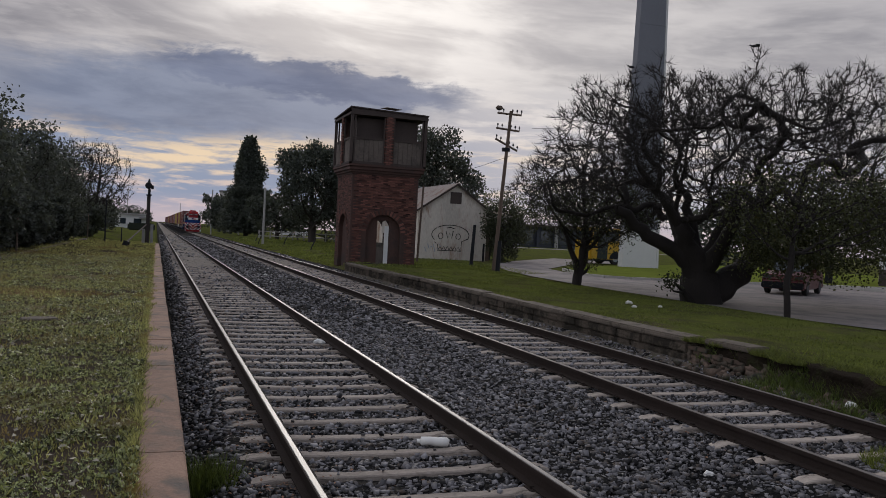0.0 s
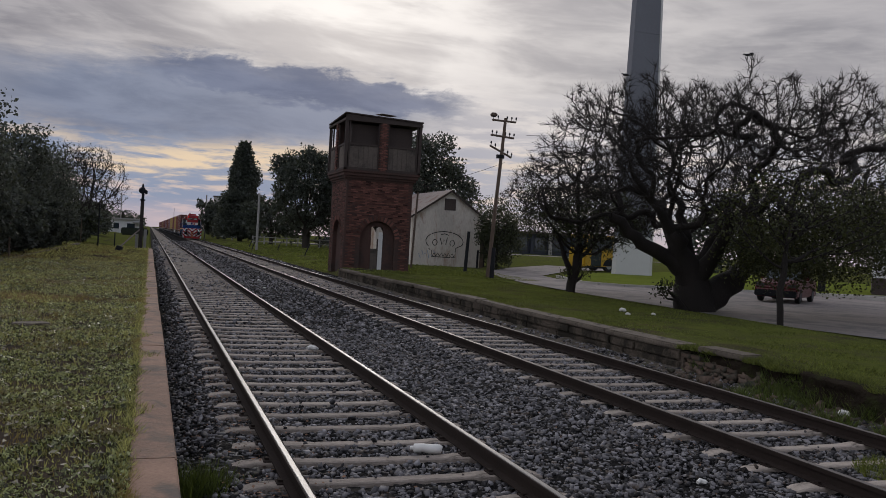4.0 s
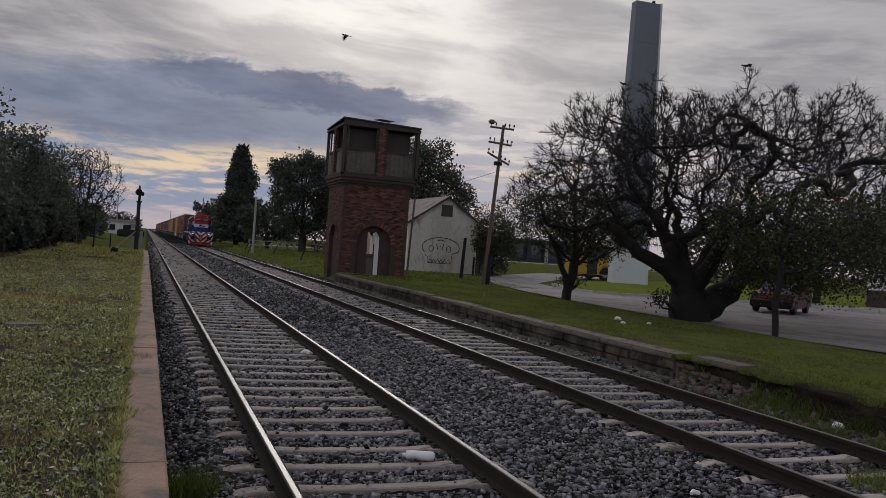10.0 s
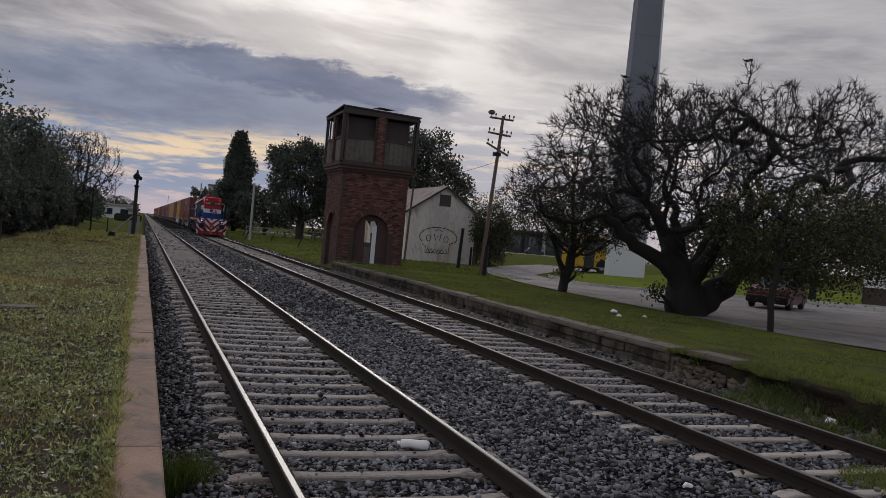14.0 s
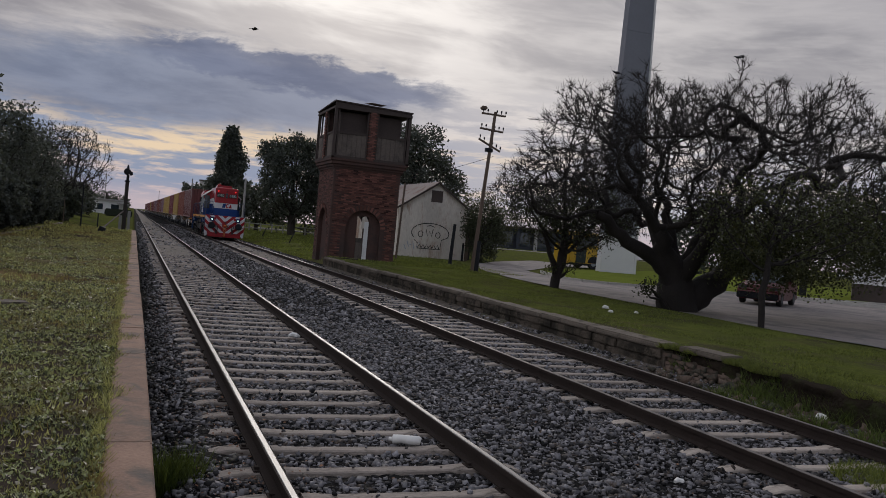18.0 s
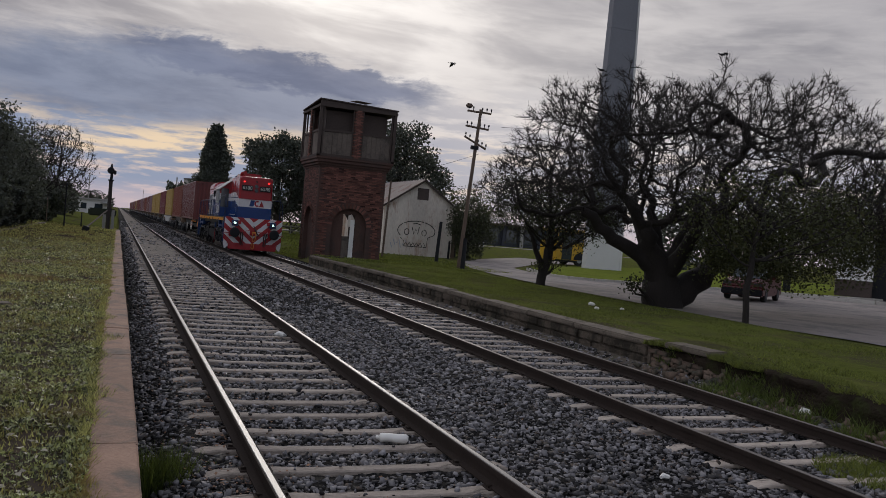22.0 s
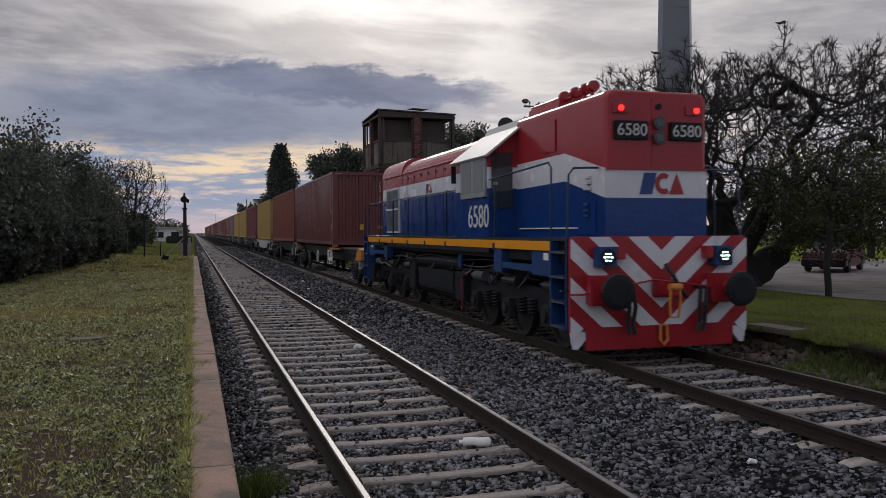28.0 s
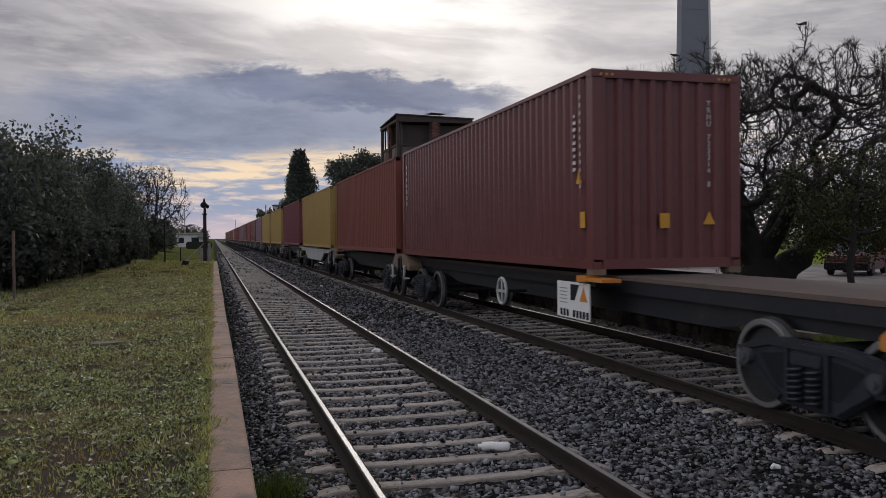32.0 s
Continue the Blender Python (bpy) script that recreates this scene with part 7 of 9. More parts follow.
    for x, y in ((9.2, 78), (10.4, 70), (8.9, 62), (7.6, 84), (8.2, 92)):
        post("leaning_stake", (x, y, -0.1), 1.1, 0.05, M_BLACK, "dark leaning fence stake in the grass", "stake", (0.5, 0.1))
    # far fence behind the grass
    F = thing("far_fence", (0, 0, 0), "low pale concrete post-and-rail fence under the far trees", "fence")
    for k in range(26):
        part("post", Geo().box(11 + k * 1.5, 112, 0.6, 0.16, 0.16, 1.3), M_GREYCONC, F)
    for z in (0.45, 1.05):
        part("rail", Geo().span(11, 49, 111.95, 112.05, z, z + 0.12), M_GREYCONC, F)


M_SIGNALBLACK = mat("tarred_dark_timber", (0.035, 0.028, 0.026), 0.8, var=0.3, scale=2, fine=20, bump=0.3)


def build_signal():
    S = thing("railway_signal", (-2.55, 60.5, 0.2), "old dark signal post with a lamp head between pale concrete stubs", "signal")
    part("mast", Geo().tube([(0, 0, -0.4), (0, 0, 3.3)], [0.14, 0.12], 12), M_SIGNALBLACK, S, "dark timber mast")
    part("collar", Geo().box(0, 0, 3.3, 0.34, 0.34, 0.10), M_BLACK, S)
    part("spindle", Geo().tube([(0, 0, 3.3), (0.02, 0, 3.75)], 0.09, 8), M_BLACK, S)
    part("lamp_head", Geo().tube([(-0.05, -0.18, 3.95), (-0.05, -0.12, 3.95), (-0.05, 0.2, 3.95)], [0.18, 0.23, 0.17], 16), M_BLACK, S, "round dark lamp head")
    part("side_lamp", Geo().box(0.2, 0, 3.85, 0.2, 0.3, 0.28), M_BLACK, S, bevel=0.04)
    part("finial", Geo().tube([(-0.02, 0, 4.15), (-0.02, 0, 4.42)], [0.1, 0.04], 8), M_BLACK, S)
    for x, h in ((0.28, 1.35), (-0.25, 1.0)):
        part("concrete_stub", Geo().box(x, 0.2, h / 2 - 0.2, 0.2, 0.22, h + 0.3), M_GREYCONC, S, "pale concrete stub")
    part("stay_rod", Geo().tube([(-0.1, -0.5, 1.25), (-1.15, -9.5, 0.1)], 0.05, 6), M_TSTEEL, S)
    post("switch_stand", (-3.6, 49.5, 0.2), 0.35, 0.22, M_BLACK, "squat dark iron switch stand in the grass", "switch stand", (0.1, 0))
    for x, y, h in ((-5.1, 58, 2.9), (-4.4, 66, 1.0)):
        post("thin_post", (x, y, 0.1), h, 0.05, M_BLACK, "thin dark post on the platform end", "post")


def build_pylon():
    P = thing("sign_pylon", (32.1, 53.2, 0), "tall grey panelled sign pylon with a white edge", "pylon", rz=-3)
    w0, w1, h = 1.5, 1.08, 21.2
    k = 7
    for i in range(k):
        a, b = i / k, (i + 1) / k
        wa, wb = w0 + (w1 - w0) * a, w0 + (w1 - w0) * b
        part("panel", Geo().prism([(-wa, h * a + 0.015), (wa - 0.16, h * a + 0.015), (wb - 0.16, h * b), (-wb, h * b)], "y", 0, 0.7), M_PYLONW if i == 0 else M_PYLON, P, "white base panel" if i == 0 else "grey cladding panel")
    part("edge_strip", Geo().prism([(w0 - 0.15, 0), (w0, 0), (w1, h + 0.05), (w1 - 0.15, h + 0.05)], "y", -0.04, 0.74), M_PYLONW, P, "white edge strip")
    part("roof_lamp", Geo().box(0.5, 0.3, h + 0.12, 0.12, 0.3, 0.25), M_BLACK, P)


def wheel_part(parent, x, y, r, w=0.2):
    t = part("wheel", Geo().tube([(x - w / 2, y, r), (x - w / 2 + 0.03, y, r), (x + w / 2 - 0.03, y, r), (x + w / 2, y, r)], [r * 0.9, r, r, r * 0.9], 20), M_TYRE, parent)
    part("rim", Geo().cyl((x - w / 2 - 0.005, y, r), (x + w / 2 + 0.005, y, r), r * 0.6, 14), M_CAPGREY, t)


def build_car(name, at, rz, paint, label):
    """Hatchback facing +y in its own space."""
    C = thing(name, at, label, "car", rz=rz)
    side = [(-2.0, 0.22), (2.0, 0.22), (2.08, 0.58), (1.95, 0.80), (0.95, 0.95), (-1.85, 1.0), (-2.05, 0.75)]
    part("body", Geo().prism(side, "x", -0.83, 0.83), paint, C, bevel=0.06)
    roof = [(0.95, 0.93), (0.30, 1.42), (-1.30, 1.45), (-1.85, 0.98)]
    part("cabin", Geo().prism(roof, "x", -0.70, 0.70), M_CARGLASS, C, "dark window glass", bevel=0.05)
    part("roof", Geo().prism([(0.32, 1.42), (0.28, 1.47), (-1.28, 1.50), (-1.34, 1.44)], "x", -0.68, 0.68), paint, C, bevel=0.02)
    for s in (-1, 1):
        for y in (0.30, -0.55, -1.5):
            part("pillar", Geo().box(s * 0.705, y, 1.18, 0.03, 0.07, 0.52), paint, C)
        for y in (1.3, -1.28):
            wheel_part(C, s * 0.74, y, 0.31)
        part("tail_lamp", Geo().box(s * 0.66, -2.03, 0.80, 0.28, 0.06, 0.18), M_TAIL, C)
        part("headlamp", Geo().box(s * 0.62, 2.0, 0.70, 0.32, 0.08, 0.14), M_CAPGREY, C)
        part("mirror", Geo().box(s * 0.9, 0.55, 1.0, 0.18, 0.08, 0.12), paint, C)
    for y in (-2.08, 2.08):
        part("bumper", Geo().box(0, y, 0.38, 1.64, 0.14, 0.26), M_BLACK, C, bevel=0.03)
    part("plate_blank", Geo().box(0, -2.16, 0.60, 0.42, 0.02, 0.12), M_WHITE, C)
    return C


def build_bus():
    B = thing("bus", (35.7, 62.5, 0.08), "yellow city bus with dark windows parked by the lawn", "bus", rz=4)
    part("body", Geo().span(-3.5, 3.5, -1.25, 1.25, 0.35, 2.05), M_BUSY, B, "yellow lower body", bevel=0.08)
    part("window_band", Geo().span(-3.45, 3.45, -1.22, 1.22, 1.95, 2.75), M_CARGLASS, B)
    part("roof", Geo().span(-3.5, 3.5, -1.25, 1.25, 2.72, 3.05), M_BUSY, B, bevel=0.1)
    part("door", Geo().span(-2.85, -1.85, -1.275, -1.2, 0.45, 2.6), M_CARGLASS, B, "dark folding door")
    for k in range(6):
        part("window_pillar", Geo().span(-3.4 + 1.33 * k, -3.28 + 1.33 * k, -1.26, 1.26, 1.95, 2.76), M_BUSY, B)
    for x in (-1.0, 2.4):
        for y in (-1.1, 1.1):
            t = part("wheel", Geo().cyl((x, y - 0.14, 0.48), (x, y + 0.14, 0.48), 0.48, 22), M_TYRE, B)
            part("rim", Geo().cyl((x, y - 0.15, 0.48), (x, y + 0.15, 0.48), 0.27, 16), M_GRILLE, t)
        part("wheel_arch", Geo().prism([(x + 0.62 * math.cos(math.pi * k / 10), 0.48 + 0.62 * math.sin(math.pi * k / 10)) for k in range(11)], "y", -1.262, 1.262), M_BLACK, B)
    part("skirt", Geo().span(-3.4, 3.4, -1.2, 1.2, 0.25, 0.5), M_BLACK, B)


def build_far():
    K = thing("roadside_kiosk", (37.7, 37.0, 0.05), "white roadside shop front over a dark plinth", "building", rz=-47)
    part("plinth", Geo().span(0, 1.95, -0.03, 5, 0, 1.10), M_TSTEEL, K, "dark plinth")
    part("wall", Geo().span(0, 1.95, 0, 5, 1.10, 3.9), M_HOUSE, K, "white wall")
    part("wall", Geo().span(4.4, 9.0, 0, 5, 0, 3.9), M_HOUSE, K, "white wall")
    # a black panel stands in for the shade inside the doorway
    part("shutter", Geo().span(1.95, 4.4, 0.5, 0.6, 0, 3.9), M_BLACK, K, "black panel standing in for the shade of the open doorway")
    part("sign_panel", Geo().box(1.45, -0.03, 2.35, 0.7, 0.04, 0.42), M_GRILLE, K, "small grey wall sign")
    part("awning", Geo().span(-0.4, 9.2, -0.9, 0.05, 3.75, 3.95), M_TSTEEL, K, "dark flat awning")
    part("column", Geo().box(-2.6, -1.0, 1.5, 0.4, 0.4, 3.0), M_BLACK, K)
    C = thing("kerb_wall", (33.0, 32.6, 0.05), "low pale concrete kerb beside the parked car", "kerb", rz=-46)
    for k in range(8):
        part("block", Geo().box(-4 + 1.3 * k, 0, 0.10, 1.26, 0.45, 0.20), M_KERB, C)
    # blue-grey pavilion beyond the lawn
    Q = thing("pavilion", (92.0, 195.0, 0.0), "blue-grey clad pavilion with pale columns beyond the road", "building", rz=-8)
    part("wall", Geo().span(-21, 21, 0, 18, 0, 5.4), M_BLUEGLAZ, Q)
    for k in range(9):
        part("column", Geo().box(-20 + 5.0 * k, -1.1, 2.7, 0.8, 0.7, 5.4), M_GREYCONC if k % 4 == 1 else M_BLUEGLAZ, Q)
        part("window", Geo().box(-17.5 + 5.0 * k, -0.02, 2.6, 2.8, 0.1, 3.6), M_CARGLASS, Q) if k < 8 else None
    part("roof", Geo().span(-22, 22, -2.2, 19, 5.4, 5.9), M_TSTEEL, Q)
    # far cottage on the other side of the line
    H = thing("cottage", (-6.6, 168, 0.0), "small white flat-roofed cottage beside the line", "house")
    part("wall", Geo().span(-4.4, 3.2, 0, 7, 0, 2.65), M_HOUSE, H, "white rendered wall")
    part("roof", Geo().span(-4.7, 3.5, -0.4, 7.3, 2.65, 2.95), M_GREYCONC, H)
    for x, wd in ((-1.4, 1.0), (1.2, 1.4)):
        wn = part("window", Geo().box(x, -0.02, 1.45, wd, 0.08, 1.1), M_CARGLASS, H)
        part("sill", Geo().box(x, -0.06, 0.85, wd + 0.2, 0.16, 0.08), M_WHITE, wn)
    part("porch", Geo().span(1.5, 3.6, -1.2, 0, 2.1, 2.3), M_GREYCONC, H)
    D = thing("hedge_fence", (-6.0, 150, 0.0), "dark hedge fence in front of the cottage", "hedge")
    part("hedge", Geo().span(-0.6, 3.8, 0, 0.8, 0, 1.25), M_DARKGREENH, D, bevel=0.2)
    # silo beyond the fir
    O = thing("storage_tank", (15.5, 205, 0), "grey cylindrical storage tank in the distance", "tank")
    part("shell", Geo().cyl((0, 0, 0), (0, 0, 9.6), 3.4, 28), M_GREYCONC, O)
    part("rim", Geo().cyl((0, 0, 9.6), (0, 0, 9.85), 3.55, 28), M_TSTEEL, O)
    # left boundary fence and kerb
    E = thing("boundary_kerb", (0, 0, 0), "low pale concrete kerb along the hedge", "kerb", kind="structure")
    for k in range(26):
        part("kerb_stone", Geo().box(-6.75 + 0.006 * k, 22 + 1.6 * k, 0.25, 0.22, 1.2 + 0.3 * (k % 2), 0.09), M_COPING, E)
    F = thing("boundary_fence", (0, 0, 0), "wire boundary fence with thin wooden posts along the hedge", "fence")
    for k in range(5):
        part("post", Geo().box(-7.0, 24 + 11.5 * k, 1.1, 0.06, 0.06, 1.9), M_WOODPOLE, F)
    for z in (0.6, 1.1, 1.6, 1.95):
        part("wire", Geo().tube([(-7.0, 20, z), (-7.0, 66, z)], 0.004, 3), M_DARKSTEEL, F)


def build_litter():
    B = thing("plastic_bottle", (0.47, 7.45, -0.11), "crumpled white plastic bottle lying on a sleeper", "bottle", rz=-20)
    part("body", Geo().tube([(-0.13, 0, 0.0), (-0.12, 0, 0.0), (-0.04, 0, 0.008), (0.03, 0, 0.0), (0.11, 0, 0.004), (0.13, 0, 0)], [0.02, 0.042, 0.038, 0.044, 0.043, 0.03], 14), M_WHITE, B, smooth=True)
    part("neck", Geo().cyl((-0.16, 0, 0), (-0.13, 0, 0), 0.018, 10), M_WHITE, B)
    R = thing("large_stone", (1.28, 9.5, -0.12), "large brown stone beside the rail", "stone")
    part("body", stones("body", 1, -0.01, 0.01, -0.01, 0.01, 0.17, lambda x, y: 0.0, M_OLDBRICK), None, R)
    r = random.Random(9)
    for at, sz, lab in (((2.62, 6.35, -0.2), 0.05, "scrap of white paper on the ballast"), ((4.9, 20.5, -0.18), 0.07, "white plastic scrap between the rails"), ((2.25, 34.0, -0.2), 0.07, "pale plastic bag on the ballast"), ((1.9, 29.6, -0.2), 0.05, "pale plastic bag on the ballast"), ((0.62, 13.8, -0.12), 0.09, "white plastic scrap beside the rail"), ((6.1, 8.2, -0.08), 0.085, "white plastic bag in the weeds"), ((10.1, 19.6, 0.19), 0.10, "white paper scrap on the grass"), ((9.5, 18.4, 0.2), 0.07, "white paper scrap on the grass"), ((10.4, 18.6, 0.2), 0.06, "white paper scrap on the grass")):
        t = thing("litter_scrap", at, lab, "litter")
        g = Geo()
        for k in range(3):
            a = r.uniform(0, 6.28)
            g.poly([(r.uniform(-1, 1) * sz, r.uniform(-1, 1) * sz, r.uniform(0.0, 0.8) * sz) for _ in range(4)])
        part("sheet", Geo().tube([(-sz, 0, sz * 0.3), (-sz * 0.3, sz * 0.3, sz * 0.5), (sz * 0.4, -sz * 0.2, sz * 0.35), (sz, sz * 0.1, sz * 0.2)], [sz * 0.3, sz * 0.5, sz * 0.45, sz * 0.2], 7), M_WHITE, t)
    v, f = leaf_scatter(5200)
    g2 = np.random.default_rng(63)
    cen = v.reshape(-1, 4, 3).mean(1)
    yy = 3.5 + 18 * g2.random(len(cen)) ** 1.6
    xx = np.where(g2.random(len(cen)) < 0.55, -1.15 + 0.28 * g2.normal(0, 1, len(cen)), g2.uniform(-1.6, 5.6, len(cen)))
    zz = np.array([bed_z(a, b) for a, b in zip(xx, yy)]) + 0.012 + 0.05 * g2.random(len(cen)) * (np.abs(xx) < 1.2)
    v = ((v.reshape(-1, 4, 3) - cen[:, None]) * 0.8 + np.stack([xx, yy, zz], -1)[:, None]).reshape(-1, 3)
    tagged(new("track_leaves", fast_mesh("track_leaves", v, f, M_BROWNLEAF)), "brown withered leaves among the stones and sleepers", "leaves", kind="stuff")
    m = fast_mesh("leaf_litter", *leaf_scatter(2600), M_DRYLEAF)
    tagged(new("leaf_litter", m), "pale dry leaves scattered over the platform grass", "leaves", kind="stuff")


def leaf_scatter(n):
    y = 3.0 + 14 * rng.random(n) ** 1.8
    x = -2.05 - (1.0 + 0.40 * y) * rng.random(n)
    z = np.array([ground_z(a, b) for a, b in zip(x, y)]) + 0.02 + 0.015 * rng.random(n)
    s = 0.010 + 0.018 * rng.random(n)
    a = rng.random(n) * 6.28
    c, d = np.cos(a) * s, np.sin(a) * s
    t = (rng.random((n, 4)) - 0.5) * 0.02
    v = np.stack([np.stack([x - c, y - d, z + t[:, 0]], -1), np.stack([x + d * 0.6, y - c * 0.6, z + t[:, 1]], -1), np.stack([x + c, y + d, z + t[:, 2]], -1), np.stack([x - d * 0.6, y + c * 0.6, z + t[:, 3]], -1)], 1).reshape(-1, 3)
    return v, np.arange(4 * n).reshape(-1, 4)


build_tower()
build_shed()
build_poles()
build_signal()
build_pylon()
build_bus()
build_car("parked_car", (24.0, 28.8, 0.08), 126, M_CARRED, "red hatchback parked on the asphalt, paint darkened for the tree's shade")
build_far()
build_litter()


# ---- things that move in the distance: passing cars and birds ----
FLIGHTS, WINGS = [], []
M_FEATHER = mat("dark_feathers", (0.02, 0.02, 0.022), 0.8, var=0.2, bump=0)
far_road = Geo().span(20, 220, 160, 171, -0.2, 0.075)
tagged(new("far_road", far_road.mesh("far_road", M_ASPHALT)), "grey through road in the distance", "road", kind="structure")
for xa, xb, paint, word in ((26.1, 289, M_CARWHITE, "white"), (37.5, 205, M_CARWHITE, "white"), (21.9, 177.6, M_CARWHITE, "white"), (14.0, 165, M_BLUEGLAZ, "dark blue")):
    c = build_car("passing_car", (xa, 165, 0.08), -90, paint, word + " car driving along the far road")
    FLIGHTS.append((c, (xa, 165, 0.08), (xb, 165, 0.08), -90))


def bird_body(b, k):
    part("body", Geo().tube([(0, -0.16 * k, 0.01), (0, -0.10 * k, 0.01), (0, 0.02 * k, 0), (0, 0.11 * k, 0.01), (0, 0.17 * k, 0.03)], [0.01 * k, 0.045 * k, 0.06 * k, 0.04 * k, 0.012 * k], 8), M_FEATHER, b, smooth=True)
    part("head", Geo().tube([(0, 0.12 * k, 0.02), (0, 0.16 * k, 0.045 * k), (0, 0.20 * k, 0.04 * k), (0, 0.25 * k, 0.03 * k)], [0.02 * k, 0.035 * k, 0.028 * k, 0.004 * k], 8), M_FEATHER, b, smooth=True)
    part("tail", Geo().prism([(-0.02 * k, -0.14 * k), (0.02 * k, -0.14 * k), (0.05 * k, -0.30 * k), (-0.05 * k, -0.30 * k)], "z", -0.004, 0.006), M_FEATHER, b)


def flying_bird(a, b, k, label):
    d = Vector(b) - Vector(a)
    rz = math.degrees(math.atan2(-d.x, d.y))
    B = thing("flying_bird", a, label, "bird", rz=rz)
    bird_body(B, k)
    for s in (-1, 1):
        w = part("wing", Geo().prism([(s * 0.03 * k, -0.09 * k), (s * 0.03 * k, 0.09 * k), (s * 0.24 * k, 0.12 * k), (s * 0.50 * k, -0.02 * k), (s * 0.26 * k, -0.06 * k)], "z", -0.004, 0.006), M_FEATHER, B)
        WINGS.append((B, s, w))
    FLIGHTS.append((B, a, b, rz))


flying_bird((96.1, 38, 11.3), (-191.9, 38, 11.3), 0.9, "small dark bird flying low over the line")
flying_bird((-66.2, 58, 14.6), (59.8, 58, 14.6), 1.2, "dark bird flying high under the clouds")


# ---- trees ----
M_BARK = mat("dark_furrowed_bark", (0.023, 0.019, 0.018), 0.92, var=0.4, scale=2.5, fine=22, bump=0.7, dist=0.03, stretch=(1.5, 1.5, 0.35))
M_BARK2 = mat("grey_brown_bark", (0.045, 0.038, 0.033), 0.92, var=0.35, scale=2.5, fine=22, bump=0.5, stretch=(1.5, 1.5, 0.35))
M_LEAFD = mat("dark_green_leaf", (0.036, 0.042, 0.022), 0.6, var=0.3, scale=0.5, fine=3, bump=0, island=0.5, thin=0.3)
M_LEAFM = mat("olive_green_leaf", (0.044, 0.050, 0.019), 0.6, var=0.3, scale=0.5, fine=3, bump=0, island=0.55, stain=(0.055, 0.044, 0.012), stain_at=(0.58, 0.7), stain_scale=1.2, thin=0.3)
# far leaf colour raised and blued in place of distance haze
M_LEAFB = mat("haze_lifted_green_leaf", (0.064, 0.074, 0.066), 0.65, var=0.3, scale=0.5, fine=3, bump=0, island=0.5, thin=0.3)
# hedge leaf colour lifted and greyed to imitate a veil of glare
M_LEAFG = mat("veil_greyed_green_leaf", (0.070, 0.080, 0.076), 0.65, var=0.3, scale=0.5, fine=3, bump=0, island=0.5, thin=0.3)


def grow(seed, start, cloud, step, reach, kill, rounds=90, up=0.06, links=None, wild=0.18):
    """Space colonisation: branches grow from the start nodes towards a cloud of points."""
    g = np.random.default_rng(seed)
    nodes = [np.array(p, float) for p in start]
    parent = list(links) if links else [-1] + list(range(len(start) - 1))
    pts = np.array(cloud, float)
    P = np.array(nodes)
    d = np.linalg.norm(pts[:, None] - P[None], axis=2)
    near, best = d.argmin(1), d.min(1)
    alive = np.ones(len(pts), bool)
    for _ in range(rounds):
        use = alive & (best < reach)
        if not use.any():
            use = alive & (best < best[alive].min() + step * 2) if alive.any() else use
            if not use.any():
                break
        idx = np.nonzero(use)[0]
        ks = near[idx]
        v = pts[idx] - np.array(nodes)[ks]
        v /= np.linalg.norm(v, axis=1, keepdims=True) + 1e-9
        uniq, inv = np.unique(ks, return_inverse=True)
        acc = np.zeros((len(uniq), 3))
        np.add.at(acc, inv, v)
        acc += np.array([0, 0, up]) + g.normal(0, wild, acc.shape)
        acc /= np.linalg.norm(acc, axis=1, keepdims=True) + 1e-9
        fresh = [(int(k), nodes[k] + d * step) for k, d in zip(uniq, acc)]
        n0 = len(nodes)
        for k, p in fresh:
            nodes.append(p)
            parent.append(k)
        F = np.array([p for _, p in fresh])
        d = np.linalg.norm(pts[:, None] - F[None], axis=2)
        m = d.min(1)
        better = m < best
        near[better] = n0 + d.argmin(1)[better]
        best = np.minimum(best, m)
        alive &= best > kill
    return np.array(nodes), parent


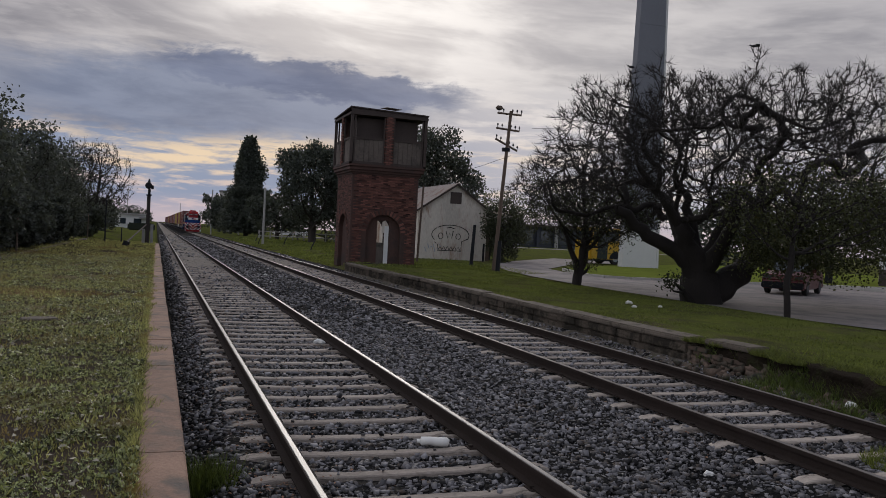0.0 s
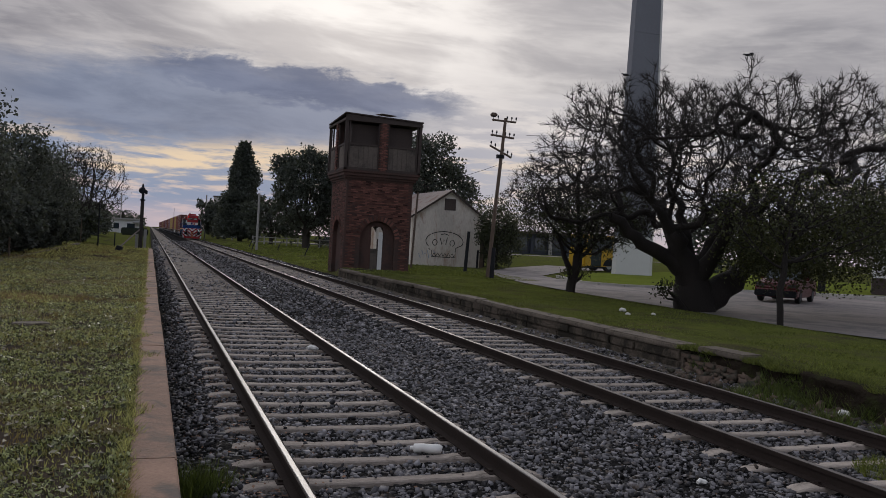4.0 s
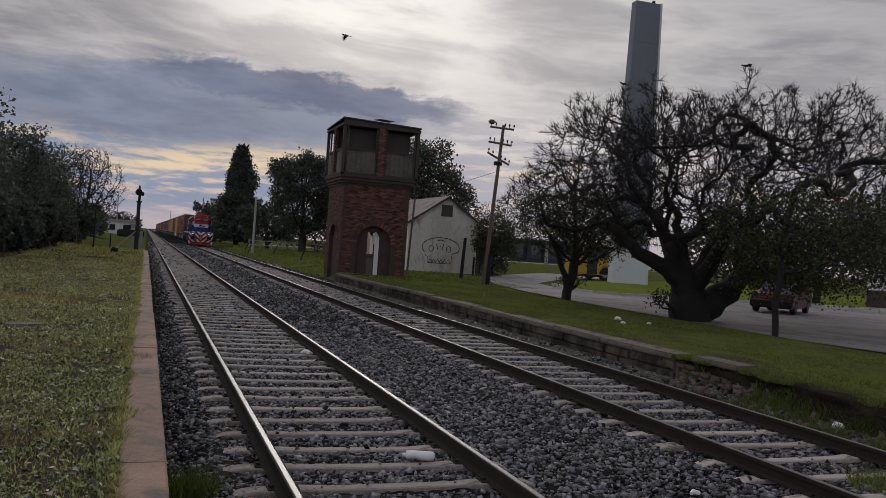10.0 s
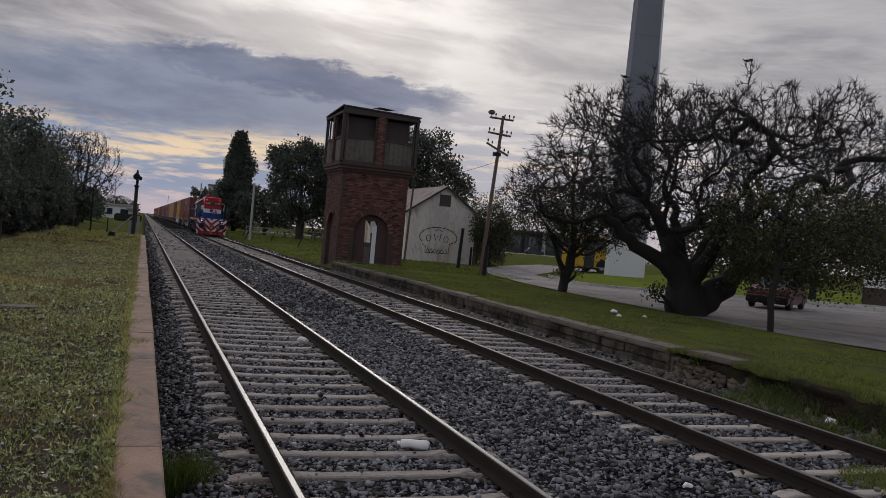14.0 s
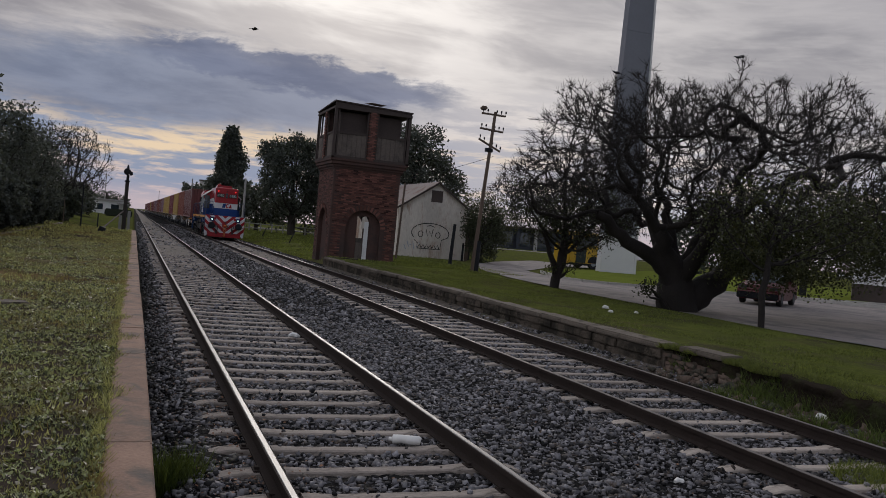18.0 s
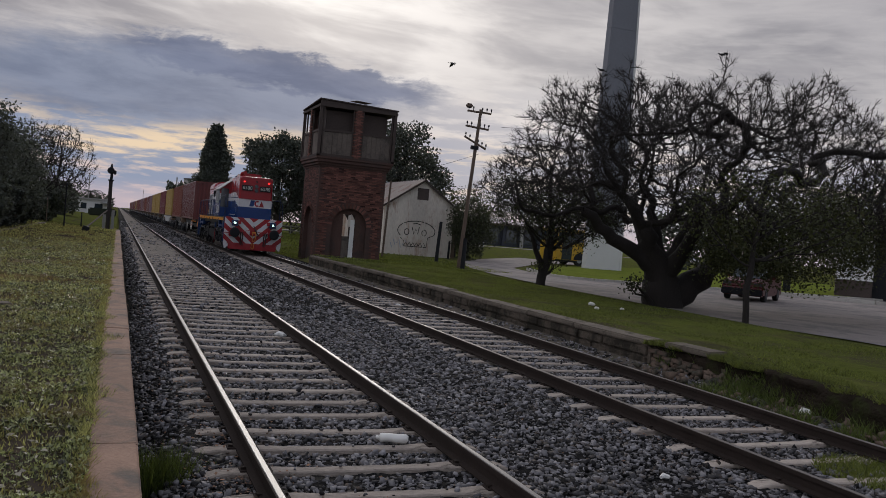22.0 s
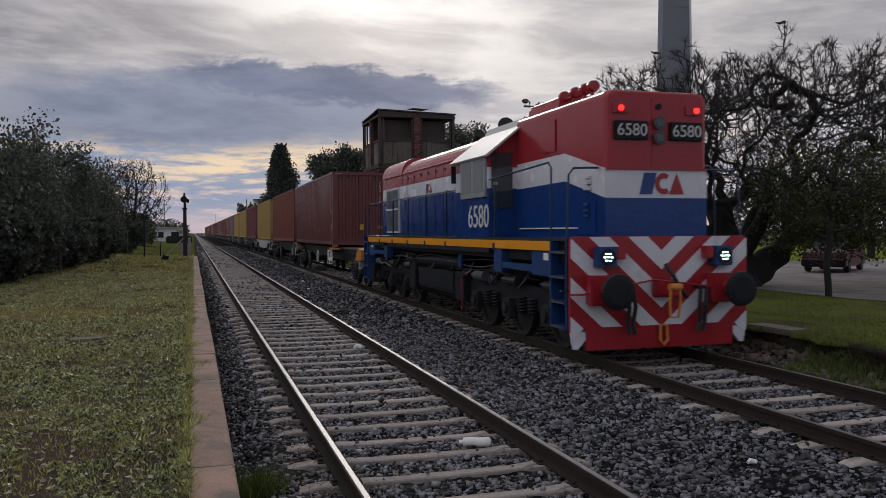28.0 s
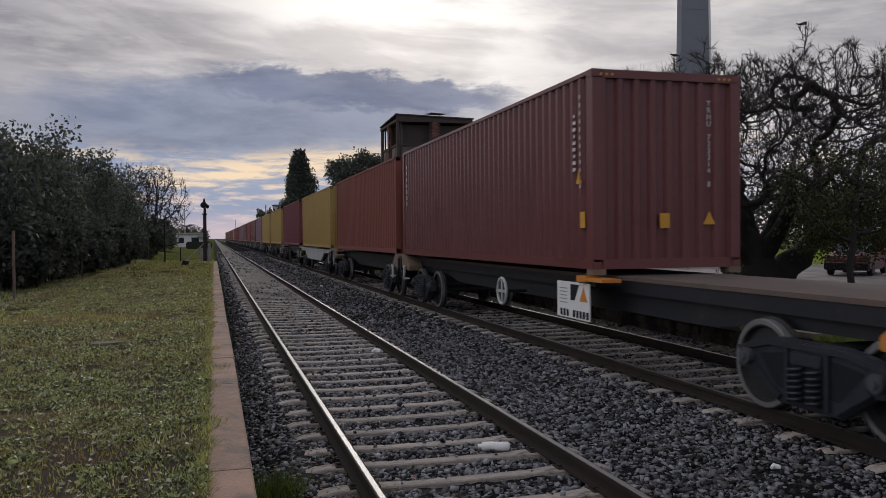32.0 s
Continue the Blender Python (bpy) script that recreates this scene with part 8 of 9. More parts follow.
def gnarl(seed, start, links, inside, step, cell=0.5, cap=6, limit=16000, bend=0.24, up=0.05):
    """Crooked branching: every shoot wanders, forks often and stops where its space is full or the crown ends."""
    g = np.random.default_rng(seed)
    nodes, parent = [np.array(p, float) for p in start], list(links)
    full = {}
    unit = lambda q: q / (np.linalg.norm(q) + 1e-9)
    heads = []
    for i in range(4, len(nodes)):
        if i not in links or g.random() < 0.55:
            d = unit(nodes[i] - nodes[parent[i]])
            heads.append((i, d if i not in links else unit(d + g.normal(0, 0.8, 3)), 0, g.normal(0, 1, 3)))
    for again in range(20):
        if again:
            pool = [i for i in range(len(nodes)) if nodes[i][2] > 2.2]
            pick = g.choice(len(pool), min(len(pool), 260), replace=False)
            heads = []
            for i in (pool[q] for q in pick):
                d = nodes[i] - nodes[parent[i]]
                heads.append((i, unit(unit(d) * 0.5 + g.normal(0, 0.8, 3)), 0, g.normal(0, 0.8, 3)))
        while heads and len(nodes) < limit:
            later = []
            for k, d, age, curl in heads:
                out = nodes[k] - np.array([1.5, 0.0, 2.0])
                d = unit(d + g.normal(0, bend, 3) + 0.16 * curl + np.array([0, 0, up]) + 0.12 * unit(out))
                p = nodes[k] + d * step * g.uniform(0.8, 1.2)
                if not inside(p):
                    continue
                box = tuple(np.floor(p / cell).astype(int))
                if full.get(box, 0) >= cap:
                    continue
                full[box] = full.get(box, 0) + 1
                nodes.append(p)
                parent.append(k)
                i = len(nodes) - 1
                age += 1
                if age >= 3 and g.random() < 0.42:
                    side = unit(np.cross(d, g.normal(0, 1, 3)))
                    for s in (-1, 1):
                        a = g.uniform(0.35, 0.85)
                        later.append((i, unit(d * math.cos(a) + s * side * math.sin(a)), 0, -s * side * 0.9 + g.normal(0, 0.6, 3)))
                else:
                    later.append((i, d, age, curl))
            heads = later
    return np.array(nodes), parent


def skin(nodes, parent, r0, rtip):
    """Radii by the pipe rule and tapered tube pieces joined along each branch."""
    n = len(nodes)
    kids = [[] for _ in range(n)]
    for i, p in enumerate(parent):
        if p >= 0:
            kids[p].append(i)
    load = np.zeros(n)
    for i in range(n - 1, -1, -1):
        load[i] = 1.0 if not kids[i] else sum(load[k] for k in kids[i])
    power = math.log(max(load[0], 2.0)) / math.log(r0 / rtip)
    rad = rtip * load ** (1 / power)
    chains, todo = [], [(0, k) for k in kids[0]]
    while todo:
        ch = list(todo.pop())
        while kids[ch[-1]]:
            here = ch[-1]
            main = max(kids[here], key=lambda q: load[q])
            todo += [(here, o) for o in kids[here] if o != main]
            ch.append(main)
        chains.append(ch)
    tips = [i for i in range(n) if not kids[i]]
    return chains, rad, tips


def limb_geo(nodes, chains, rad, lo, hi, seg):
    """Tubes of the chains whose base radius lies between lo and hi."""
    g = Geo()
    for ch in chains:
        r = [float(rad[i]) for i in ch]
        r[0] = min(r[0], r[1] * 1.25)
        if lo <= r[1] < hi:
            g.tube([nodes[i] for i in ch], r, seg, caps=False)
    return g


def twig_cards(tips, nodes, parent, seed, length, count, curl=0.5, width=0.012):
    """Slim bare twigs at the branch ends: thin three-sided slivers."""
    g = np.random.default_rng(seed)
    v, f = [], []
    for i in tips:
        base = nodes[i]
        d0 = nodes[i] - nodes[parent[i]]
        d0 = d0 / (np.linalg.norm(d0) + 1e-9)
        for _ in range(count):
            d = d0 + g.normal(0, curl, 3) + np.array([0, 0, 0.35])
            d = d / np.linalg.norm(d)
            ln = length * (0.5 + g.random())
            tip = base + d * ln
            midp = base + d * ln * 0.5 + g.normal(0, 0.06 * ln / 0.3 * 0.3, 3)
            s = np.cross(d, g.normal(0, 1, 3))
            s = s / (np.linalg.norm(s) + 1e-9) * width
            u = np.cross(d, s)
            k = len(v)
            v += [base + s, base - 0.5 * s + 0.87 * u, base - 0.5 * s - 0.87 * u, midp + 0.7 * s, midp - 0.35 * s + 0.6 * u, midp - 0.35 * s - 0.6 * u, tip]
            for a in range(3):
                b = (a + 1) % 3
                f += [(k + a, k + b, k + 3 + b), (k + a, k + 3 + b, k + 3 + a), (k + 3 + a, k + 3 + b, k + 6)]
    return np.array(v), np.array(f)


def leaf_cloud(seed, centres, per, spread, size, droop=0.0, flat=1.0):
    """Many folded leaf quads round the given centres."""
    g = np.random.default_rng(seed)
    c = np.repeat(np.asarray(centres), per, axis=0)
    n = len(c)
    p = c + np.clip(g.normal(0, spread, (n, 3)), -1.7 * spread, 1.7 * spread) * np.array([1, 1, flat])
    d = g.normal(0, 1, (n, 3))
    d[:, 2] -= droop
    d /= np.linalg.norm(d, axis=1, keepdims=True)
    s = np.cross(d, g.normal(0, 1, (n, 3)))
    s /= np.linalg.norm(s, axis=1, keepdims=True) + 1e-9
    ln = size * (0.6 + 0.8 * g.random((n, 1)))
    w = ln * 0.34
    v = np.stack([p, p + d * ln * 0.5 + s * w, p + d * ln, p + d * ln * 0.5 - s * w], 1).reshape(-1, 3)
    return v, np.arange(4 * n).reshape(-1, 4)


def ellipsoid_cloud(seed, n, centre, radii, hollow=0.0, cut=-1.0):
    g = np.random.default_rng(seed)
    out = []
    while len(out) < n:
        p = g.uniform(-1, 1, 3)
        r = np.linalg.norm(p)
        if r > 1 or r < hollow * g.random() ** 0.5 or p[2] < cut:
            continue
        out.append(np.array(centre) + p * np.array(radii))
    return out


def build_tree(name, at, label, seed, trunk, cloud, r0, rtip, step, reach, kill, bark, leaf=None, leaves=0, size=0.1, spread=0.2, twigs=0, twig_len=0.4, group="", rounds=90, twig_w=0.010, droop=0.0, links=None, curl=0.7, wild=0.18, grown=None, fuzz=0, slim=0, core=0):
    T = thing(name, at, label, "tree", group)
    nodes, parent = grown or grow(seed, trunk, cloud, step, reach, kill, rounds, links=links, wild=wild)
    chains, rad, tips = skin(nodes, parent, r0, rtip)
    if slim:
        rad = np.maximum(rad * np.interp(nodes[:, 2], [1.0, 1.9, 3.2], [1.0, 0.78, slim]), rtip * 0.8)
        rad[core:] = np.minimum(rad[core:], 0.105)
        rad[:core] = np.clip(rad[:core], np.interp(nodes[:core, 2], [0.0, 0.9, 1.6, 2.6, 4.0], [0.60, 0.40, 0.24, 0.16, 0.09]), np.interp(nodes[:core, 2], [0.0, 0.9, 1.6, 2.6, 4.0], [0.80, 0.62, 0.34, 0.22, 0.13]))
    part("trunk", limb_geo(nodes, chains, rad, r0 * 0.40, 99, 14), bark, T, "thick dark trunk", smooth=True)
    g = limb_geo(nodes, chains, rad, r0 * 0.10, r0 * 0.40, 8)
    if g.v:
        tagged(part("limbwork", raw_mesh("limbwork", g.v, g.f, bark, True), None, T), kind="stuff")
    g = limb_geo(nodes, chains, rad, 0.0, r0 * 0.10, 4)
    if g.v:
        tagged(part("branchwork", raw_mesh("branchwork", g.v, g.f, bark, True), None, T), kind="stuff")
    if twigs:
        tagged(part("twig_mass", fast_mesh("twig_mass", *twig_cards(tips, nodes, parent, seed, twig_len, twigs, curl, twig_w), bark), None, T, "fine bare twigs"), kind="stuff")
    if fuzz:
        thin = [i for i in range(len(nodes)) if rad[i] < 0.030 and parent[i] >= 0 and (nodes[i][2] > 4.6 or nodes[i][0] < -3.4 or i % 3 == 0)]
        tagged(part("spur_mass", fast_mesh("spur_mass", *twig_cards(thin, nodes, parent, seed + 1, twig_len * 0.6, fuzz, 1.3, twig_w * 0.85), bark), None, T, "short side spurs"), kind="stuff")
    if leaf:
        cen = nodes[tips] if len(tips) else nodes
        tagged(part("crown", fast_mesh("crown", *leaf_cloud(seed, cen, leaves, spread, size, droop), leaf), None, T), kind="stuff")
    return T, nodes, tips


def build_big_tree():
    """Old spreading bare tree, many-limbed from a short thick trunk, with leafy clumps low on one side."""
    CROWN_X, CROWN_Z = [-5.4, -4.7, -4.0, -2.7, -1.6, -0.5, 1.6, 5.0, 7.2, 8.8, 9.6], [3.4, 5.4, 6.3, 7.3, 6.9, 6.8, 7.5, 7.5, 7.4, 6.6, 4.0]

    def inside(p):
        if not -5.4 < p[0] < 9.6:
            return False
        top = np.interp(p[0], CROWN_X, CROWN_Z)
        r = math.hypot(p[1] / 4.8, (p[2] - 2.0) / (top - 2.0))
        low = 2.3 + 0.30 * max(-p[0] - 2.0, 0) + 0.05 * max(p[0], 0)
        if r < 0.6 and noise.noise(Vector((p[0] * 1.0 + 5, p[1] * 0.35, p[2] * 1.0))) > 0.02:
            return False
        return r < 0.97 + 0.22 * noise.noise(Vector((p[0] * 0.9, p[1] * 0.9, p[2] * 0.5))) and p[2] > low

    sk = [(0.25, 0, -0.35), (0.1, 0, 0.3), (0.0, 0, 0.85)]
    ln = [-1, 0, 1]
    jit = random.Random(41)

    def limb(base, *pts):
        k = base
        for p in pts:
            a, b = Vector(sk[k]), Vector(p)
            for u in (0.35, 0.7, 1.0):
                q = a.lerp(b, u) + (Vector([jit.uniform(-0.09, 0.09) for _ in range(3)]) if u < 1 else Vector())
                sk.append(tuple(q))
                ln.append(k)
                k = len(sk) - 1
        return k

    limb(2, (-0.55, 0.0, 1.35), (-1.2, 0.1, 1.75), (-2.0, 0.2, 2.2), (-2.9, 0.3, 2.75))
    limb(2, (-0.45, -0.1, 1.6), (-0.95, -0.2, 2.4), (-1.7, -0.3, 3.2), (-2.6, -0.4, 4.0))
    limb(2, (-0.05, 0.2, 1.7), (-0.1, 0.4, 2.6), (-0.35, 0.5, 3.5))
    limb(2, (0.25, -0.2, 1.6), (0.5, -0.4, 2.4), (0.9, -0.5, 3.3))
    limb(2, (0.1, -0.6, 1.5), (0.0, -1.3, 2.2), (-0.3, -2.0, 3.0))
    limb(2, (0.1, 0.7, 1.6), (0.2, 1.5, 2.4), (0.3, 2.2, 3.2))
    st = limb(1, (0.85, -0.1, 0.55), (1.45, -0.15, 0.95), (2.0, -0.1, 1.5), (2.6, 0.0, 2.1))
    limb(st, (3.4, 0.1, 2.5), (4.4, 0.2, 2.9), (5.4, 0.2, 3.2))
    limb(st - 3, (2.2, 0.2, 2.3), (2.5, 0.4, 3.2), (2.7, 0.5, 4.0))
    T, nodes, tips = build_tree("bare_tree", (14.2, 22.2, 0.08), "old spreading bare tree with a thick dark trunk and curling twigs", 11, sk, None, 0.64, 0.0125, 0.17, 0, 0, M_BARK, twigs=7, twig_len=0.30, twig_w=0.007, curl=0.7, fuzz=4, slim=0.5, core=len(sk), grown=gnarl(11, sk, ln, inside, 0.17))
    part("stub_shoot", Geo().tube([(-0.45, -0.3, 0.0), (-0.75, -0.35, 0.32), (-1.15, -0.4, 0.62)], [0.12, 0.08, 0.03], 8).tube([(-0.75, -0.35, 0.32), (-1.2, -0.45, 0.36), (-1.5, -0.5, 0.6)], [0.05, 0.03, 0.012], 6), M_BARK, T)
    shoot = ellipsoid_cloud(9, 40, (-1.25, -0.45, 0.62), (0.45, 0.3, 0.3))
    tagged(part("shoot_leaves", fast_mesh("shoot_leaves", *leaf_cloud(9, shoot, 6, 0.08, 0.09, 0.2), M_LEAFD), None, T), kind="stuff")
    low = ellipsoid_cloud(3, 260, (1.6, -1.9, 2.0), (1.9, 1.2, 0.9)) + ellipsoid_cloud(4, 420, (4.6, -1.4, 2.3), (3.0, 1.8, 1.25)) + ellipsoid_cloud(8, 300, (7.0, -1.0, 3.1), (2.6, 1.8, 1.3))
    tagged(part("leaf_mass", fast_mesh("leaf_mass", *leaf_cloud(5, low, 31, 0.28, 0.085, 0.4), M_LEAFM), None, T, "olive-green leafy clumps low in the tree"), kind="stuff")
    ends = nodes[tips] + np.array([14.2, 22.2, 0.08])
    for x, y, z, rz in ((14.3, 22.0, 9.0, 70), (17.2, 22.0, 9.0, -60), (10.2, 22.0, 8.0, 100)):
        p = ends[np.linalg.norm(ends - np.array([x, y, z]), axis=1).argmin()]
        B = thing("perched_bird", (float(p[0]), float(p[1]), float(p[2]) + 0.20), "small dark bird perched on a bare treetop twig", "bird", "perched birds", rz=rz)
        bird_body(B, 0.62)
        for s in (-1, 1):
            part("folded_wing", Geo().prism([(-0.10, -0.02), (0.05, 0.02), (0.03, 0.04), (-0.08, 0.03)], "x", s * 0.030, s * 0.042), M_FEATHER, B)
        part("leg", Geo().cyl((0, 0, -0.20), (0, 0, 0), 0.006, 5), M_FEATHER, B)
    mid = [nodes[i] for i in tips if nodes[i][0] > 3.8 and nodes[i][2] < 4.2 + 0.25 * (nodes[i][0] - 4)]
    if mid:
        tagged(part("sparse_foliage", fast_mesh("sparse_foliage", *leaf_cloud(6, mid, 16, 0.28, 0.09, 0.3), M_LEAFD), None, T, "sparse dark leaves"), kind="stuff")


def build_right_trees():
    cl = ellipsoid_cloud(21, 1300, (0.35, 0, 3.6), (2.75, 2.3, 2.3), 0.3) + ellipsoid_cloud(27, 420, (0.7, -0.2, 2.75), (2.7, 1.9, 0.85))
    st, nodes, tips = build_tree("street_tree", (14.1, 29.9, 0.1), "dark half-bare street tree beside the road", 21, [(0, 0, -0.2), (0.03, 0, 0.3), (0.12, 0, 0.65), (0.24, 0, 0.95)], cl, 0.19, 0.009, 0.20, 2.6, 0.27, M_BARK, twigs=7, twig_len=0.42, twig_w=0.009, wild=0.35)
    leafy = [nodes[i] for i in tips if nodes[i][2] < 3.9 + 0.5 * math.sin(nodes[i][0] * 2.0)]
    tagged(part("crown", fast_mesh("crown", *leaf_cloud(21, leafy, 66, 0.24, 0.085, 0.2), M_LEAFD), None, st, "dense dark leaves low in the crown"), kind="stuff")
    part("limb", Geo().tube([(0.04, 0, 0.45), (-0.10, 0.02, 0.95), (-0.34, 0, 1.35), (-0.55, -0.05, 1.85), (-0.95, -0.1, 2.4)], [0.15, 0.125, 0.10, 0.075, 0.03], 9), M_BARK, st)
    part("limb", Geo().tube([(0.1, 0, 0.5), (0.22, -0.04, 1.0), (0.30, -0.05, 1.5), (0.55, -0.1, 2.1)], [0.14, 0.12, 0.10, 0.04], 9), M_BARK, st)
    part("limb", Geo().tube([(0.08, 0, 0.35), (0.36, -0.06, 0.52), (0.50, -0.1, 0.72)], [0.11, 0.07, 0.025], 8), M_BARK, st)
    low = ellipsoid_cloud(29, 36, (0.45, -0.1, 0.85), (0.45, 0.3, 0.35)) + ellipsoid_cloud(30, 20, (-0.35, -0.1, 0.75), (0.25, 0.25, 0.25))
    tagged(part("trunk_shoots", fast_mesh("trunk_shoots", *leaf_cloud(29, low, 7, 0.09, 0.07, 0.2), M_LEAFM), None, st, "green shoots on the trunk"), kind="stuff")
    cl = ellipsoid_cloud(22, 620, (0.9, 0.2, 2.75), (3.0, 2.0, 1.35), 0.2)
    build_tree("sapling", (13.6, 17.6, 0.1), "small leafy tree with a thin leaning trunk at the road edge", 22, [(0, 0, -0.2), (-0.04, 0, 0.4), (-0.1, 0, 0.9), (0, 0, 1.3)], cl, 0.085, 0.007, 0.2, 2.0, 0.30, M_BARK, M_LEAFM, 40, 0.085, 0.24)
    cl = ellipsoid_cloud(24, 460, (0.1, 0, 2.3), (1.5, 1.2, 2.3), 0.1)
    build_tree("shrub", (21.4, 54.5, 0.05), "dark dense shrub beside the shed", 24, [(0, 0, -0.2), (0, 0, 0.4)], cl, 0.12, 0.01, 0.22, 2.0, 0.3, M_BARK, M_LEAFD, 80, 0.14, 0.25)
    cl = ellipsoid_cloud(25, 560, (0.9, 0, 2.9), (3.0, 1.9, 2.7), 0.1)
    build_tree("shrub", (22.9, 60.5, 0.05), "olive bushy tree behind the shed", 25, [(0, 0, -0.2), (0, 0, 0.8)], cl, 0.15, 0.01, 0.25, 2.4, 0.35, M_BARK, M_LEAFM, 40, 0.14, 0.3)


def leafy_far(name, at, label, seed, crown, r0, leaf, per, size, n=420, cone=False, group="far trees"):
    (cx, cy, cz), (rx, ry, rz) = crown
    if cone:
        g = np.random.default_rng(seed)
        cl = []
        while len(cl) < n:
            h = g.random()
            w = (1 - h) ** 0.75 * (0.70 + 0.45 * noise.noise(Vector((h * 9.0, 3.0, seed)))) + 0.08
            a = g.random() * 6.28
            w *= 1 + 0.45 * noise.noise(Vector((math.cos(a) * 1.6, math.sin(a) * 1.6, h * 6.0)))
            d = g.random() ** 0.5 * w
            cl.append(np.array([cx + rx * d * math.cos(a), cy + ry * d * math.sin(a), cz - rz + 2 * rz * h]))
    else:
        cl = ellipsoid_cloud(seed, n, (cx, cy, cz), (rx, ry, rz), 0.35)
        g = np.random.default_rng(seed + 1)
        # lobes give an uneven outline
        for _ in range(5):
            a = g.random() * 6.28
            c = (cx + rx * 0.75 * math.cos(a), cy + ry * 0.6 * math.sin(a), cz + rz * g.uniform(-0.2, 0.8))
            cl += ellipsoid_cloud(int(g.integers(1e6)), n // 9, c, (rx * 0.38, ry * 0.38, rz * 0.32))
    trunk = [(0, 0, -0.3), (0, 0, max(0.4, (cz - rz) * 0.5)), (0, 0, max(0.8, cz - rz))]
    st = max(rx, rz) * 0.10
    made = build_tree(name, at, label, seed, trunk, cl, r0, r0 * 0.05, st, max(rx, rz) * 1.2, st * 1.3, M_BARK2, leaf, per, size, st * 0.75, group=group, rounds=70)
    if cone:
        tagged(part("needle_mass", fast_mesh("needle_mass", *leaf_cloud(seed + 2, cl, 42, 0.34, size * 0.9, 0.3), leaf), None, made[0], "dense dark needles"), kind="stuff")
    return made


def build_palm():
    P = thing("palm_tree", (-7.5, 186, 0), "dark palm with arching fronds behind the cottage", "palm")
    part("trunk", Geo().tube([(0, 0, -0.2), (0.05, 0, 2.2), (0, 0, 4.4)], [0.26, 0.2, 0.22], 10), M_BARK2, P)
    r = random.Random(8)
    for k in range(22):
        a, up = 6.283 * k / 22 + r.uniform(-0.1, 0.1), r.uniform(0.1, 1.3)
        d = Vector((math.cos(a), math.sin(a), 0))
        pts = [Vector((0, 0, 4.4)) + d * (2.7 * u) + Vector((0, 0, up * 1.6 * u - 2.2 * u * u)) for u in (0, 0.2, 0.4, 0.6, 0.8, 1.0)]
        fr = Geo().tube(pts, [0.05, 0.045, 0.04, 0.03, 0.02, 0.01], 4)
        side = Vector((-d.y, d.x, 0))
        for i in range(14):
            u = 0.12 + 0.85 * i / 13
            j = min(int(u * 5), 4)
            p = pts[j].lerp(pts[j + 1], u * 5 - j)
            for s in (-1, 1):
                tip = p + side * s * 0.55 + d * 0.22 - Vector((0, 0, 0.28))
                fr.poly([p, p + d * 0.07, tip])
        part("frond", raw_mesh("frond", [tuple(q) for q in fr.v], fr.f, M_LEAFB), None, P)


def build_far_trees():
    leafy_far("fir_tree", (11.2, 131, -0.1), "tall dark conifer beyond the line", 31, ((0, 0, 8.2), (4.6, 4.0, 7.0)), 0.4, M_LEAFB, 90, 0.36, 1000, True)
    leafy_far("broad_tree", (17.0, 106, 0), "broad dark round-headed tree beyond the tower", 32, ((0, 0, 7.3), (4.7, 4.0, 5.6)), 0.5, M_LEAFB, 130, 0.29, 640)
    leafy_far("broad_tree", (23.8, 104, 0), "broad dark round-headed tree beyond the tower", 33, ((0, 0, 6.4), (6.0, 4.5, 5.2)), 0.5, M_LEAFB, 130, 0.29, 640)
    leafy_far("dense_tree", (22.3, 80, 0), "huge dense dark domed tree behind the tower and shed", 34, ((0, 0, 4.6), (6.7, 4.8, 7.2)), 0.6, M_LEAFB, 250, 0.25, 1100)
    leafy_far("bushy_tree", (14.2, 118, 0), "dark bushy tree under the conifer", 35, ((0, 0, 3.6), (4.2, 3.5, 3.0)), 0.3, M_LEAFB, 24, 0.45, 380)
    leafy_far("bushy_tree", (9.4, 150, 0), "low dark trees in the distance", 36, ((0, 0, 3.6), (3.6, 3.5, 3.2)), 0.3, M_LEAFB, 24, 0.5, 320)
    leafy_far("bushy_tree", (22, 122, 0), "low dark trees in the distance", 37, ((0, 0, 3.0), (7.0, 3.5, 2.8)), 0.3, M_LEAFB, 24, 0.5, 420)
    leafy_far("bushy_tree", (34, 110, 0), "low dark trees in the distance", 38, ((0, 0, 3.4), (8.0, 3.5, 3.2)), 0.3, M_LEAFB, 80, 0.45, 480)
    leafy_far("bushy_tree", (113, 240, 0), "dark trees beyond the road", 39, ((0, 0, 9.0), (24.0, 8.0, 9.0)), 0.3, M_LEAFB, 24, 0.5, 420)
    leafy_far("bushy_tree", (72, 182, 0), "dark bushes in front of the pavilion", 43, ((0, 0, 3.4), (11.0, 3.0, 3.4)), 0.2, M_LEAFB, 55, 0.45, 420)
    leafy_far("bushy_tree", (62, 78, 0), "dark trees beyond the road", 40, ((0, 0, 3.4), (9.0, 3.5, 3.6)), 0.3, M_LEAFB, 90, 0.45, 520)
    build_palm()
    for x, y, w, h, sd in ((-30, 300, 16, 6, 81), (-12, 360, 9, 6, 82), (20, 320, 12, 6.5, 83), (38, 300, 16, 7.5, 84), (62, 290, 18, 8, 85)):
        leafy_far("distant_trees", (x, y, -0.2), "low dark line of trees on the horizon", sd, ((0, 0, h * 0.5), (w, 4, h * 0.5)), 0.3, M_LEAFB, 26, 0.9, 380)
    leafy_far("bushy_tree", (-13.5, 176, 0), "dark trees behind the cottage", 42, ((0, 0, 3.0), (4.2, 3.0, 2.8)), 0.3, M_LEAFB, 22, 0.6, 260)


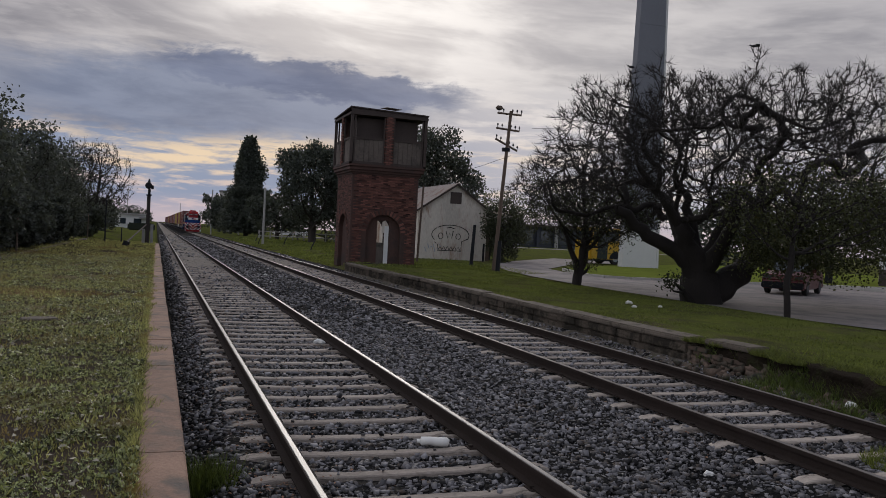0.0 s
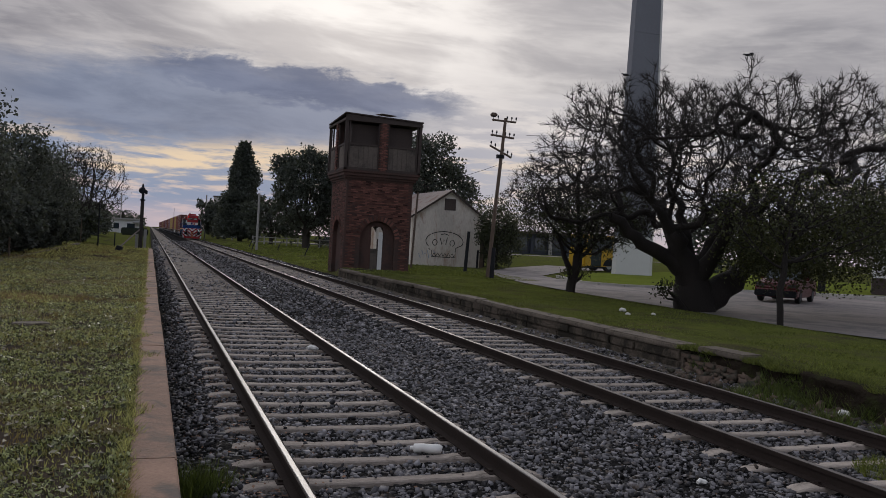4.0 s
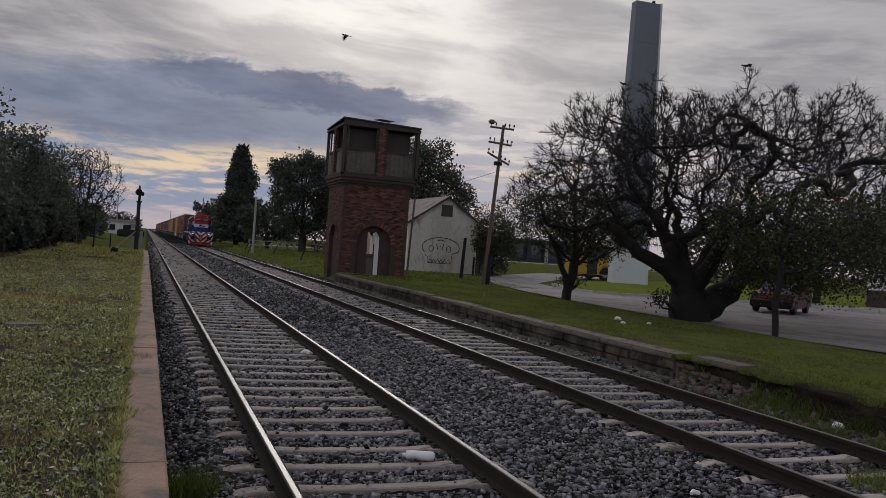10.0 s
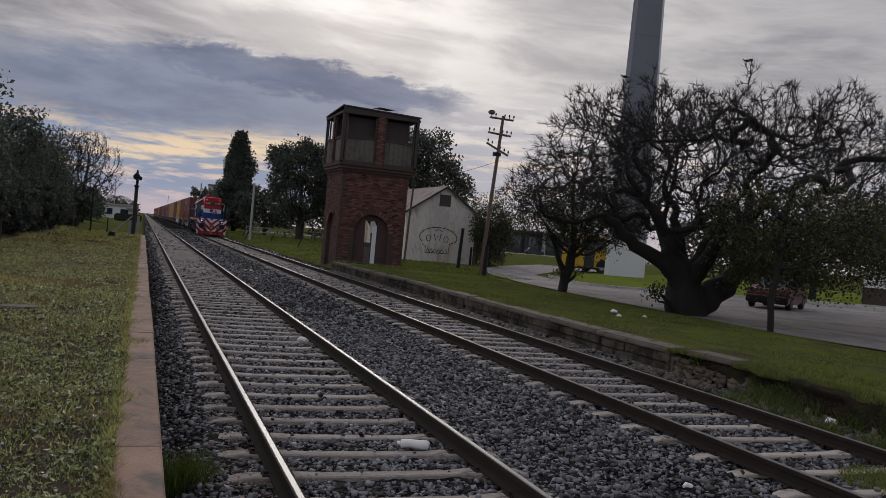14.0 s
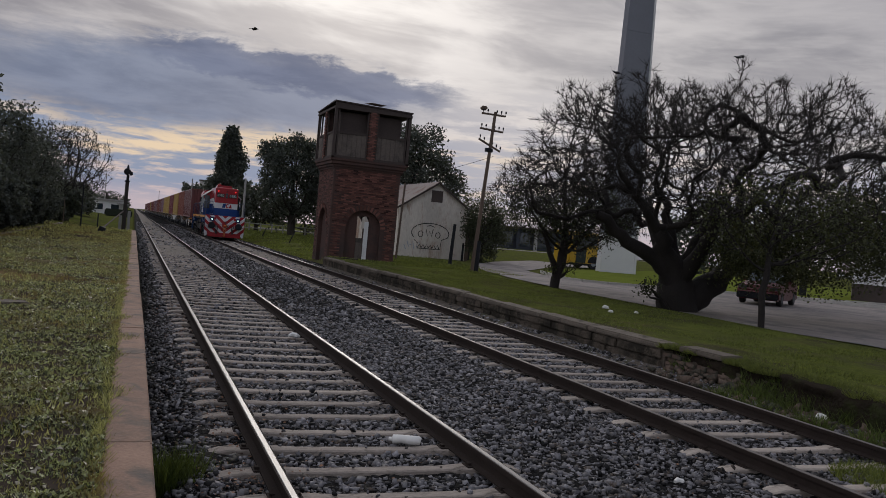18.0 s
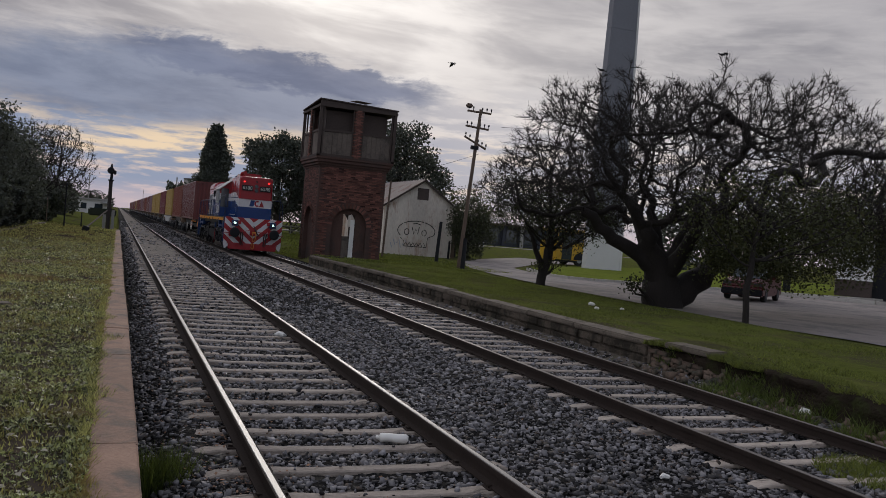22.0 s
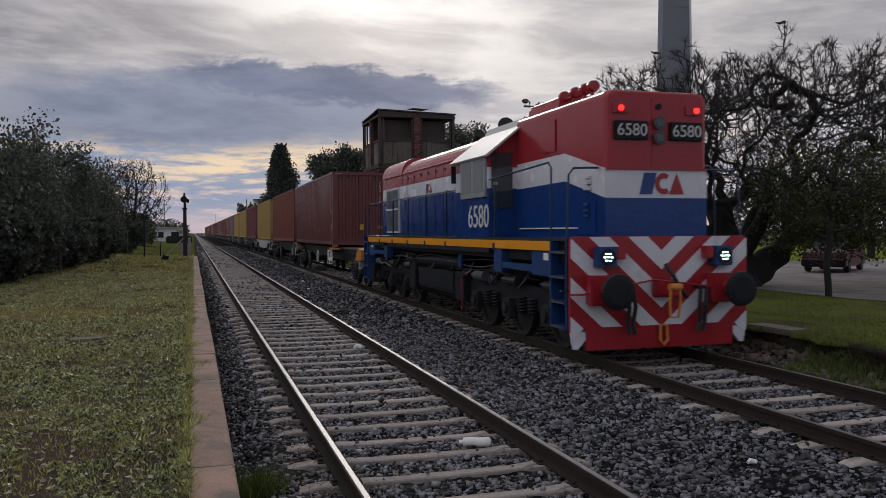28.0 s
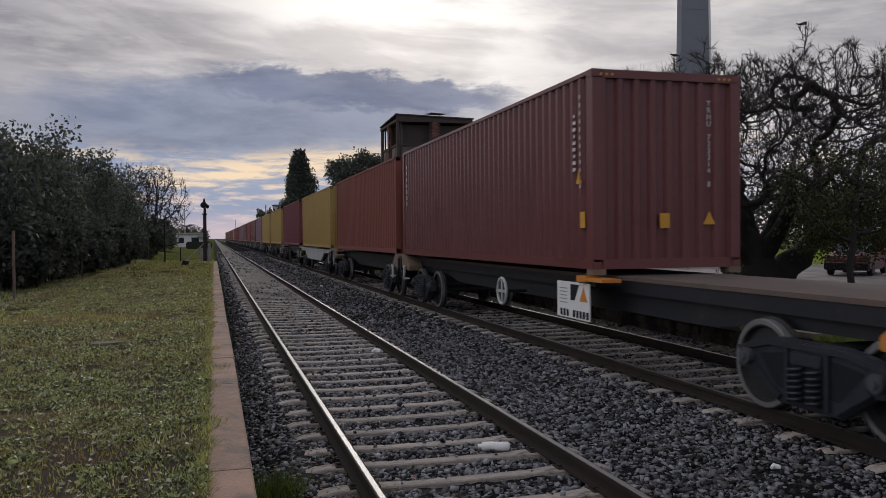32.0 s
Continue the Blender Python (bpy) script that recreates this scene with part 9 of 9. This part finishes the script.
def build_left_trees():
    # overgrown hedge row of feathery trees
    r = random.Random(77)
    spots = [(-9.6, 31.5, 5.7, 3.2, 51), (-9.3, 37.5, 6.1, 3.1, 52), (-9.6, 26.5, 5.2, 2.6, 53), (-9.2, 44.5, 6.6, 3.1, 54), (-9.1, 52, 6.9, 3.0, 55), (-9.0, 60, 6.4, 2.8, 58), (-14.0, 38, 6.6, 4.0, 56), (-13.5, 49, 7.0, 4.0, 57)]
    for x, y, h, w, sd in spots:
        g = np.random.default_rng(sd)
        cl = []
        for k in range(11):
            a, d = 6.283 * g.random(), w * 0.8 * g.random() ** 0.6
            ht = h * g.uniform(0.72, 1.06) - 0.12 * d * d
            cl += ellipsoid_cloud(int(g.integers(1e6)), 70, (d * math.cos(a), d * math.sin(a), ht * 0.62), (w * 0.30, w * 0.30, ht * 0.40))
        build_tree("hedge_tree", (x, y, 0.2), "dense dark feathery tree in the boundary hedge", sd, [(0, 0, -0.3), (0, 0, 0.5), (0.1, 0, 1.1)], cl, 0.13, 0.010, 0.30, h, 0.40, M_BARK, M_LEAFG, 85, 0.155, 0.32, group="hedge trees", rounds=70, droop=0.8)
    for x, y, h, w, sd in ((-8.3, 34.5, 2.9, 2.2, 61), (-8.0, 40.5, 2.8, 2.2, 62), (-7.9, 47.5, 2.6, 2.2, 63), (-7.8, 55.0, 2.5, 2.2, 64), (-8.2, 29.5, 2.6, 1.9, 65)):
        bush, _, _ = leafy_far("hedge_bush", (x, y, 0.2), "low dark bush under the hedge trees", sd, ((0, 0, h * 0.50), (w * 0.72, w * 1.6, h * 0.50)), 0.08, M_LEAFG, 110, 0.14, 520, group="hedge bushes")
        for k in range(9):
            xx, yy = r.uniform(-0.7, 0.9), r.uniform(-2.8, 2.8)
            part("stem", Geo().tube([(xx, yy, -0.2), (xx + r.uniform(-0.1, 0.1), yy, 0.7), (xx + r.uniform(-0.3, 0.3), yy + r.uniform(-0.2, 0.2), 1.6)], [0.04, 0.03, 0.02], 6), M_BARK, bush)
    for x, y, sd, h in ((-7.4, 80, 71, 8.4), (-8.6, 70, 72, 7.6)):
        cl = ellipsoid_cloud(sd, 900, (0.4, 0, h * 0.62), (3.2, 2.4, h * 0.40), 0.3)
        build_tree("bare_tree", (x, y, 0), "slim bare tree at the end of the hedge", sd, [(0, 0, -0.2), (0.05, 0, h * 0.15), (0.1, 0, h * 0.25)], cl, 0.16, 0.016, 0.28, 2.6, 0.36, M_BARK, M_LEAFD, 4, 0.14, 0.3, twigs=7, twig_len=0.6, twig_w=0.014)
    for x, y, h, w, sd in ((-8.2, 74, 3.0, 2.8, 73), (-9.5, 90, 3.2, 3.2, 74), (-9.0, 110, 3.4, 3.4, 75)):
        leafy_far("hedge_bush", (x, y, 0.0), "dark bushes along the boundary", sd, ((0, 0, h * 0.5), (w * 0.8, w * 1.6, h * 0.52)), 0.1, M_LEAFB, 34, 0.28, 360, group="hedge bushes")


build_big_tree()
build_right_trees()
build_far_trees()
build_left_trees()


motions()
